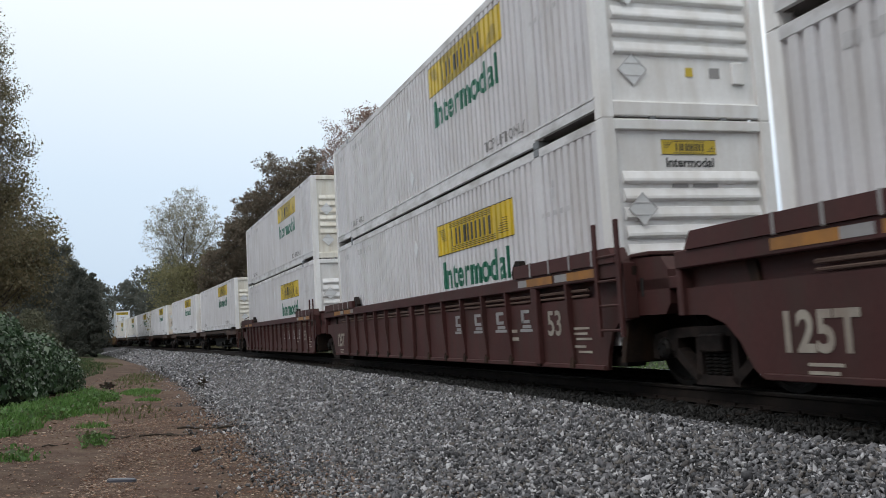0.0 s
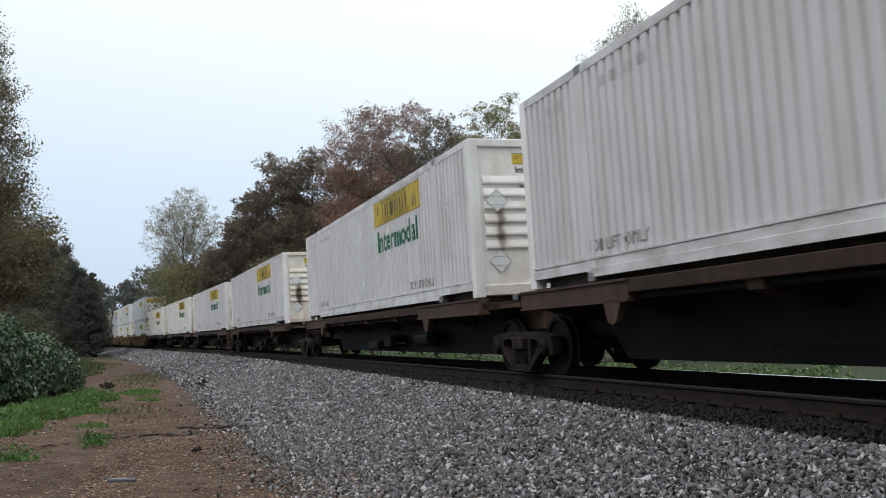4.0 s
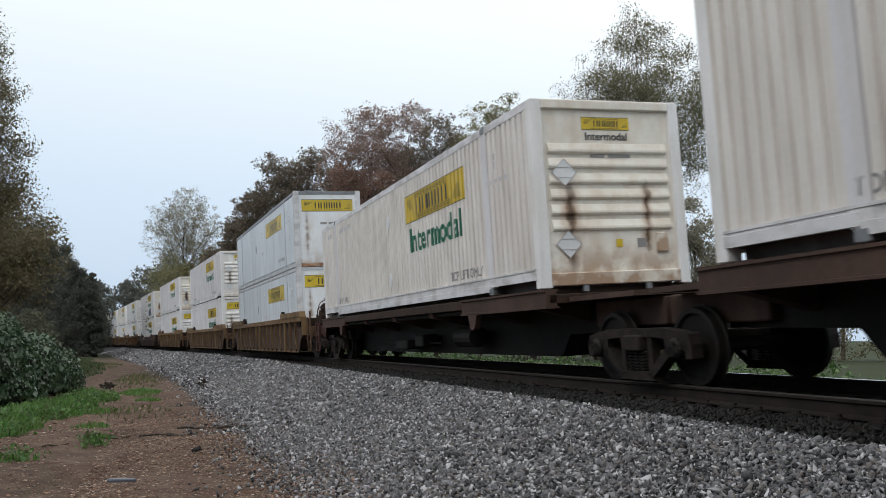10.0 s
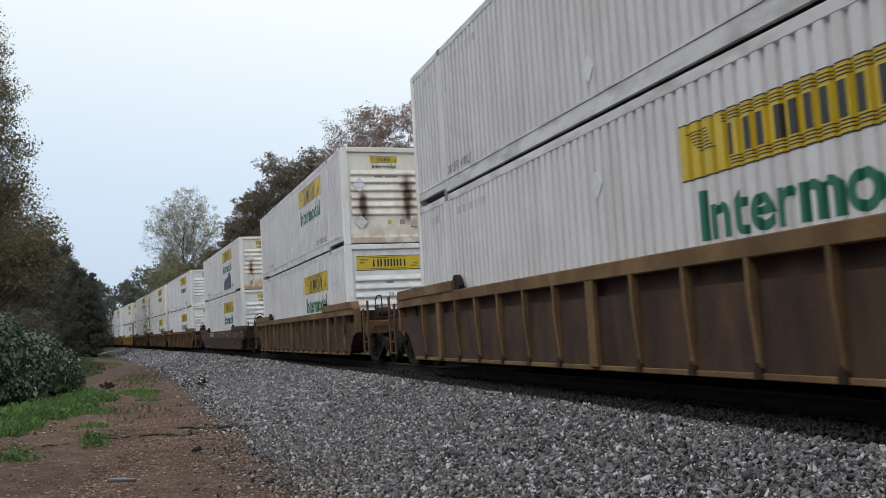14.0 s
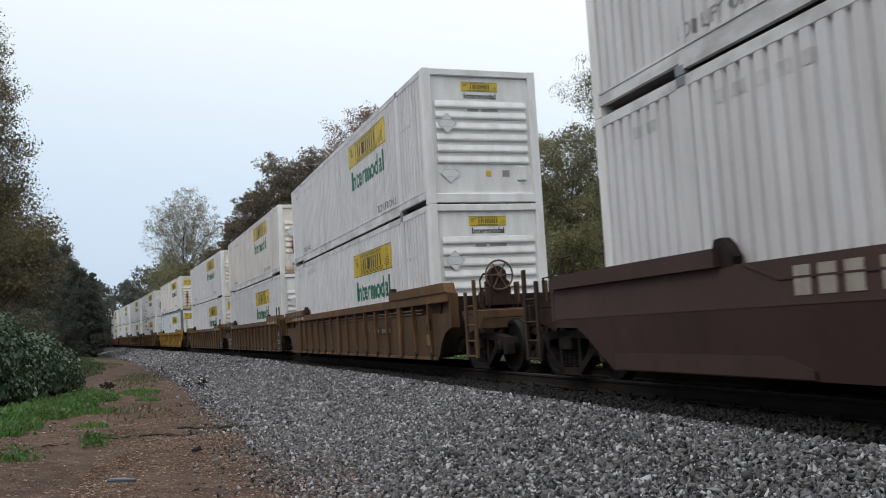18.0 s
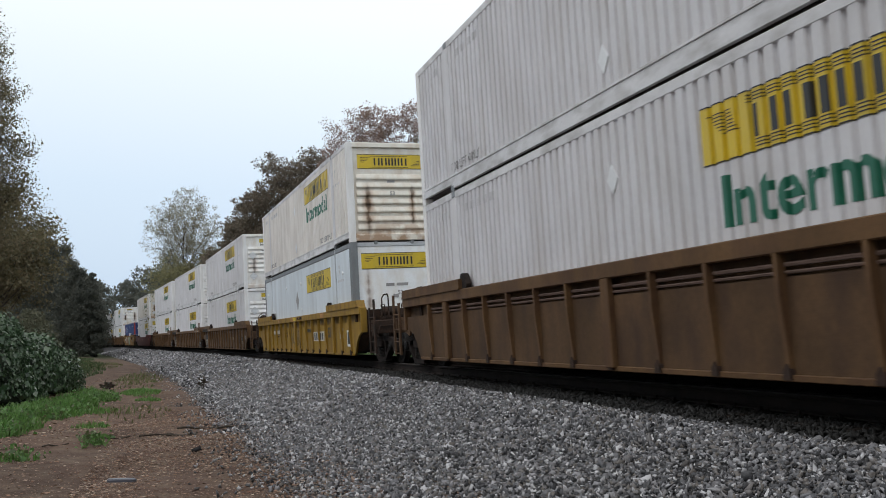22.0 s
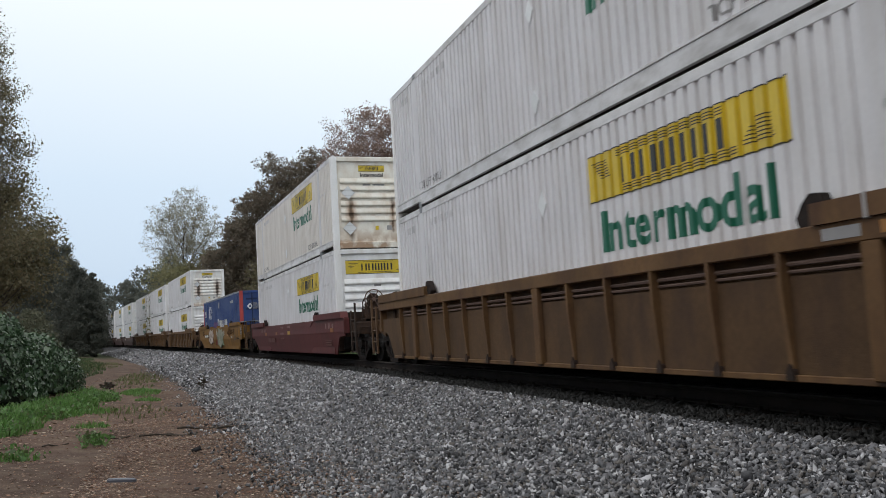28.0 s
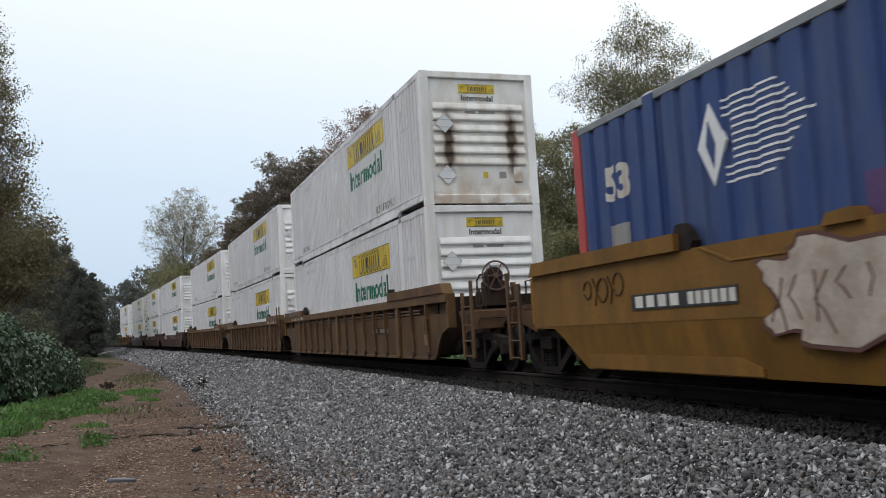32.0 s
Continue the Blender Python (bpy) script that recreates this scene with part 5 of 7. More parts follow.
        side_bars(car, 1.2, 0.62, [(0, 0.9, 0.03, 0), (0, 0.8, 0.03, 0.07), (0, 0.86, 0.03, 0.14)], dim_red, x=-1.455)
    if marks == "graffiti":
        X, paint_of_end = -1.475, gold
        yellow_spot = surface("fresher_yellow_paint", (0.27, 0.125, 0.014), 0.6, vary=0.2, grime=(0.17, 0.085, 0.02), grime_amount=0.6)
        part("panel", Geo().box(X, -1.44, -CL / 2 + 12.62, -CL / 2 + 14.6, 0.92, 1.10).mesh("panel", black_word), None, car, "black number panel")
        side_bars(car, 14.5, 0.945, [(0.24 * k, 0.16, 0.13, 0) for k in range(4)] + [(1.06 + 0.14 * k, 0.10, 0.13, 0) for k in range(6)], white_word, "number_bar", X - 0.006)
        sprayed(car, 9.9, 12.4, 0.46, 1.49, (0.44, 0.38, 0.33), (0.12, 0.06, 0.05), 5, "pale lilac sprayed graffiti")
        sprayed(car, 5.45, 8.3, 0.30, 1.50, (0.27, 0.27, 0.215), (0.16, 0.20, 0.135), 6, "grey sprayed graffiti with teal edges")
        red_spray = surface("dark_red_spray_paint", (0.16, 0.045, 0.03), 0.6, vary=0.2)
        for pts in ([(9.15, 1.08), (8.62, 1.08)], [(8.95, 1.06), (8.78, 0.48)], [(8.5, 0.9), (8.38, 0.52)]):
            part("graffiti", Geo().prism([(-CL / 2 + pts[0][0], pts[0][1]), (-CL / 2 + pts[1][0], pts[1][1]), (-CL / 2 + pts[1][0] - 0.10, pts[1][1] - 0.05), (-CL / 2 + pts[0][0] - 0.10, pts[0][1] - 0.05)], X, -1.42, "x").mesh("graffiti", red_spray), None, car, "dark red sprayed stroke")
        white_spray = surface("white_spray_paint", (0.5, 0.49, 0.46), 0.6, vary=0.2)
        for k in range(9):
            a = 2 * math.pi * k / 9
            for d, z in ((5.3, 1.14), (8.5, 1.2)):
                part("graffiti", Geo().tube((X + 0.012, -CL / 2 + d, z), (X + 0.012, -CL / 2 + d + 0.24 * math.cos(a), z + 0.22 * math.sin(a)), 0.016, 0.004, 5).mesh("graffiti", white_spray), None, car, "white sprayed star stroke")
        dark_spray = surface("dark_brown_spray_paint", (0.07, 0.035, 0.015), 0.6, vary=0.2)
        for d, z, r in ((3.86, 1.12, 0.10), (3.70, 1.12, 0.10), (3.55, 1.12, 0.10), (3.2, 1.28, 0.17), (3.2, 1.08, 0.17), (2.5, 1.2, 0.12), (2.25, 1.2, 0.1), (1.7, 1.22, 0.1), (14.9, 1.25, 0.12), (15.3, 1.2, 0.13), (15.7, 1.22, 0.1)):
            ring = [(X + 0.010, -CL / 2 + d + r * math.cos(q * 0.42), z + 1.15 * r * math.sin(q * 0.42)) for q in range(15)]
            part("graffiti", Geo().pipe(ring, 0.014, 4).mesh("graffiti", dark_spray), None, car, "dark sprayed loop")
        for d in (2.85, 2.72, 2.05, 1.5, 1.32, 3.35, 15.1, 15.5):
            part("graffiti", Geo().pipe([(X + 0.010, -CL / 2 + d, 1.02), (X + 0.010, -CL / 2 + d - 0.05, 1.2), (X + 0.010, -CL / 2 + d + 0.05, 1.36)], 0.014, 4).mesh("graffiti", dark_spray), None, car, "dark sprayed stroke")
        side_bars(car, 4.1, 0.98, [(0, 0.22, 0.10, 0), (0.26, 0.2, 0.10, 0)], brown_roof, "reflector", X)
        side_bars(car, 2.5, 0.86, [(0, 0.4, 0.08, 0)], faint_word, "panel", X)
        side_word(car, "53", 0.40, 1.02, 0.86, black_word, 0.012, X)
        side_bars(car, -0.06, 0.98, [(0, 0.55, 0.24, 0), (0.08, 0.4, 0.32, 0.03)], yellow_spot, "repaint", -1.468)
        part("bracket", Geo().prism([(-CL / 2 + 0.42, 0.80), (-CL / 2 - 0.40, 0.78), (-CL / 2 - 0.36, 0.84), (-CL / 2 + 0.40, 0.87)], -1.485, -1.44, "x").mesh("bracket", end_steel), None, car, "rusty steel bracket")
        part("walkway", Geo().box(-1.42, 0.6, -CL / 2 - 2.2, -CL / 2 - 0.15, 1.66, 1.70, 0.008).mesh("walkway", grey_rail), None, car, "grey steel walkway grating")
        for d in (-0.35, -1.0, -1.65):
            part("walkway_leg", Geo().box(-1.34, -1.26, -CL / 2 + d - 0.04, -CL / 2 + d + 0.04, 1.44, 1.665).mesh("walkway_leg", end_steel), None, car)
        part("end_box", Geo().box(-1.38, 1.38, -CL / 2 - 1.95, -CL / 2 - 1.30, 0.86, 1.50, 0.03).mesh("end_box", paint_of_end), None, car, "golden end box with a dark plate drawn for a shaded opening")
        # dark plate just proud of the box, coloured as the shade of an opening
        part("opening", Geo().box(-1.386, -1.37, -CL / 2 - 1.86, -CL / 2 - 1.58, 1.05, 1.42).mesh("opening", dark_gap), None, car, "dark plate drawn for a shaded opening")
        side_bars(car, -0.86, 1.34, [(0, 0.42, 0.36, 0.32)], dim_word, "panel", X + 0.006)
        side_bars(car, -0.89, 1.34, [(0, 0.36, 0.20, 0.18), (0, 0.36, 0.08, 0.30)], black_word, "panel", X)
        side_bars(car, -0.94, 1.26, [(0, 0.10, 0.10, 0), (0.17, 0.08, 0.12, 0)], faint_word, "data_bar", X - 0.006)
        clip = shared("chord_clip", lambda: Geo().prism([(-0.22, 1.50), (0.22, 1.50), (0.16, 1.60), (-0.12, 1.62)], -1.50, -1.32, "x").mesh("chord_clip", gold))
        for d in (4.8, 8.0, 11.2):
            part("chord_clip", clip, None, car).location = (0, -CL / 2 + d, 0)


def sprayed(car, d0, d1, z0, z1, fill, line, seed, label):
    """A spray-painted piece: outline, fill and strokes on the car's side."""
    rnd = random.Random(seed)
    mat = surface("spray_fill_%d" % seed, fill, 0.6, vary=0.2, scale=5, grime=(fill[0] * 0.7, fill[1] * 0.62, fill[2] * 0.55), grime_amount=0.7, grime_scale=(3, 3, 3), bump=0)
    edge = surface("spray_edge_%d" % seed, line, 0.6, vary=0.15)
    cy, cz, hy, hz = -CL / 2 + (d0 + d1) / 2, (z0 + z1) / 2, (d1 - d0) / 2, (z1 - z0) / 2
    pts, rim = [], []
    for k in range(44):
        a = 2 * math.pi * k / 44
        q = 0.86 + 0.11 * math.sin(7 * a + seed) + 0.06 * math.sin(15 * a) + 0.04 * rnd.random()
        y, z = hy * math.copysign(abs(math.cos(a)) ** 0.6, math.cos(a)), hz * math.copysign(abs(math.sin(a)) ** 0.6, math.sin(a))
        pts.append((cy + y * (q - 0.045), cz + z * (q - 0.075)))
        rim.append((cy + y * q, cz + z * q))
    part("graffiti", Geo().prism(rim, -1.474, -1.40, "x").mesh("graffiti", edge), None, car, "dark outline of the spray painting")
    part("graffiti", Geo().prism(pts, -1.478, -1.40, "x").mesh("graffiti", mat), None, car, label)
    for k in range(11):
        y = cy + hy * (0.80 - 0.155 * k)
        h = hz * rnd.uniform(0.25, 0.62)
        c = cz + hz * rnd.uniform(-0.2, 0.2)
        bend = rnd.uniform(-0.22, 0.22)
        part("graffiti", Geo().pipe([(-1.474, y, c - h), (-1.474, y + bend * 0.5, c - h * 0.3), (-1.474, y + bend, c + h * 0.1), (-1.474, y + bend * 0.2, c + h)], 0.013, 4).mesh("graffiti", edge), None, car, "sprayed stroke")


def spine_car(paint, near, far, brake, label, tail_n=1.6, tail_f=1.6):
    """A spine unit carrying one box at 1.335 m over the rails."""
    car = tagged(new("spine_car"), label, "rail car", "cars of the train")
    spin = []
    E0 = CL / 2
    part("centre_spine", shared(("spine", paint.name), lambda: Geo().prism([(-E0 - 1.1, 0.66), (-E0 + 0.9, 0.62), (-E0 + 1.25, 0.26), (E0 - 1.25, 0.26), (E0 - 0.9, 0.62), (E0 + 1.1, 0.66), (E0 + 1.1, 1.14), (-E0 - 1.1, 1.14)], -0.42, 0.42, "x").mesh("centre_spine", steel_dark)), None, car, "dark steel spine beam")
    for sx in (-1, 1):
        x0, x1 = sorted((sx * 1.20, sx * 1.37))
        for a, b in ((-E0 - 0.25, -E0 + 3.3), (E0 - 3.0, E0 + 0.25)):
            part("side_sill", shared(("ssill", sx, a, paint.name), lambda: Geo().prism([(x0 - 0.03, 1.035), (x1 + 0.03, 1.035), (x1 + 0.03, 1.065), (x1, 1.07), (x1, 1.28), (x1 + 0.03, 1.285), (x1 + 0.03, 1.318), (x0 - 0.03, 1.318), (x0 - 0.03, 1.285), (x0, 1.28), (x0, 1.07), (x0 - 0.03, 1.065)], a, b, "y").mesh("side_sill", paint)), None, car, "rusty brown side sill")
        part("inner_sill", shared(("isill", sx), lambda: Geo().box(x0, x1, -E0 + 3.3, E0 - 3.0, 1.14, 1.31, 0.01).mesh("inner_sill", end_steel)), None, car, "dark inner sill")
        part("side_pipe", shared(("spipe", sx), lambda: Geo().tube((sx * 1.22, -E0 + 3.2, 1.10), (sx * 1.22, E0 - 2.9, 1.10), 0.05, n=8).mesh("side_pipe", steel_dark)), None, car)
    for y in (-E0 + 0.3, -5.6, -2.8, 0.0, 2.8, 5.6, E0 - 0.3):
        for sx in (-1, 1):
            part("cross_arm", shared(("arm", sx, paint.name), lambda: Geo().prism([(sx * 1.36, 1.22), (sx * 0.3, 1.10), (sx * 0.3, 0.78), (sx * 1.30, 1.04)], -0.12, 0.12, "y").mesh("arm", paint)), None, car).location = (0, y, 0)
    leg = shared(("leg", paint.name), lambda: Geo().prism([(-0.26, 1.06), (0.18, 1.06), (0.10, 0.80), (-0.02, 0.76), (-0.12, 0.80)], -1.40, -1.30, "x").mesh("leg", paint))
    for y in (-E0 + 2.75, E0 - 2.6):
        part("bracket", leg, None, car, "tapered side bracket").location = (0, y, 0)
    part("air_tank", shared("tank", lambda: Geo().lathe([(-0.5, 0.05), (-0.48, 0.2), (0.48, 0.2), (0.5, 0.05)], (-0.75, 0, 0.62), "y", 14).mesh("air_tank", steel_dark)), None, car, "dark air reservoir").location = (0, -E0 + 4.6, 0)
    part("brake_rig", shared("brig", lambda: Geo().box(-0.95, -0.45, -0.5, 0.5, 0.36, 0.58, 0.03).box(-0.9, -0.5, -1.6, -1.0, 0.42, 0.70, 0.03).tube((-0.7, -2.4, 0.5), (-0.7, 2.6, 0.5), 0.025, n=6).mesh("brake_rig", steel_dark)), None, car).location = (0, 0.8, 0)
    for s, kind, tl in ((-1, near, tail_n), (1, far, tail_f)):
        part("end_pad", shared(("pad", s, paint.name), lambda: Geo().box(-1.32, 1.32, *sorted((s * (E0 - 0.9), s * (E0 + 0.25))), 1.10, 1.24, 0.01).box(-1.25, -0.95, *sorted((s * (E0 - 0.5), s * (E0 - 0.1))), 1.23, 1.34).box(0.95, 1.25, *sorted((s * (E0 - 0.5), s * (E0 - 0.1))), 1.23, 1.34).box(-1.15, 1.15, *sorted((s * (E0 - 0.85), s * (E0 - 0.12))), 1.22, 1.345).mesh("end_pad", end_steel)), None, car)
        if kind == "joint":
            ya, yb = sorted((s * (E0 + 0.2), s * (E0 + tl - 0.02)))
            part("neck", Geo().box(-0.55, 0.55, ya, yb, 0.72, 1.10, 0.02).box(-1.0, 1.0, ya, yb - 0.25 if s > 0 else yb, 1.12, 1.19).mesh("neck", paint), None, car, "steel neck over the shared truck")
            if s == -1:
                truck(car, s * (E0 + tl), spin)
        else:
            truck(car, s * (E0 - 0.15), spin)
            coupler_end(car, s, spine_end, E0 + 0.25, E0 + tl, brake and s == -1, True)
    return car, spin

# ---------------------------------------------------------------- ground, ballast and track
CENTRE = Vector((SIDE0 + 1 / CURVE, 0.0, 0.0))
RADIUS = -1 / CURVE


def side_of(x, y):
    """How far beyond the near container plane a place lies."""
    near = np.hypot(x - CENTRE.x, y) - RADIUS
    ex, ey, a = line_at(EASED)
    along = (x - ex) * np.sin(a) + (y - ey) * np.cos(a)
    off = (x - ex) * np.cos(a) - (y - ey) * np.sin(a) - EASY * along * along / 2
    return np.where(along > 0, off, near)


def ground_height(x, y):
    s = side_of(x, y)
    far = np.clip((s - 4.0) / 10.0, 0, 1) * 0.55
    under = np.where((s > -3.9) & (s < 7.0), -0.12, 0.0)
    roll = 0.05 * np.sin(x * 0.9 + 0.4 * y) * np.sin(y * 0.55 + 1.3) + 0.03 * np.sin(2.1 * x - 1.7 * y)
    hill = np.clip((np.hypot(x, y) - 160) / 400, 0, 1) * 6.0
    return far + under + roll * np.clip((-s - 3.8) / 1.0, 0.0, 1.0) + hill


def mixed_ground():
    """Red-brown earth with leaf mould, passing into rough grass farther off."""
    m = surface("earth_and_leaf_mould", (0.088, 0.054, 0.040), 0.95, vary=0.35, scale=2.0, grime=(0.15, 0.11, 0.08), grime_amount=0.8, grime_scale=(1.2, 1.2, 1.2), bump=0.8, bump_scale=30.0)
    n, l = m.node_tree.nodes, m.node_tree.links
    b = n["Principled BSDF"]
    src = b.inputs["Base Color"].links[0].from_socket
    geo = n.new("ShaderNodeNewGeometry")
    sep = n.new("ShaderNodeSeparateXYZ")
    l.new(geo.outputs["Position"], sep.inputs[0])
    nz = n.new("ShaderNodeTexNoise")
    nz.inputs["Scale"].default_value, nz.inputs["Detail"].default_value = 0.35, 6
    l.new(geo.outputs["Position"], nz.inputs["Vector"])
    add = n.new("ShaderNodeMath")
    add.operation = "MULTIPLY_ADD"
    l.new(nz.outputs["Fac"], add.inputs[0])
    add.inputs[1].default_value = 34.0
    l.new(sep.outputs["Y"], add.inputs[2])
    far = n.new("ShaderNodeMapRange")
    far.inputs["From Min"].default_value, far.inputs["From Max"].default_value = 95.0, 125.0
    l.new(add.outputs[0], far.inputs["Value"])
    xr = n.new("ShaderNodeMapRange")
    xr.inputs["From Min"].default_value, xr.inputs["From Max"].default_value = 8.0, 11.0
    l.new(sep.outputs["X"], xr.inputs["Value"])
    mx = n.new("ShaderNodeMath")
    mx.operation = "MAXIMUM"
    l.new(far.outputs[0], mx.inputs[0])
    l.new(xr.outputs[0], mx.inputs[1])
    gr = n.new("ShaderNodeMix")
    gr.data_type = "RGBA"
    gr.inputs["A"].default_value = (0.020, 0.034, 0.012, 1)
    gr.inputs["B"].default_value = (0.042, 0.050, 0.021, 1)
    l.new(nz.outputs["Fac"], gr.inputs["Factor"])
    mix = n.new("ShaderNodeMix")
    mix.data_type = "RGBA"
    l.new(mx.outputs[0], mix.inputs["Factor"])
    l.new(src, mix.inputs["A"])
    l.new(gr.outputs["Result"], mix.inputs["B"])
    l.new(mix.outputs["Result"], b.inputs["Base Color"])
    return m


def build_ground():
    u = np.linspace(-1, 1, 241)
    xs = 1.0 + 26 * u + 2200 * np.sign(u) * np.abs(u) ** 7
    ys = 14.0 + 34 * u + 2200 * np.sign(u) * np.abs(u) ** 7
    X, Y = np.meshgrid(xs, ys)
    V = np.stack([X, Y, ground_height(X, Y)], -1).reshape(-1, 3)
    k = len(xs)
    i, j = np.meshgrid(np.arange(k - 1), np.arange(k - 1))
    a = (j * k + i).ravel()
    F = np.stack([a, a + 1, a + k + 1, a + k], -1)
    tagged(new("ground", big_mesh("ground", V, F, mixed_ground(), True)), "red-brown earth with leaf litter and rough grass", "ground", kind="structure")


def stone_material():
    m = leafy("broken_grey_stone", [(0.016, 0.016, 0.018), (0.062, 0.062, 0.067), (0.124, 0.125, 0.135), (0.178, 0.177, 0.189), (0.138, 0.122, 0.110), (0.278, 0.275, 0.291), (0.560, 0.555, 0.575)], 0.85, 0)
    n, l = m.node_tree.nodes, m.node_tree.links
    tc = n.new("ShaderNodeTexCoord")
    nz = n.new("ShaderNodeTexNoise")
    nz.inputs["Scale"].default_value, nz.inputs["Detail"].default_value = 90, 4
    l.new(tc.outputs["Object"], nz.inputs["Vector"])
    bp = n.new("ShaderNodeBump")
    bp.inputs["Strength"].default_value, bp.inputs["Distance"].default_value = 0.35, 0.01
    l.new(nz.outputs["Fac"], bp.inputs["Height"])
    l.new(bp.outputs[0], n["Principled BSDF"].inputs["Normal"])
    return m


def bed_material():
    """Ballast too far off to tell its stones apart, toned dark for stone gaps."""
    # the low base colour carries the shade in the gaps between loose stones
    m = surface("ballast_bed", (0.034, 0.033, 0.034), 0.95, vary=0.2, scale=1.0, bump=0.5, bump_scale=25)
    n, l = m.node_tree.nodes, m.node_tree.links
    b = n["Principled BSDF"]
    src = b.inputs["Base Color"].links[0].from_socket
    tc = n.new("ShaderNodeTexCoord")
    vo = n.new("ShaderNodeTexVoronoi")
    vo.inputs["Scale"].default_value = 15
    l.new(tc.outputs["Object"], vo.inputs["Vector"])
    sep = n.new("ShaderNodeSeparateColor")
    l.new(vo.outputs["Color"], sep.inputs[0])
    r = n.new("ShaderNodeMapRange")
    r.inputs["To Min"].default_value, r.inputs["To Max"].default_value = 0.45, 1.7
    l.new(sep.outputs[0], r.inputs["Value"])
    sc = n.new("ShaderNodeVectorMath")
    sc.operation = "SCALE"
    l.new(src, sc.inputs[0])
    l.new(r.outputs[0], sc.inputs["Scale"])
    l.new(sc.outputs[0], b.inputs["Base Color"])
    bp = n.new("ShaderNodeBump")
    bp.inputs["Strength"].default_value, bp.inputs["Distance"].default_value = 0.9, 0.04
    l.new(vo.outputs["Distance"], bp.inputs["Height"])
    l.new(bp.outputs[0], b.inputs["Normal"])
    return m


BED = [(-4.7, -0.18), (-4.0, 0.02), (-3.0, 0.22), (-2.0, 0.48), (-1.2, 0.73), (-0.75, 0.825), (-0.35, 0.838), (-0.05, 0.865), (0.4, 0.885), (1.3, 0.945), (2.4, 0.985), (3.2, 1.01), (3.7, 0.97), (5.2, 0.55), (6.8, 0.12)]


def bed_height(side):
    return np.interp(side, [p[0] for p in BED], [p[1] for p in BED])


def build_ballast():
    build_bed("ballast_bed", np.linspace(-4.7, -0.52, 29), bed_material(), "grey crushed stone bed of the railway")
    # oil stain plus the train's shade, both put into this strip's colour
    build_bed("ballast_bed", np.linspace(-0.52, 4.2, 20), surface("stained_shaded_ballast", (0.010, 0.009, 0.0085), 0.9, vary=0.35, scale=4, bump=0.8, bump_scale=30), "oil-stained ballast under the rails, darkened for the train's shade")
    build_bed("ballast_bed", np.linspace(4.2, 6.8, 12), bed_material(), "grey crushed stone bed of the railway")


def build_bed(name, sides, mat, label):
    ss = np.concatenate([np.arange(-60, 0, 2.0), np.arange(0, 60, 0.35), np.arange(60, 320, 2.0)])
    S, D = np.meshgrid(ss, sides, indexing="ij")
    rng = np.random.default_rng(int(abs(sides[0]) * 10))
    x, y, a = line_at(S)
    X, Y = x + D * np.cos(a), y - D * np.sin(a)
    Z = bed_height(D) - 0.015 + 0.025 * np.sin(S * 1.3 + D * 2.0) * np.sin(S * 0.41 - D) * (D < -0.8) + rng.normal(0, 0.006, S.shape)
    k = len(sides)
    i, j = np.meshgrid(np.arange(k - 1), np.arange(len(ss) - 1))
    q = (j * k + i).ravel()
    F = np.stack([q, q + 1, q + k + 1, q + k], -1)
    tagged(new(name, big_mesh(name, np.stack([X, Y, Z], -1).reshape(-1, 3), F, mat, True)), label, "ballast", kind="structure")


def stones(name, n, s0, s1, d0, d1, size, seed, mat, spread=0.24):
    """Loose broken stones on the bed."""
    rng = np.random.default_rng(seed)
    base = np.array([(x, y, z) for x in (-1, 1) for y in (-1, 1) for z in (-1, 1)]) * 0.72
    tri = np.array([(0, 1, 3), (0, 3, 2), (4, 6, 7), (4, 7, 5), (0, 4, 5), (0, 5, 1), (2, 3, 7), (2, 7, 6), (0, 2, 6), (0, 6, 4), (1, 5, 7), (1, 7, 3)])
    S = s0 + (s1 - s0) * rng.random(n)
    low = -3.92 + rng.normal(0, 0.22, n) if -5 < d0 < -4 else d0
    D = low + (d1 - low) * rng.random(n) ** (0.92 if d0 > -5 else 0.55)
    x, y, a = line_at(S)
    P = np.stack([x + D * np.cos(a), y - D * np.sin(a), np.maximum(bed_height(D), 0.0) + (rng.random(n) * 1.5 - 0.5) * size], -1)
    B = np.repeat(base[None], n, 0)
    B = B * (1 + rng.normal(0, 0.30, (n, 8, 1))) + rng.normal(0, 0.20, (n, 8, 3))
    B *= (size * np.exp(rng.normal(0, spread, (n, 1, 1)))) * np.stack([rng.uniform(0.95, 1.7, n), rng.uniform(0.6, 1.05, n), rng.uniform(0.35, 0.75, n)], -1)[:, None, :]
    q = rng.normal(size=(n, 4)) * np.array([1.0, 0.8, 0.8, 1.0])
    q /= np.linalg.norm(q, axis=1, keepdims=True)
    w, x, y, z = q.T
    R = np.stack([np.stack([1 - 2 * (y * y + z * z), 2 * (x * y - w * z), 2 * (x * z + w * y)], -1), np.stack([2 * (x * y + w * z), 1 - 2 * (x * x + z * z), 2 * (y * z - w * x)], -1), np.stack([2 * (x * z - w * y), 2 * (y * z + w * x), 1 - 2 * (x * x + y * y)], -1)], -2)
    V = np.einsum("nij,nkj->nki", R, B) + P[:, None, :]
    F = tri[None] + 8 * np.arange(n)[:, None, None]
    tagged(new(name, big_mesh(name, V.reshape(-1, 3), F.reshape(-1, 3), mat)), "loose broken grey ballast stones", "stones", kind="stuff")


def sweep(outline, s0, s1, step, name, mat, parent, label=""):
    """A bar of (side, z) outline that follows the track."""
    g = Geo()
    n = int((s1 - s0) / step)
    g.loft([[tuple(track_point(s0 + step * i, *p)) for p in outline] for i in range(n + 1)])
    return part(name, g.mesh(name, mat), None, parent, label)


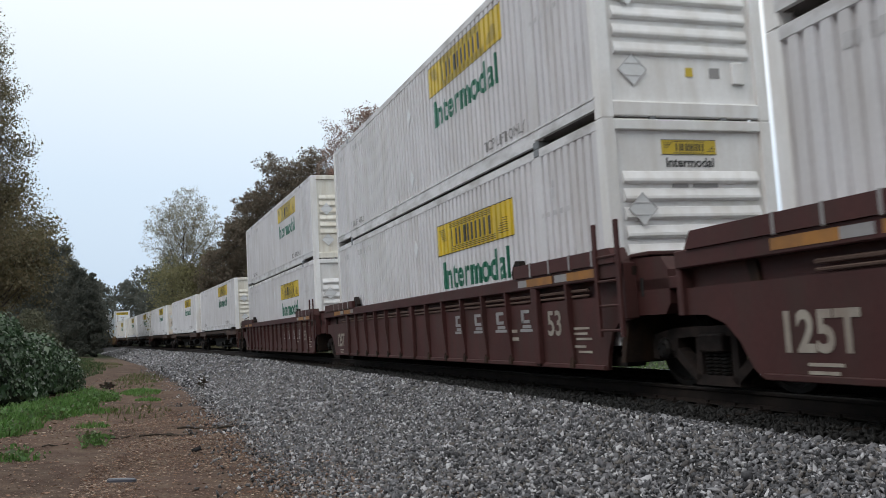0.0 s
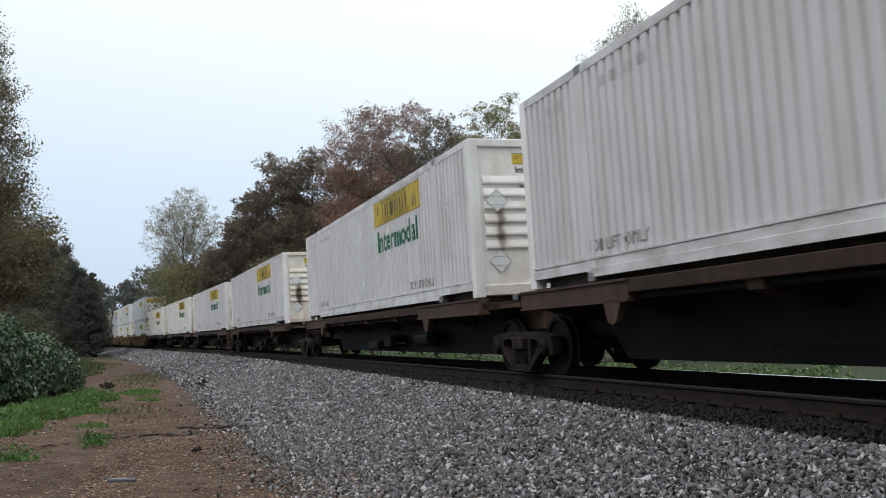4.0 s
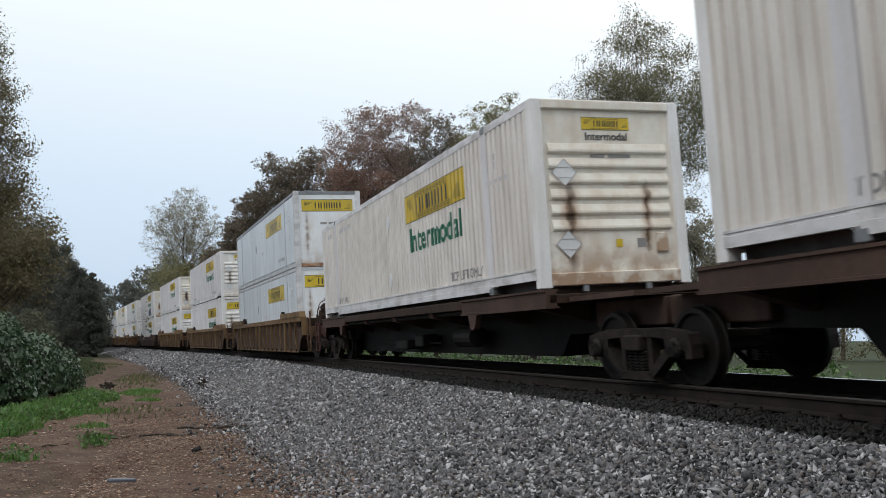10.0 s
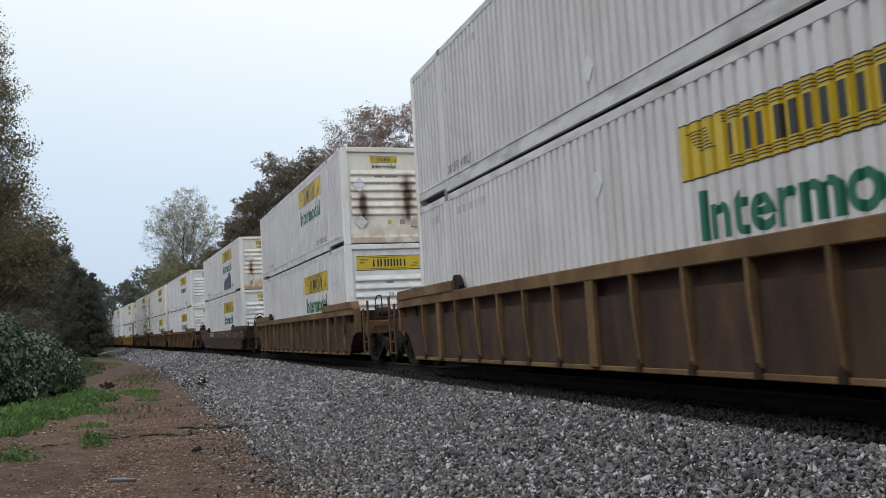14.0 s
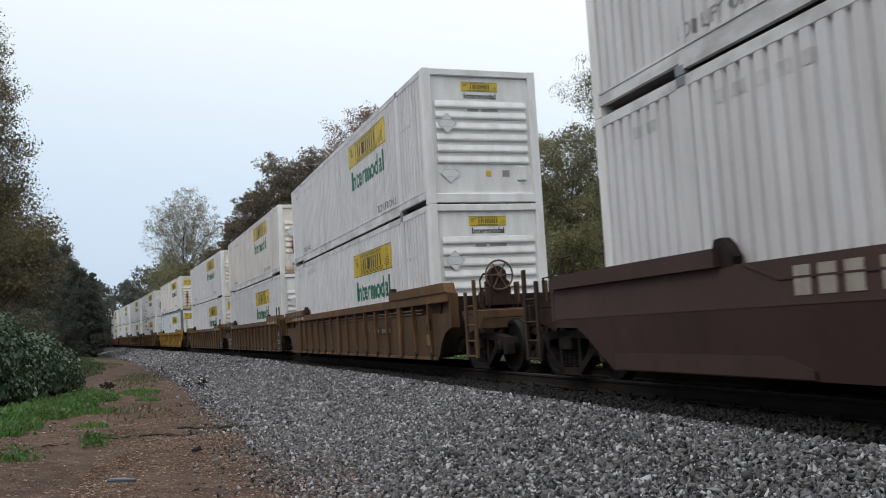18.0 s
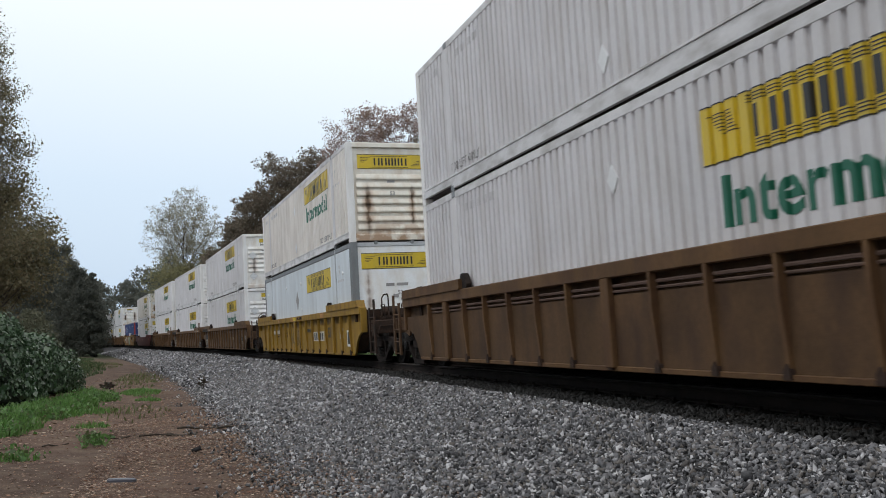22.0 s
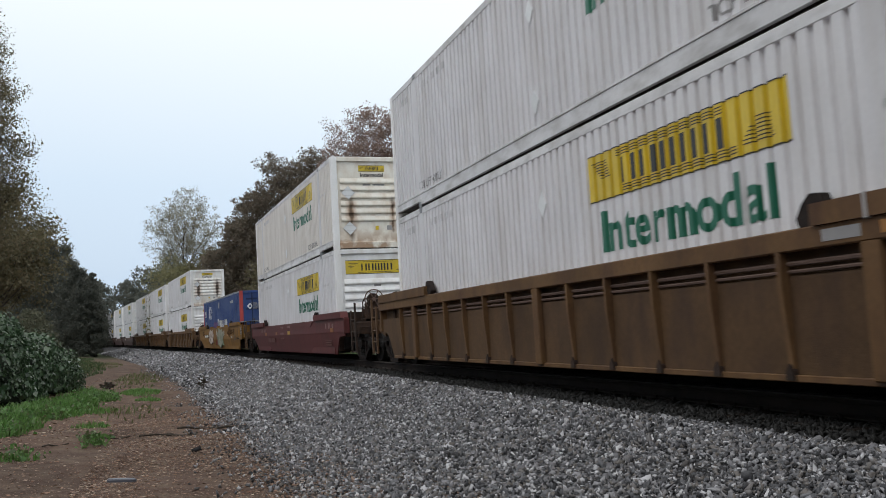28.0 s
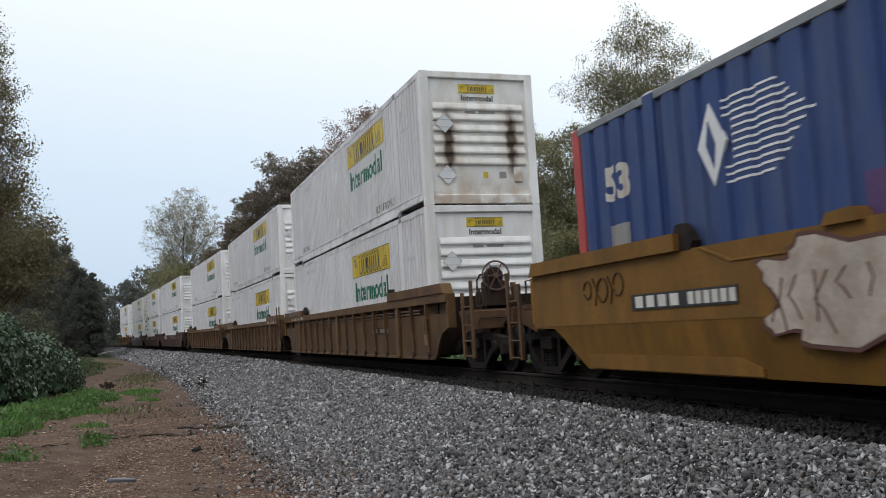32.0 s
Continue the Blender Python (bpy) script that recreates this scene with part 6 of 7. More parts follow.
def build_track():
    tr = tagged(new("railway_track"), "rusty steel rails on dark wooden ties", "track", kind="structure")
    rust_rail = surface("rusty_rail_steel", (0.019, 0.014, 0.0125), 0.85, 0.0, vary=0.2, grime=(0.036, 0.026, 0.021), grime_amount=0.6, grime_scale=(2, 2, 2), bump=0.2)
    bright = surface("polished_rail_head", (0.55, 0.55, 0.56), 0.22, 1.0, vary=0.1, bump=0.02)
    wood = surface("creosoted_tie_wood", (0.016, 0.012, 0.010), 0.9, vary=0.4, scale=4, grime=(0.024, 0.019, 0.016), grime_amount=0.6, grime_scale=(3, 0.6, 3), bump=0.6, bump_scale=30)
    # the near rail's head is darker and rougher than the far one's
    dull = surface("darker_rail_head", (0.06, 0.052, 0.047), 0.6, 0.6, vary=0.2, bump=0.05)
    for c in (0.5425, 2.0475):
        o = [(c - 0.036, -0.008), (c - 0.036, -0.035), (c - 0.010, -0.05), (c - 0.010, -0.145), (c - 0.075, -0.165), (c - 0.075, -0.18), (c + 0.075, -0.18), (c + 0.075, -0.165), (c + 0.010, -0.145), (c + 0.010, -0.05), (c + 0.036, -0.035), (c + 0.036, -0.008)]
        rail = sweep(o, -60, 300, 1.5, "rail", rust_rail, tr, "rusty steel rail")
        sweep([(c - 0.034, -0.008), (c - 0.030, 0.0), (c + 0.030, 0.0), (c + 0.034, -0.008)], -60, 300, 1.5, "rail_head", bright if c > 1 else dull, rail, "polished running surface")
    tie = Geo().box(-1.30, 1.30, -0.115, 0.115, -0.17, 0.0, 0.012).mesh("tie", wood)
    plate = Geo().box(-0.17, 0.17, -0.09, 0.09, 0.0, 0.016).box(-0.12, -0.09, -0.06, -0.03, 0.0, 0.05).box(0.09, 0.12, 0.03, 0.06, 0.0, 0.05).mesh("tie_plate", rust_rail)
    rnd = random.Random(8)
    for i in range(150):
        s = -8 + 0.52 * i
        p = track_point(s, HALF, -0.182 - 0.012 * rnd.random())
        t = part("tie", tie, None, tr)
        t.matrix_basis = pose(p.x, p.y, p.z, 0, BANK, -math.degrees(line_at(s)[2]) + rnd.uniform(-1.2, 1.2)) @ pose(rnd.uniform(-0.05, 0.05), 0, 0)
        if i < 100:
            q = part("tie_plate", plate, None, t)
            q.location = (-0.7525, 0, 0)


build_ground()
build_ballast()
build_track()
STONE = stone_material()
# stained stones, coloured near black to carry the shade under the cars
STAINED_SHADED = leafy("stained_shaded_stone", [(0.0025, 0.0022, 0.002), (0.004, 0.0035, 0.003), (0.006, 0.0055, 0.005), (0.012, 0.011, 0.010)], 0.8, 0)
stones("ballast_stones", 52000, 3.2, 15.0, -4.3, -0.50, 0.0180, 11, STONE)
stones("ballast_stones", 42000, 15.0, 32.0, -4.3, -0.50, 0.0240, 12, STONE)
stones("ballast_stones", 26000, 32.0, 76.0, -4.3, -0.48, 0.045, 13, STONE)
stones("ballast_stones", 9000, 76.0, 140.0, -4.3, -0.75, 0.058, 17, STONE)
stones("stained_stones", 10000, 1.5, 26.0, -0.62, 0.40, 0.020, 15, STAINED_SHADED)
stones("ballast_stones", 11000, 0.6, 3.2, -4.3, -0.50, 0.0180, 16, STONE)
stones("ballast_stones", 3500, -8.0, 0.6, -4.3, -0.8, 0.030, 18, STONE)
stones("scattered_stones", 2600, 6.0, 60.0, -5.1, -3.7, 0.018, 14, STONE)

# ---------------------------------------------------------------- plants
def leaf_cloud(P, size, rng, flat=0.0, single=False):
    """Leaf-shaped pieces (two triangles folded on the midrib) round the points P."""
    n = len(P)
    d = rng.normal(size=(n, 3))
    d[:, 2] -= flat
    d /= np.linalg.norm(d, axis=1, keepdims=True)
    e = rng.normal(size=(n, 3))
    e -= d * np.sum(d * e, 1, keepdims=True)
    e /= np.linalg.norm(e, axis=1, keepdims=True)
    u = np.cross(d, e)
    L = size * np.exp(rng.normal(0, 0.3, (n, 1)))
    W = L * rng.uniform(0.35, 0.6, (n, 1))
    if single:
        V = np.stack([P - d * L * 0.5 - e * W, P - d * L * 0.4 + e * W, P + d * L * 0.6], 1)
        return V.reshape(-1, 3), np.arange(3 * n).reshape(-1, 3)
    V = np.stack([P, P + d * L * 0.5 + e * W + u * W * 0.3, P + d * L, P + d * L * 0.5 - e * W + u * W * 0.3], 1)
    a = 4 * np.arange(n)
    F = np.concatenate([np.stack([a, a + 1, a + 2], -1), np.stack([a, a + 2, a + 3], -1)])
    return V.reshape(-1, 3), F


bark = surface("grey_brown_bark", (0.085, 0.070, 0.058), 0.95, vary=0.3, scale=5, grime=(0.03, 0.025, 0.02), grime_amount=0.6, grime_scale=(4, 4, 0.8), bump=0.8, bump_scale=25)
# oak, dark and under tones are lightened and greyed to carry distance haze
LEAVES = {
    "pale": leafy("pale_thinning_leaves", [(0.20, 0.19, 0.14), (0.30, 0.28, 0.20), (0.25, 0.22, 0.16), (0.36, 0.34, 0.26)]),
    "oak": leafy("dull_brown_green_leaves", [(0.104, 0.090, 0.063), (0.162, 0.132, 0.095), (0.195, 0.145, 0.108), (0.128, 0.115, 0.080)]),
    "russet": leafy("russet_autumn_leaves", [(0.235, 0.120, 0.088), (0.300, 0.170, 0.128), (0.215, 0.135, 0.102), (0.260, 0.190, 0.140)]),
    "mauve": leafy("thinning_brown_red_leaves", [(0.240, 0.160, 0.136), (0.310, 0.205, 0.170), (0.220, 0.165, 0.136), (0.340, 0.255, 0.205)]),
    "yellow": leafy("yellow_green_leaves", [(0.200, 0.195, 0.090), (0.280, 0.260, 0.125), (0.150, 0.150, 0.075), (0.310, 0.280, 0.170)]),
    "green": leafy("olive_green_leaves", [(0.100, 0.110, 0.055), (0.160, 0.165, 0.080), (0.200, 0.165, 0.095), (0.125, 0.125, 0.070)]),
    "dark": leafy("dark_wood_leaves", [(0.088, 0.098, 0.086), (0.116, 0.124, 0.104), (0.134, 0.130, 0.106), (0.096, 0.107, 0.091)], 0.8, 0.4),
    "under": leafy("dark_undergrowth_leaves", [(0.060, 0.068, 0.044), (0.090, 0.096, 0.058), (0.125, 0.115, 0.075), (0.070, 0.080, 0.050)], 0.8, 0.3),
    "olive": leafy("dark_olive_leaves", [(0.090, 0.086, 0.046), (0.150, 0.132, 0.068), (0.200, 0.160, 0.090), (0.115, 0.108, 0.060)]),
    "vine": leafy("dark_vine_leaves", [(0.026, 0.055, 0.026), (0.045, 0.092, 0.040), (0.075, 0.125, 0.060), (0.034, 0.066, 0.032), (0.11, 0.15, 0.095)], 0.3, 0.15),
}


MORE = 7.5


def in_ball(n, rng):
    v = rng.normal(size=(n, 3))
    return v / np.linalg.norm(v, axis=1, keepdims=True) * (rng.random((n, 1)) ** 0.45) * rng.uniform(0.75, 1.15, (n, 1))


def spread_ways(n, rng):
    """Directions spread evenly over a ball, few of them straight down."""
    out = []
    while len(out) < n:
        tries = rng.normal(size=(14, 3))
        tries /= np.linalg.norm(tries, axis=1, keepdims=True)
        tries = tries[tries[:, 2] > -0.85]
        if out and len(tries):
            gap = np.min(np.linalg.norm(tries[:, None] - np.array(out)[None], axis=2), 1)
            out.append(tries[int(np.argmax(gap))])
        elif len(tries):
            out.append(tries[0])
    return np.array(out)


def tree(x, y, h, rad, look_of, n, leaf, seed, low=0.18, lobes=30, label="", thin=1.0, taper=0.22, lobe=0.40):
    """A forked trunk whose limbs reach the lobes of the crown; leaves in small clumps on the outside of each lobe.
    thin: how tight the clumps are; taper: how much the crown narrows upwards."""
    rng = np.random.default_rng(seed)
    root = tagged(new("tree"), label, "tree", "trees along the line")
    gz = float(ground_height(np.array(x), np.array(y)))
    root.location = (x, y, gz)
    g = Geo()
    steps, trunk = 9, []
    for i in range(steps + 1):
        f = i / steps
        trunk.append(Vector((0.018 * h * math.sin(3.1 * f + seed), 0.015 * h * math.sin(4.3 * f + 2 * seed), -0.3 + (h * 0.80 + 0.3) * f)))
    r0 = 0.0095 * h + 0.05
    for i in range(steps):
        f0, f1 = i / steps, (i + 1) / steps
        g.tube(trunk[i], trunk[i + 1], r0 * (1.15 - f0) ** 1.2, r0 * (1.15 - f1) ** 1.2, 8, False)
    mid_z, half_z = h * (low + 1.0) / 2, h * (1.0 - low) / 2
    ways = spread_ways(lobes, rng)
    n = int(n * MORE)
    leaf = leaf / MORE ** 0.5 * 2.15
    spots, sizes = [], []
    for k, v in enumerate(ways):
        d = rng.uniform(0.60, 0.78) if k % 5 else rng.uniform(0.15, 0.45)
        wide = 1.0 - taper * max(v[2] * d * 1.3, 0) - 0.12 * max(-v[2] * d, 0)
        c = Vector((v[0] * d * rad * wide, v[1] * d * rad * wide, mid_z + v[2] * d * half_z * 1.02))
        r = rad * lobe * rng.uniform(0.75, 1.25) * (0.55 + 0.45 * wide)
        f = max(0.08, min(0.90, (c.z - math.hypot(c.x, c.y) * 0.95 - 0.05 * h) / (h * 0.80)))
        i = min(int(f * steps), steps - 1)
        start = trunk[i].lerp(trunk[i + 1], f * steps - i)
        rb = r0 * 0.34 * (1.08 - f) + 0.016
        mid = start.lerp(c, 0.5) + Vector(rng.normal(0, 1, 3)) * 0.05 * rad + Vector((0, 0, -0.04 * rad))
        g.tube(start, mid, rb, rb * 0.62, 5, False)
        g.tube(mid, c, rb * 0.62, rb * 0.28, 5, False)
        m = 20
        u = rng.normal(size=(m, 3)) + np.array([0.35 * v[0], 0.35 * v[1], 0.45])
        u /= np.linalg.norm(u, axis=1, keepdims=True)
        q = np.array(c) + u * (r * rng.uniform(0.25, 1.05, (m, 1))) * np.array([1.05, 1.05, 0.95])
        for j in range(0, m, 3):
            g.tube(c, Vector(q[j]), rb * 0.2 + 0.006, 0.006, 4, False)
        spots.append(q)
        sizes.append(np.full(m, r) * rng.uniform(0.6, 1.3, m))
    part("trunk", g.mesh("trunk", bark), None, root, "grey-brown trunk with bare limbs")
    pts, big = np.concatenate(spots), np.concatenate(sizes)
    at = rng.choice(len(pts), n, p=big ** 2 / (big ** 2).sum())
    P = pts[at] + in_ball(n, rng) * (0.52 * thin * big[at])[:, None] * np.array([1.1, 1.1, 0.85])
    V, F = leaf_cloud(P, leaf, rng, 0.3, True)
    part("crown", big_mesh("crown", V, F, LEAVES[look_of]), None, root)
    return root


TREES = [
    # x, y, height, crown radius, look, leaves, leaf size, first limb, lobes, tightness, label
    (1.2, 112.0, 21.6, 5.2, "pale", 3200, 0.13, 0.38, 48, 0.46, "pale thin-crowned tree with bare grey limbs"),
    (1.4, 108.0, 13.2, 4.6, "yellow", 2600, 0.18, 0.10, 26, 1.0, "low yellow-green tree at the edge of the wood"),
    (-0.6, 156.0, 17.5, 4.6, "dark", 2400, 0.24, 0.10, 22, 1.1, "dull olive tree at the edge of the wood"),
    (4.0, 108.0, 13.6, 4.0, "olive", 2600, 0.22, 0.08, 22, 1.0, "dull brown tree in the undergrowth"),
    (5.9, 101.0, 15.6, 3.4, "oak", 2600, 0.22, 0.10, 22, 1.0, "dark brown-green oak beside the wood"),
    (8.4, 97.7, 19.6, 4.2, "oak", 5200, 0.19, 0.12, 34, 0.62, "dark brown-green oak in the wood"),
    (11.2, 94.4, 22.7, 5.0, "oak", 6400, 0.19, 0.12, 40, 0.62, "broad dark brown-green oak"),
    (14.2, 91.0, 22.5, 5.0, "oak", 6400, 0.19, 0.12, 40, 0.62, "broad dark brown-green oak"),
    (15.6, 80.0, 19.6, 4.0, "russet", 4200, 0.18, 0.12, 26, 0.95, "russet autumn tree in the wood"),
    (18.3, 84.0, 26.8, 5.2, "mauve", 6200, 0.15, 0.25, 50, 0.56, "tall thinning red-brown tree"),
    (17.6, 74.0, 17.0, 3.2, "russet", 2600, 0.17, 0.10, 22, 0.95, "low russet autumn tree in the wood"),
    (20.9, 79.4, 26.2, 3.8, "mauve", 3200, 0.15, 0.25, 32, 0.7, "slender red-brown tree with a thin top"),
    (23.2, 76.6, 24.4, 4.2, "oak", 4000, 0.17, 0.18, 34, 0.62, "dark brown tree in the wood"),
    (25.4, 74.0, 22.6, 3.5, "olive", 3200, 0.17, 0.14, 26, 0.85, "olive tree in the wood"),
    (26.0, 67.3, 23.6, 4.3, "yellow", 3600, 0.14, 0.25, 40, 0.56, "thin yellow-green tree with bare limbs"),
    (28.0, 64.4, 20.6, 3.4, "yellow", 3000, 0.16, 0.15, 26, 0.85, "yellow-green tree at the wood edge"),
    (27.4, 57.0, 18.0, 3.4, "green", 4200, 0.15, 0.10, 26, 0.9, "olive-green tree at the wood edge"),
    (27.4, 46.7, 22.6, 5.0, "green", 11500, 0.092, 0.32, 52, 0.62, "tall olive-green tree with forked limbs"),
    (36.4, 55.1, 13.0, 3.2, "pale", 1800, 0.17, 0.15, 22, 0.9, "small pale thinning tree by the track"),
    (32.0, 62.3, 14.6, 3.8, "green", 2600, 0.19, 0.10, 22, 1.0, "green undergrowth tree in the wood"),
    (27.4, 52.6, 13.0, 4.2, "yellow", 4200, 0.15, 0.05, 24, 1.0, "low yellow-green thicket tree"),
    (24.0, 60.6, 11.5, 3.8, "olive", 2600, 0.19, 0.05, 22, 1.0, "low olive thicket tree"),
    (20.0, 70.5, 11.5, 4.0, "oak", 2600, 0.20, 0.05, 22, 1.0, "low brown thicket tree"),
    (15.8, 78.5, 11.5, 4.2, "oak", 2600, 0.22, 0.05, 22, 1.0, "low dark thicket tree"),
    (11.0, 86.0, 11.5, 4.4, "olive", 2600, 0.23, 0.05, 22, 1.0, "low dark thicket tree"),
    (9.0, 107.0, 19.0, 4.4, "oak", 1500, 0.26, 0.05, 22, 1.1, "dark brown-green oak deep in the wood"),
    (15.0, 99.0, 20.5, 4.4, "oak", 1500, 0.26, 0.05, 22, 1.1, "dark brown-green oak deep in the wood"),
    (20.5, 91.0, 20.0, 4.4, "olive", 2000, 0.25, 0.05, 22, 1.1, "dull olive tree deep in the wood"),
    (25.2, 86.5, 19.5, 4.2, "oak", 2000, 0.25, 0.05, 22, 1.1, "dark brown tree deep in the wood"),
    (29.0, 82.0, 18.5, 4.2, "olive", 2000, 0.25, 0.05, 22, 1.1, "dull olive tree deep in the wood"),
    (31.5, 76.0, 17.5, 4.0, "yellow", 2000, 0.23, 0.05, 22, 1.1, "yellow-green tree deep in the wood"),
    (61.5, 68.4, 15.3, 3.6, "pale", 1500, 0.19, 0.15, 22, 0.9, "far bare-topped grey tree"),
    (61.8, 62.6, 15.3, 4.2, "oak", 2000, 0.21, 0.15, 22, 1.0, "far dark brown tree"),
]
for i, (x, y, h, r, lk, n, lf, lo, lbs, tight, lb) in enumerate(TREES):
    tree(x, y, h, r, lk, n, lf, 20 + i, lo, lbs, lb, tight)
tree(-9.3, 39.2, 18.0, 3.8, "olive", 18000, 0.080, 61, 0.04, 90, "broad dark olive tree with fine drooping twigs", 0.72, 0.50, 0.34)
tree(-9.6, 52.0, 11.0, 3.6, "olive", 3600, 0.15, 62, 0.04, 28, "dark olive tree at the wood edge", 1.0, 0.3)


def woods(name, spots, look_of, per, leaf, seed, label):
    """A far wood: many crowns in one mesh, each a ragged cone or dome of leaf clumps."""
    rng = np.random.default_rng(seed)
    allp = []
    for x, y, h, r in spots:
        gz = float(ground_height(np.array(x), np.array(y)))
        m = 90
        z = 0.03 + 0.95 * rng.random(m) ** 0.9
        prof = np.sin(np.pi * np.clip(0.24 + 0.74 * z, 0, 1)) ** 0.8
        a, q = rng.uniform(0, 2 * np.pi, m), rng.random(m) ** 0.5
        c = np.stack([x + r * prof * q * np.cos(a), y + r * prof * q * np.sin(a), gz + h * z], -1)
        big = rng.uniform(0.6, 1.3, m) * r * 0.27
        at = rng.integers(0, m, per)
        p = c[at] + in_ball(per, rng) * big[at][:, None] * np.array([1.0, 1.0, 0.9])
        p[:, 2] = np.maximum(p[:, 2], gz)
        allp.append(p)
    V, F = leaf_cloud(np.concatenate(allp), leaf, rng, 0.2, True)
    tagged(new(name, big_mesh(name, V, F, LEAVES[look_of])), label, "woods", kind="stuff")


rw = random.Random(4)
side_wood = []
for row, (yy, dh) in enumerate(((104, 0.0), (113, -0.4), (122, -0.6))):
    for lean_x, hh, rr in ((-0.0735, 7.4, 0.8), (-0.078, 8.8, 1.0), (-0.085, 10.2, 1.3), (-0.094, 11.6, 1.7), (-0.103, 12.9, 2.2), (-0.113, 13.8, 2.4), (-0.126, 14.9, 2.6), (-0.139, 15.6, 2.8), (-0.155, 15.8, 2.8), (-0.172, 15.2, 2.8)):
        y = yy + rw.uniform(-3, 3)
        side_wood.append((lean_x * y + rw.uniform(-0.4, 0.2), y, 0.93 * (hh + dh) * y / 110 + rw.uniform(-0.6, 0.6), rr))
woods("far_woods", side_wood, "dark", 7400, 0.145, 5, "dark green wood beside the line")
woods("far_woods", [(-34 + 4.0 * i + rw.uniform(-1.5, 1.5), 195 + rw.uniform(-8, 12), 14.5 + rw.uniform(-1.5, 2.5), 5.0) for i in range(11)], "dark", 3600, 0.36, 6, "distant dark wood across the line")
woods("far_woods", [(-30 + 2.6 * i + rw.uniform(-0.8, 0.8), 176 + rw.uniform(-6, 8), 12.6 + rw.uniform(-1.2, 1.4), 3.2) for i in range(14)], "dark", 2600, 0.27, 19, "distant dull green wood down the line")
edge = []
for i in range(30):
    p = level_point(70 + 4.2 * i, 13.5 + rw.uniform(-2, 3), 0)
    edge.append((p.x, p.y, 8.0 + rw.uniform(-2, 2.5), 3.2))
woods("thicket", edge, "olive", 2400, 0.20, 7, "dull olive undergrowth along the wood edge")
woods("thicket", [(22 + 2.8 * i + rw.uniform(-0.8, 0.8), 72 - 1.0 * i + rw.uniform(-2, 2), 6.0 + rw.uniform(-1.5, 1.0), 2.6) for i in range(18)], "olive", 2400, 0.14, 8, "dull olive undergrowth behind the track")


low_wood = []
for i in range(26):
    p = level_point(52 + 3.1 * i, -11.4 - 0.05 * i + rw.uniform(-2.0, 0.8), 0)
    low_wood.append((p.x, p.y, 2.6 + 0.03 * i + rw.uniform(-0.8, 1.2), 1.7))
woods("thicket", low_wood, "under", 1700, 0.12, 18, "dark green undergrowth at the foot of the wood")


# unseen ring of wood behind the eye, added to block low sky light
back = []
for i in range(26):
    a = radians(150 + 7.4 * i)
    back.append((2 + 19 * math.cos(a) + rw.uniform(-1.5, 1.5), -2 + 17 * math.sin(a) + rw.uniform(-1.5, 1.5), 11 + rw.uniform(-2, 3), 3.0))
woods("far_woods", back, "dark", 1500, 0.40, 16, "unseen wood added behind the eye to block low sky light")


def hanging_leaves(P, N, size, rng):
    """Leaves that hang over a mound, their upper sides outwards."""
    n = len(P)
    out = N + rng.normal(0, 0.62, (n, 3)) + np.array([0, 0, 0.25])
    out /= np.linalg.norm(out, axis=1, keepdims=True)
    d = np.array([0, 0, -1.0]) + rng.normal(0, 0.55, (n, 3))
    d -= out * np.sum(d * out, 1, keepdims=True)
    d /= np.linalg.norm(d, axis=1, keepdims=True)
    e = np.cross(out, d)
    L = size * np.exp(rng.normal(0, 0.35, (n, 1)))
    W = L * rng.uniform(0.32, 0.5, (n, 1))
    V = np.stack([P - d * L * 0.5, P + e * W + out * W * 0.3, P + d * L * 0.6 - out * L * 0.15, P - e * W + out * W * 0.3], 1)
    a = 4 * np.arange(n)
    return V.reshape(-1, 3), np.concatenate([np.stack([a, a + 1, a + 2], -1), np.stack([a, a + 2, a + 3], -1)])


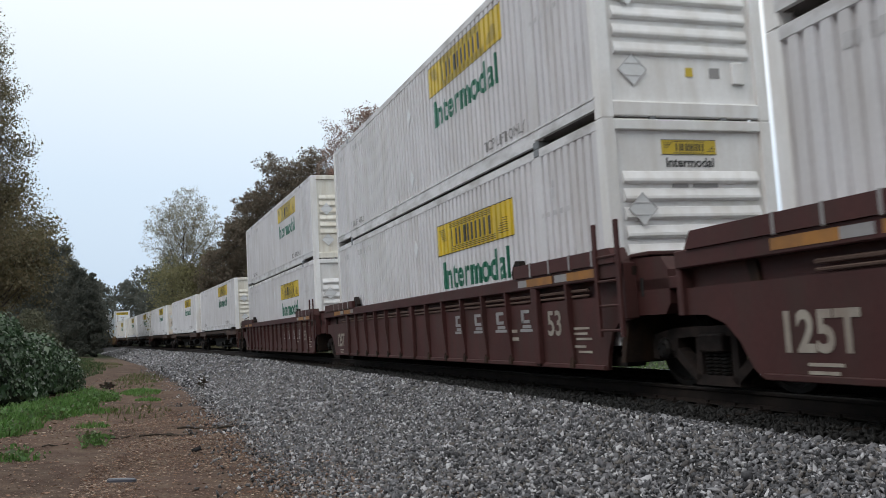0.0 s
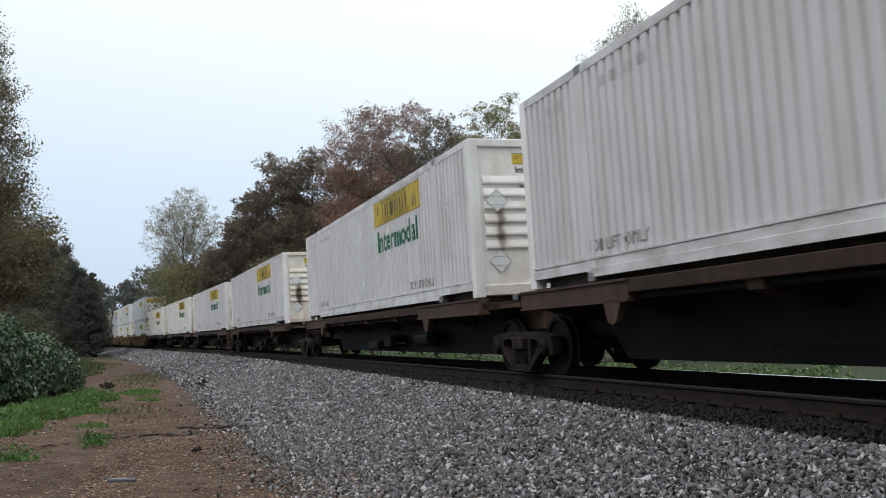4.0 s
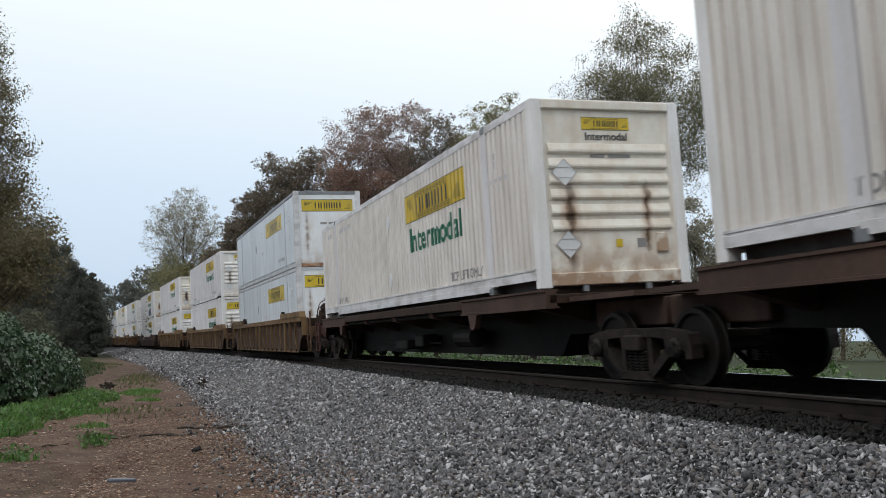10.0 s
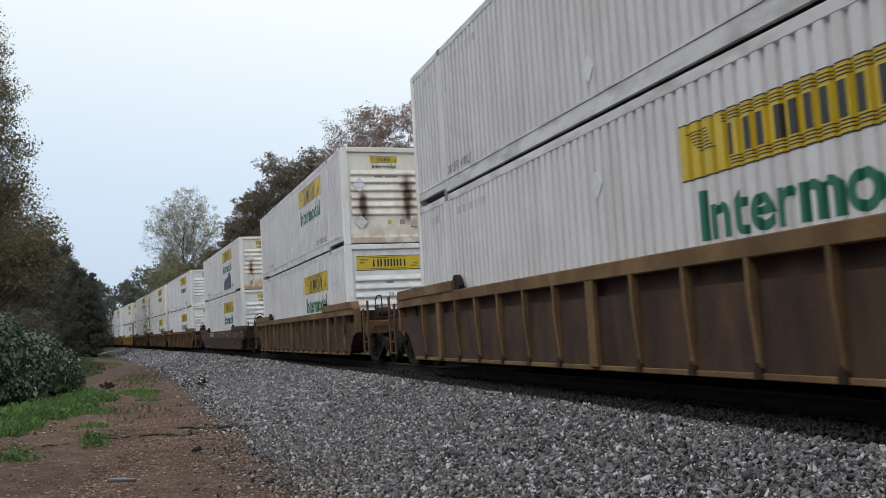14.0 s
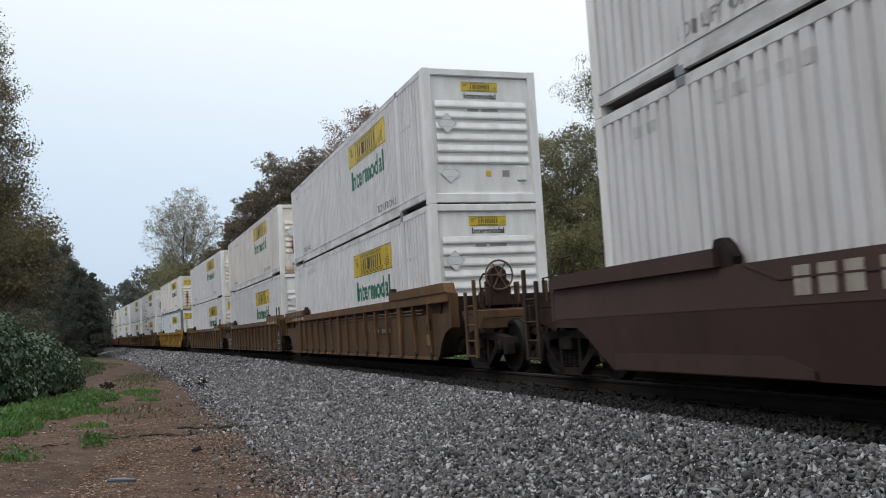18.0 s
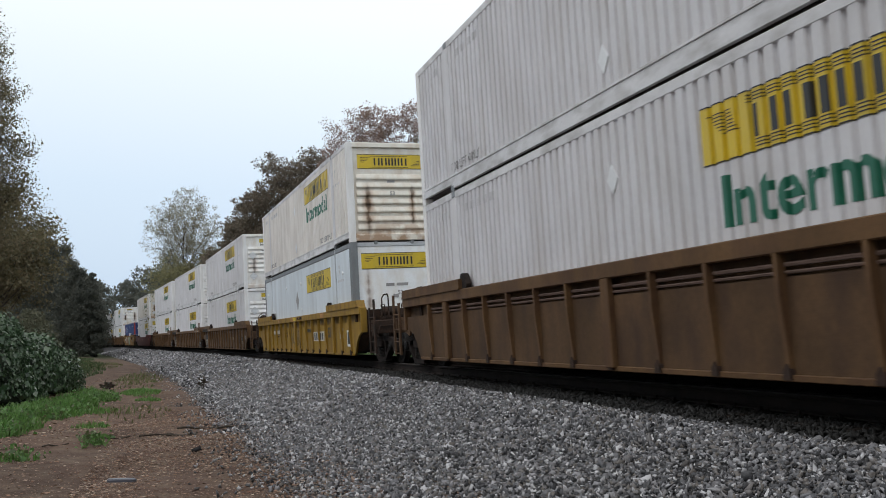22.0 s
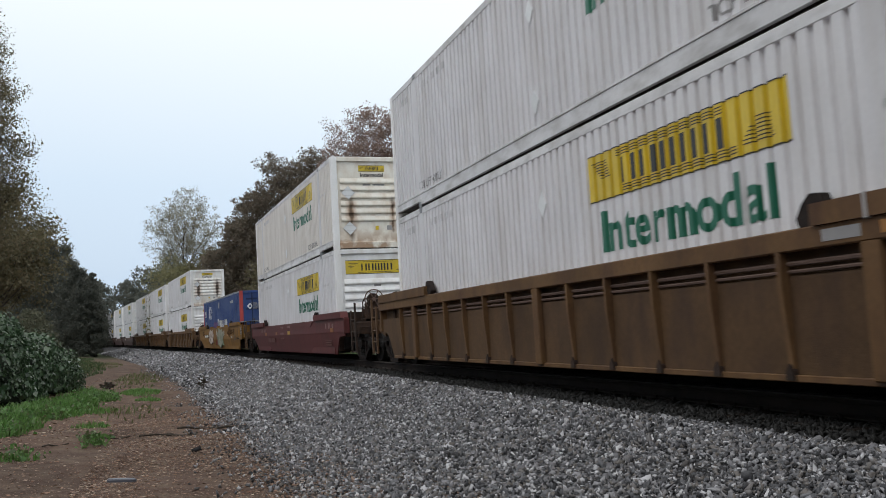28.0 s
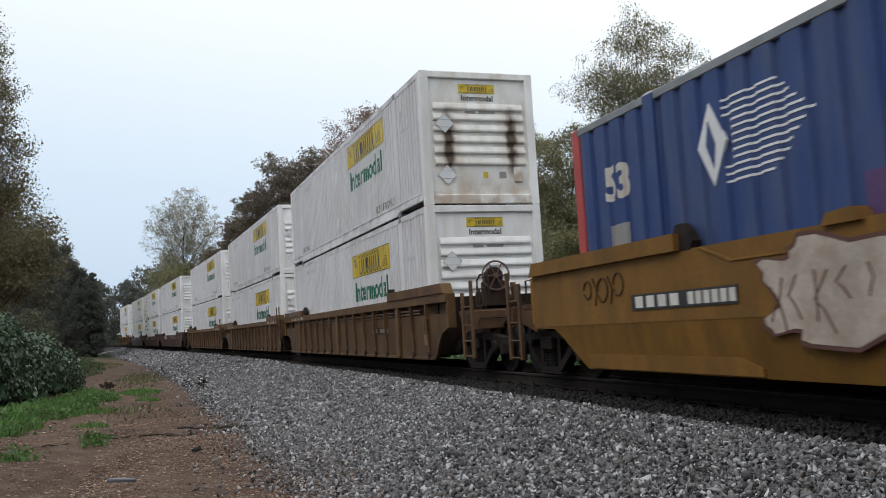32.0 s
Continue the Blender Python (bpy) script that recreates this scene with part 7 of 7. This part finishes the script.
def build_bush():
    """A mound of vines over shrubs; a dark hull inside stands in for shade."""
    rng = np.random.default_rng(9)
    blobs = [(-4.9, 22.3, 0.3, 1.9, 2.0), (-4.6, 25.2, 0.3, 1.7, 1.9), (-4.3, 28.6, 0.2, 1.5, 1.6), (-6.9, 23.0, 0.3, 2.2, 2.1), (-7.6, 27.0, 0.4, 2.4, 2.2), (-9.6, 23.5, 0.3, 2.3, 2.2), (-3.75, 23.4, -0.1, 0.9, 1.0), (-3.6, 30.6, -0.1, 1.0, 1.3)]
    P, W = [], []
    for x, y, z, r, h in blobs:
        n = int(5600 * r * r / 3)
        v = rng.normal(size=(n, 3))
        v /= np.linalg.norm(v, axis=1, keepdims=True)
        v[:, 2] = np.abs(v[:, 2])
        lump = 1 + 0.12 * np.sin(5 * v[:, :1] + 3 * x) * np.sin(6 * v[:, 2:] + y) + rng.normal(0, 0.04, (n, 1))
        P.append(np.array([x, y, max(z, 0)]) + v * lump * np.array([r, r, h]))
        W.append(v)
    P, N = np.concatenate(P), np.concatenate(W)
    V, F = hanging_leaves(P, N, 0.088, rng)
    root = tagged(new("vine_covered_bush"), "dense mound of dark green vine leaves", "bush")
    root.location = (0, 0, 0)
    part("leaves", big_mesh("leaves", V, F, LEAVES["vine"]), None, root)
    # smooth dark domes that put the shade between the leaves into a shape
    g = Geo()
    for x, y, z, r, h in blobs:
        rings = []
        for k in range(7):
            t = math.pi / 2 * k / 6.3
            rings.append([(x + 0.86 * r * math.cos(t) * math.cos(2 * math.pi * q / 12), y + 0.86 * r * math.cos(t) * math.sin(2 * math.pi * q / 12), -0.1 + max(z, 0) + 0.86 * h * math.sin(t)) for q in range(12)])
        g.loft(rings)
    part("inner_growth", g.mesh("inner_growth", surface("leaf_gap_shade", (0.012, 0.02, 0.010), 0.95, vary=0.4)), None, root, "plain dark hull standing in for the shade between the leaves")


def blades(name, spots, n, height, mat, seed, label, width=0.012):
    """Grass blades, bent, round the given patches (x, y, rx, ry)."""
    rng = np.random.default_rng(seed)
    area = np.array([s[2] * s[3] for s in spots])
    pick = rng.choice(len(spots), n, p=area / area.sum())
    c = np.array(spots)[pick]
    a, q = rng.uniform(0, 2 * np.pi, n), rng.random(n) ** 0.6
    x, y = c[:, 0] + c[:, 2] * q * np.cos(a), c[:, 1] + c[:, 3] * q * np.sin(a)
    z = np.maximum(ground_height(x, y), bed_height(side_of(x, y)) * (side_of(x, y) > -4.6)) - 0.01
    h = height * rng.uniform(0.4, 1.2, n) * (1.1 - 0.6 * q)
    b, w = rng.uniform(0, 2 * np.pi, n), width * rng.uniform(0.7, 1.4, n)
    bend = h * rng.uniform(0.1, 0.7, n)
    t = rng.uniform(0, 2 * np.pi, n)
    dx, dy = np.cos(b) * w, np.sin(b) * w
    V = np.stack([np.stack([x - dx, y - dy, z], -1), np.stack([x + dx, y + dy, z], -1), np.stack([x + 0.35 * bend * np.cos(t) + dx * 0.7, y + 0.35 * bend * np.sin(t) + dy * 0.7, z + h * 0.6], -1), np.stack([x + 0.35 * bend * np.cos(t) - dx * 0.7, y + 0.35 * bend * np.sin(t) - dy * 0.7, z + h * 0.6], -1), np.stack([x + bend * np.cos(t), y + bend * np.sin(t), z + h], -1)], 1)
    k = 5 * np.arange(n)
    F = np.concatenate([np.stack([k, k + 1, k + 2], -1), np.stack([k, k + 2, k + 3], -1), np.stack([k + 3, k + 2, k + 4], -1)])
    tagged(new(name, big_mesh(name, V.reshape(-1, 3), F, mat)), label, "grass", kind="stuff")


def litter(name, n, box, size, mat, seed, label):
    """Fallen leaves lying on the earth."""
    rng = np.random.default_rng(seed)
    x0, x1, y0, y1 = box
    x, y = rng.uniform(x0, x1, n), y0 + (y1 - y0) * rng.random(n) ** 1.2
    keep = np.sin(x * 2.3 + y) + np.sin(y * 1.1 - x * 1.7) + rng.normal(0, 1.0, n) > -0.9
    x, y = x[keep], y[keep]
    sd = side_of(x, y)
    z = np.maximum(ground_height(x, y), np.where(sd > -4.7, bed_height(sd), -1)) + 0.006 + 0.015 * rng.random(len(x))
    V, F = leaf_cloud(np.stack([x, y, z], -1), size, rng, 0.0)
    V = V.reshape(-1, 4, 3)
    V[:, :, 2] = z[:, None] + (V[:, :, 2] - z[:, None]) * 0.22
    tagged(new(name, big_mesh(name, V.reshape(-1, 3), F, mat)), label, "leaf litter", kind="stuff")


build_bush()
grass_mat = leafy("fresh_green_grass", [(0.065, 0.16, 0.032), (0.105, 0.24, 0.05), (0.155, 0.27, 0.078), (0.09, 0.155, 0.04)], 0.5, 0.3)
dry_mat = leafy("dry_mixed_grass", [(0.10, 0.12, 0.04), (0.16, 0.14, 0.07), (0.08, 0.13, 0.035), (0.20, 0.17, 0.09)], 0.6, 0.2)
rg = random.Random(12)
TUFTS = []
for i in range(58):
    f = rg.random()
    TUFTS.append((-2.85 + 1.05 * f + rg.gauss(0, 0.26), 16.8 + 9.4 * f + rg.gauss(0, 0.75), rg.uniform(0.14, 0.38), rg.uniform(0.2, 0.6)))
blades("grass", TUFTS, 9000, 0.33, grass_mat, 30, "fresh green grass tufts on the bank", 0.011)


def leafy_weeds():
    """Low leafy weeds among the grass."""
    rng = np.random.default_rng(77)
    n = 8000
    c = np.array(TUFTS + [(-1.9, 12.9, 0.28, 0.3), (-1.05, 14.6, 0.2, 0.25), (-2.9, 13.6, 0.3, 0.35)])[rng.integers(0, len(TUFTS) + 3, n)]
    x, y = c[:, 0] + rng.normal(0, 0.6, n) * c[:, 2], c[:, 1] + rng.normal(0, 0.6, n) * c[:, 3]
    z = ground_height(x, y) + 0.02 + 0.20 * rng.random(n) ** 1.4
    V, F = leaf_cloud(np.stack([x, y, z], -1), 0.052, rng, -0.3)
    tagged(new("leafy_weeds", big_mesh("leafy_weeds", V, F, leafy("fresh_weed_leaves", [(0.06, 0.14, 0.036), (0.105, 0.23, 0.058), (0.165, 0.27, 0.09), (0.065, 0.12, 0.04), (0.13, 0.14, 0.065)], 0.5, 0.3))), "low fresh green leafy weeds", "weeds", kind="stuff")


leafy_weeds()


def verge():
    """Leafy weeds along the far side of the track."""
    rng = np.random.default_rng(78)
    n = 42000
    s, d = 1.0 + 62 * rng.random(n) ** 1.3, 6.9 + 3.6 * rng.random(n)
    x, y, a = line_at(s)
    x, y = x + d * np.cos(a), y - d * np.sin(a)
    tall = 0.35 + 0.35 * np.sin(s * 1.7) * np.sin(s * 0.63 + 1) + 0.10 * (d - 6.9)
    z = ground_height(x, y) + np.maximum(tall, 0.1) * rng.random(n)
    V, F = leaf_cloud(np.stack([x, y, z], -1), 0.10, rng, 0.0)
    tagged(new("leafy_weeds", big_mesh("leafy_weeds", V, F, leafy("verge_weed_leaves", [(0.05, 0.10, 0.03), (0.085, 0.16, 0.045), (0.14, 0.21, 0.075), (0.045, 0.075, 0.027)], 0.55, 0.25))), "leafy green weeds behind the track", "weeds", kind="stuff")


verge()
blades("grass", [(-2.6, 18.4, 0.5, 1.2), (-2.2, 20.4, 0.5, 1.5), (-1.5, 21.2, 0.45, 0.7), (-0.5, 25.0, 0.35, 0.9)], 1500, 0.14, grass_mat, 31, "fresh green grass tuft on the bank")
blades("grass", [(-1.9, 12.9, 0.28, 0.3), (-1.05, 14.6, 0.2, 0.25), (-1.3, 17.2, 0.35, 0.5), (-0.8, 28.5, 0.6, 1.8)], 1500, 0.15, grass_mat, 32, "small green weeds in the dirt")
blades("rough_grass", [(-1.2, 40, 1.0, 9), (-0.7, 20.5, 0.8, 2.2), (-7, 62, 4, 16)], 4500, 0.18, dry_mat, 33, "sparse dry grass along the bank", 0.018)
weedy = leafy("dark_weedy_grass", [(0.035, 0.075, 0.02), (0.06, 0.11, 0.03), (0.03, 0.05, 0.018), (0.10, 0.12, 0.05)], 0.6, 0.2)
blades("rough_grass", [(-4.4, 48, 1.2, 9), (-6.0, 62, 1.8, 12), (-8.2, 78, 2.0, 14)], 5000, 0.30, weedy, 37, "dark weeds at the foot of the wood", 0.02)
blades("rough_grass", [(13.8, 16, 2.0, 14), (14.5, 34, 3.0, 14), (13.8, 5, 1.8, 6)], 22000, 0.5, weedy, 34, "rough grass behind the track", 0.02)
brown = leafy("fallen_brown_leaves", [(0.09, 0.046, 0.032), (0.19, 0.105, 0.07), (0.33, 0.23, 0.165), (0.09, 0.052, 0.038), (0.50, 0.40, 0.31), (0.22, 0.10, 0.06), (0.34, 0.20, 0.125), (0.06, 0.035, 0.025)], 0.7, 0.1)
litter("leaf_litter", 16000, (-3.6, 2.0, 6.8, 20.0), 0.030, brown, 41, "fallen brown and tan leaves on the earth")
litter("leaf_litter", 34000, (-0.9, 2.0, 6.8, 21.0), 0.031, brown, 43, "fallen tan leaves on the earth")
litter("leaf_litter", 5000, (1.0, 2.6, 6.8, 17.0), 0.028, brown, 44, "fallen tan leaves among the stones")
litter("leaf_litter", 6000, (-3.0, 1.6, 14.0, 44.0), 0.050, brown, 42, "fallen brown leaves on the earth")


def weed(x, y, h, seed):
    """A dark dry weed with a few ragged leaves."""
    rng = np.random.default_rng(seed)
    root = tagged(new("dry_weed"), "dark dried weed standing in the stones", "weed")
    z = float(max(ground_height(np.array(x), np.array(y)), bed_height(side_of(x, y))))
    root.location = (x, y, z - 0.02)
    g, tips = Geo(), []
    for k in range(6):
        a = rng.uniform(0, 6.28)
        e = Vector((math.cos(a) * h * 0.35, math.sin(a) * h * 0.35, h * rng.uniform(0.5, 1.0)))
        g.pipe([(0, 0, 0), e * 0.5 + Vector((0, 0, 0.05)), e], 0.008, 5)
        tips += [np.array(e), np.array(e) * 0.7, np.array(e) * 0.85]
    part("stem", g.mesh("stem", bark), None, root)
    V, F = leaf_cloud(np.repeat(np.array(tips), 2, 0) + rng.normal(0, 0.03, (len(tips) * 2, 3)), 0.09, rng, 0.2)
    part("leaves", big_mesh("leaves", V, F, leafy("withered_leaves_%d" % seed, [(0.03, 0.025, 0.02), (0.06, 0.04, 0.03), (0.05, 0.05, 0.03)])), None, root)


weed(1.05, 29.0, 0.55, 71)
weed(-2.0, 31.5, 0.35, 72)
weed(-1.85, 31.0, 0.22, 73)


def stick(x, y, length, turn, r, seed):
    rng = np.random.default_rng(seed)
    root = tagged(new("fallen_stick"), "weathered grey-brown broken branch on the ground", "stick")
    sd = float(side_of(x, y))
    root.location = (x, y, max(float(ground_height(np.array(x), np.array(y))), float(bed_height(sd)) if sd > -4.7 else -1) + r)
    g = Geo()
    g.pipe([(length * (f - 0.5), 0.06 * length * math.sin(4 * f + seed), 0.02 * math.sin(7 * f)) for f in (0, 0.25, 0.5, 0.75, 1.0)], r, 6)
    part("branch", g.mesh("branch", bark), None, root)
    root.rotation_euler = (0, 0.03, turn)


for x, y, ln, tn, r, sd in ((0.55, 17.1, 0.75, 0.35, 0.022, 1), (0.06, 15.9, 1.15, 0.66, 0.016, 2), (1.15, 16.7, 1.0, 1.0, 0.02, 9), (-0.9, 15.3, 0.7, 0.3, 0.014, 3), (0.2, 15.9, 0.5, -0.4, 0.012, 4), (-1.6, 14.5, 0.5, 0.8, 0.012, 5), (0.9, 21.5, 0.6, 0.9, 0.014, 6)):
    stick(x, y, ln, tn, r, sd)


def slab():
    """A flat dull grey scrap lying in the leaves."""
    root = tagged(new("plastic_scrap"), "flat dull grey-blue plastic scrap lying in the leaves", "scrap")
    g = Geo()
    o = [(-0.15, -0.03), (-0.13, -0.055), (0.10, -0.05), (0.15, -0.02), (0.145, 0.035), (0.08, 0.055), (-0.10, 0.05), (-0.15, 0.02)]
    i = [(p * 0.9, q * 0.8) for p, q in o]
    g.loft([[(*p, 0.0) for p in o], [(*p, 0.022) for p in o], [(*p, 0.034) for p in i]])
    part("scrap", g.mesh("scrap", surface("dull_grey_plastic", (0.085, 0.09, 0.115), 0.45, vary=0.15)), None, root)
    root.location = (-0.44, 10.18, 0.055)
    root.rotation_euler = (0, 0.03, 0.12)


slab()

# ---------------------------------------------------------------- the train
maroon = surface("oxide_red_car_paint", (0.068, 0.026, 0.0245), 0.6, vary=0.15, grime=(0.055, 0.035, 0.03), grime_amount=0.6, bump=0.08)
tan = surface("rusty_tan_car_paint", (0.128, 0.070, 0.031), 0.65, vary=0.22, grime=(0.060, 0.030, 0.020), grime_amount=0.75, grime_scale=(1.2, 1.2, 0.5), bump=0.12)
rusty = surface("tan_rusted_car_paint", (0.185, 0.115, 0.055), 0.7, vary=0.22, grime=(0.075, 0.040, 0.026), grime_amount=0.75, grime_scale=(1.0, 1.0, 0.6), bump=0.15)
rusty_sheet = surface("brown_rusted_sheet", (0.050, 0.031, 0.025), 0.75, vary=0.28, grime=(0.120, 0.070, 0.034), grime_amount=0.6, grime_scale=(1.2, 1.2, 0.5), bump=0.15)
tan_sheet = surface("brown_stained_tan_sheet", (0.092, 0.052, 0.026), 0.72, vary=0.25, grime=(0.045, 0.026, 0.019), grime_amount=0.7, grime_scale=(1.2, 1.2, 0.5), bump=0.14)
brown_end = surface("rusty_brown_end_paint", (0.11, 0.062, 0.033), 0.75, vary=0.25, grime=(0.05, 0.030, 0.022), grime_amount=0.7, grime_scale=(2, 2, 1), bump=0.15)
yellow = surface("yellow_car_paint", (0.285, 0.168, 0.026), 0.55, vary=0.14, grime=(0.12, 0.065, 0.025), grime_amount=0.7, bump=0.05)
gold = surface("dirty_golden_car_paint", (0.205, 0.102, 0.020), 0.6, vary=0.18, grime=(0.10, 0.05, 0.018), grime_amount=0.6, bump=0.08)
dark_red = surface("dark_maroon_car_paint", (0.062, 0.034, 0.030), 0.6, vary=0.15, grime=(0.04, 0.03, 0.028), grime_amount=0.5, bump=0.06)
red = surface("maroon_car_paint", (0.105, 0.028, 0.028), 0.55, vary=0.12, grime=(0.06, 0.025, 0.022), grime_amount=0.5, bump=0.05)
pipe_paint = surface("dusty_pipe_paint", (0.13, 0.085, 0.07), 0.7, vary=0.2)
spine_end = surface("maroon_brown_end_paint", (0.075, 0.032, 0.026), 0.75, vary=0.25, grime=(0.035, 0.024, 0.02), grime_amount=0.7, grime_scale=(2, 2, 1), bump=0.15)
spine_paint = surface("rust_brown_spine_paint", (0.075, 0.045, 0.034), 0.7, vary=0.25, grime=(0.035, 0.025, 0.022), grime_amount=0.7, bump=0.12)

SHEET_PAINT = {rusty.name: rusty_sheet, tan.name: tan_sheet}
END_PAINT = {rusty.name: brown_end, tan.name: brown_end, gold.name: brown_end}
WHITE = "white corrugated container with a yellow field and green lettering"
W_LOW, W_TOP, W_SPINE = 0.496, 3.396, 1.335

# start: metres from the eye's square to the container's near end at the beginning
# car: kind, paint, near end, far end, brake, marks, tail; boxes: (wall, end, mark height) from below
TRAIN = [
    (-9.6, ("ribbed", "maroon", "free", "joint", 0, "red"), [("c", "small", 2.10), ("c", "small", 2.42)]),
    (9.7, ("ribbed", "maroon", "joint", "joint", 0, "red"), [("c", "small", 2.05), ("c", "small", 2.36)]),
    (29.4, ("ribbed", "maroon", "joint", "free", 0, "red"), [("c", "small", 2.10), ("y", "small", 2.36)]),
    (50.3, ("spine", "free", "joint", 1, 1.65, 1.17), [("y", "small", 2.40)]),
    (68.8, ("spine", "joint", "joint", 0, 1.17, 2.55), [("m", "small", 2.40)]),
    (89.8, ("spine", "joint", "free", 0, 2.25, 1.25), [("s", "small", 2.40)]),
    (108.5, ("spine", "free", "joint", 1, 1.25, 1.17), [("s", "small", 2.36)]),
    (127.0, ("spine", "joint", "joint", 0, 1.17, 2.15), [("r", "small", 2.36)]),
    (147.4, ("spine", "joint", "free", 0, 2.05, 1.5), [("r", "small", 2.14)]),
    (168.3, ("ribbed", "rusty", "free", "free", 1, "tan"), ["plate", "plate_hatch"]),
    (191.45, ("ribbed", "rusty", "free", "free", 0, "tan"), [("m", "big", 2.05), ("m", "small", 2.30)]),
    (214.6, ("ribbed", "rusty", "free", "free", 0, "tan"), [("c", "big", 2.05), ("s", "small", 2.30)]),
    (237.75, ("smooth", "dark_red", "free", "free", 1, "maroon"), [("c", "small", 2.14), ("r", "small", 2.30, "patch")]),
    (261.0, ("ribbed", "tan", "free", "joint", 1, "tan"), [("c", "small", 2.14), ("c", "small", 2.30)]),
    (280.2, ("ribbed", "tan", "joint", "joint", 0, "black"), [("c", "small", 2.14), ("r", "small", 2.36)]),
    (299.5, ("ribbed", "tan", "joint", "free", 0, "black"), [("y", "big", 2.14), ("y", "small", 2.36)]),
    (322.4, ("ribbed", "yellow", "free", "free", 0, "yellow"), ["plate", ("r", "big", 2.30)]),
    (345.0, ("ribbed", "tan", "free", "joint", 1, "black"), [("c", "small", 2.14), ("m", "small", 2.32)]),
    (364.1, ("ribbed", "tan", "joint", "joint", 0, "black"), [("c", "small", 2.14), ("c", "small", 2.32)]),
    (382.9, ("ribbed", "tan", "joint", "free", 0, "black"), [("y", "small", 2.14), ("c", "small", 2.34)]),
    (405.8, ("smooth", "red", "free", "free", 1, "stripe"), [("c", "big", 2.10), ("r", "small", 2.32)]),
    (428.2, ("smooth", "gold", "free", "free", 0, "graffiti"), ["blue"]),
    (450.95, ("ribbed", "tan", "free", "joint", 1, "tan"), [("c", "small", 2.14), ("k", "small", 2.32)]),
    (470.0, ("ribbed", "tan", "joint", "joint", 0, "tan"), [("c", "small", 2.14), ("c", "small", 2.32)]),
    (489.2, ("ribbed", "tan", "joint", "free", 0, "tan"), [("c", "small", 2.14), ("c", "small", 2.32)]),
    (511.8, ("smooth", "dark_red", "free", "joint", 1, "maroon"), [("c", "small", 2.14), ("c", "small", 2.32)]),
    (531.0, ("smooth", "dark_red", "joint", "joint", 0, "maroon"), [("c", "small", 2.14), ("c", "small", 2.32)]),
    (550.2, ("smooth", "dark_red", "joint", "free", 0, "maroon"), [("c", "small", 2.14), ("y", "small", 2.32)]),
    (573.4, ("ribbed", "tan", "free", "joint", 1, "tan"), [("c", "small", 2.14), ("c", "small", 2.32)]),
]
PAINTS = {"maroon": maroon, "tan": tan, "rusty": rusty, "yellow": yellow, "gold": gold, "dark_red": dark_red, "red": red}
PAINT_WORDS = {"maroon": "dark oxide red", "tan": "rusty tan", "rusty": "rust brown", "yellow": "bright yellow", "gold": "dirty golden yellow, graffiti-covered", "dark_red": "dark maroon brown", "red": "maroon"}
WALL_WORDS = {"c": "clean white ribbed end", "m": "lightly streaked white end", "k": "soot-streaked white end", "s": "soot-streaked cream end", "r": "rusty cream end", "y": "cream ribbed end"}
RUNNING = []
for k, (start, car, boxes) in enumerate(TRAIN):
    if car[0] == "spine":
        ob, spin = spine_car(spine_paint, car[1], car[2], car[3], "rust-brown spine car under a single white container", car[4], car[5])
        levels = (W_SPINE,)
    else:
        nxt = TRAIN[k + 1][0] - start - CL if k + 1 < len(TRAIN) else 7.0
        words = "%s %s-sided well car under stacked containers" % (PAINT_WORDS[car[1]], car[0])
        ob, spin = well_car(PAINTS[car[1]], car[0], car[2], car[3], bool(car[4]), car[5], words, 3.45 if nxt > 6 else 3.2)
        levels = (W_LOW, W_TOP)
    RUNNING.append((ob, start, 0.0, spin))
    for b, z in zip(boxes, levels):
        if b in ("plate", "plate_hatch"):
            c = plate_container(True, b == "plate_hatch", posts=grey_rail if k == 16 else None, label="smooth bluish-white container with grey rails and a yellow field")
        elif b == "blue":
            c = blue_container()
        else:
            c = container(b[0], b[1], b[2], label="white corrugated container, yellow logo field, %s" % WALL_WORDS[b[0]], patch=len(b) > 3)
        RUNNING.append((c, start, z, ()))


def motions():
    """The train runs along its curve; the wheels turn while they pass the eye."""
    for ob, start, z, spin in RUNNING:
        rows = []
        for i in range(33):
            rows.append((i, track_pose(start + CL / 2 - SPEED * i) @ pose(0, 0, z)))
        walk(ob, rows)
        for w, dy in spin:
            ahead = start + CL / 2 + w.parent.location.y + dy
            t0, t1 = max(0.0, (ahead - 30.0) / SPEED), min(32.0, (ahead - 1.5) / SPEED)
            if t1 - t0 < 0.2:
                continue
            turn, rows = 0.0, []
            f0, f1 = round(t0 * FPS), round(t1 * FPS)
            first = Matrix.Translation(w.location)
            if f0 > 0:
                rows.append((0, first))
            for f in range(f0, f1 + 1):
                rows.append((f / FPS, first @ pose(0, 0, 0, turn, 0, 0)))
                turn += math.degrees(SPEED / WHEEL_R) / FPS
            if f1 < 960:
                rows.append((32, rows[-1][1]))
            walk(w, rows)
motions()
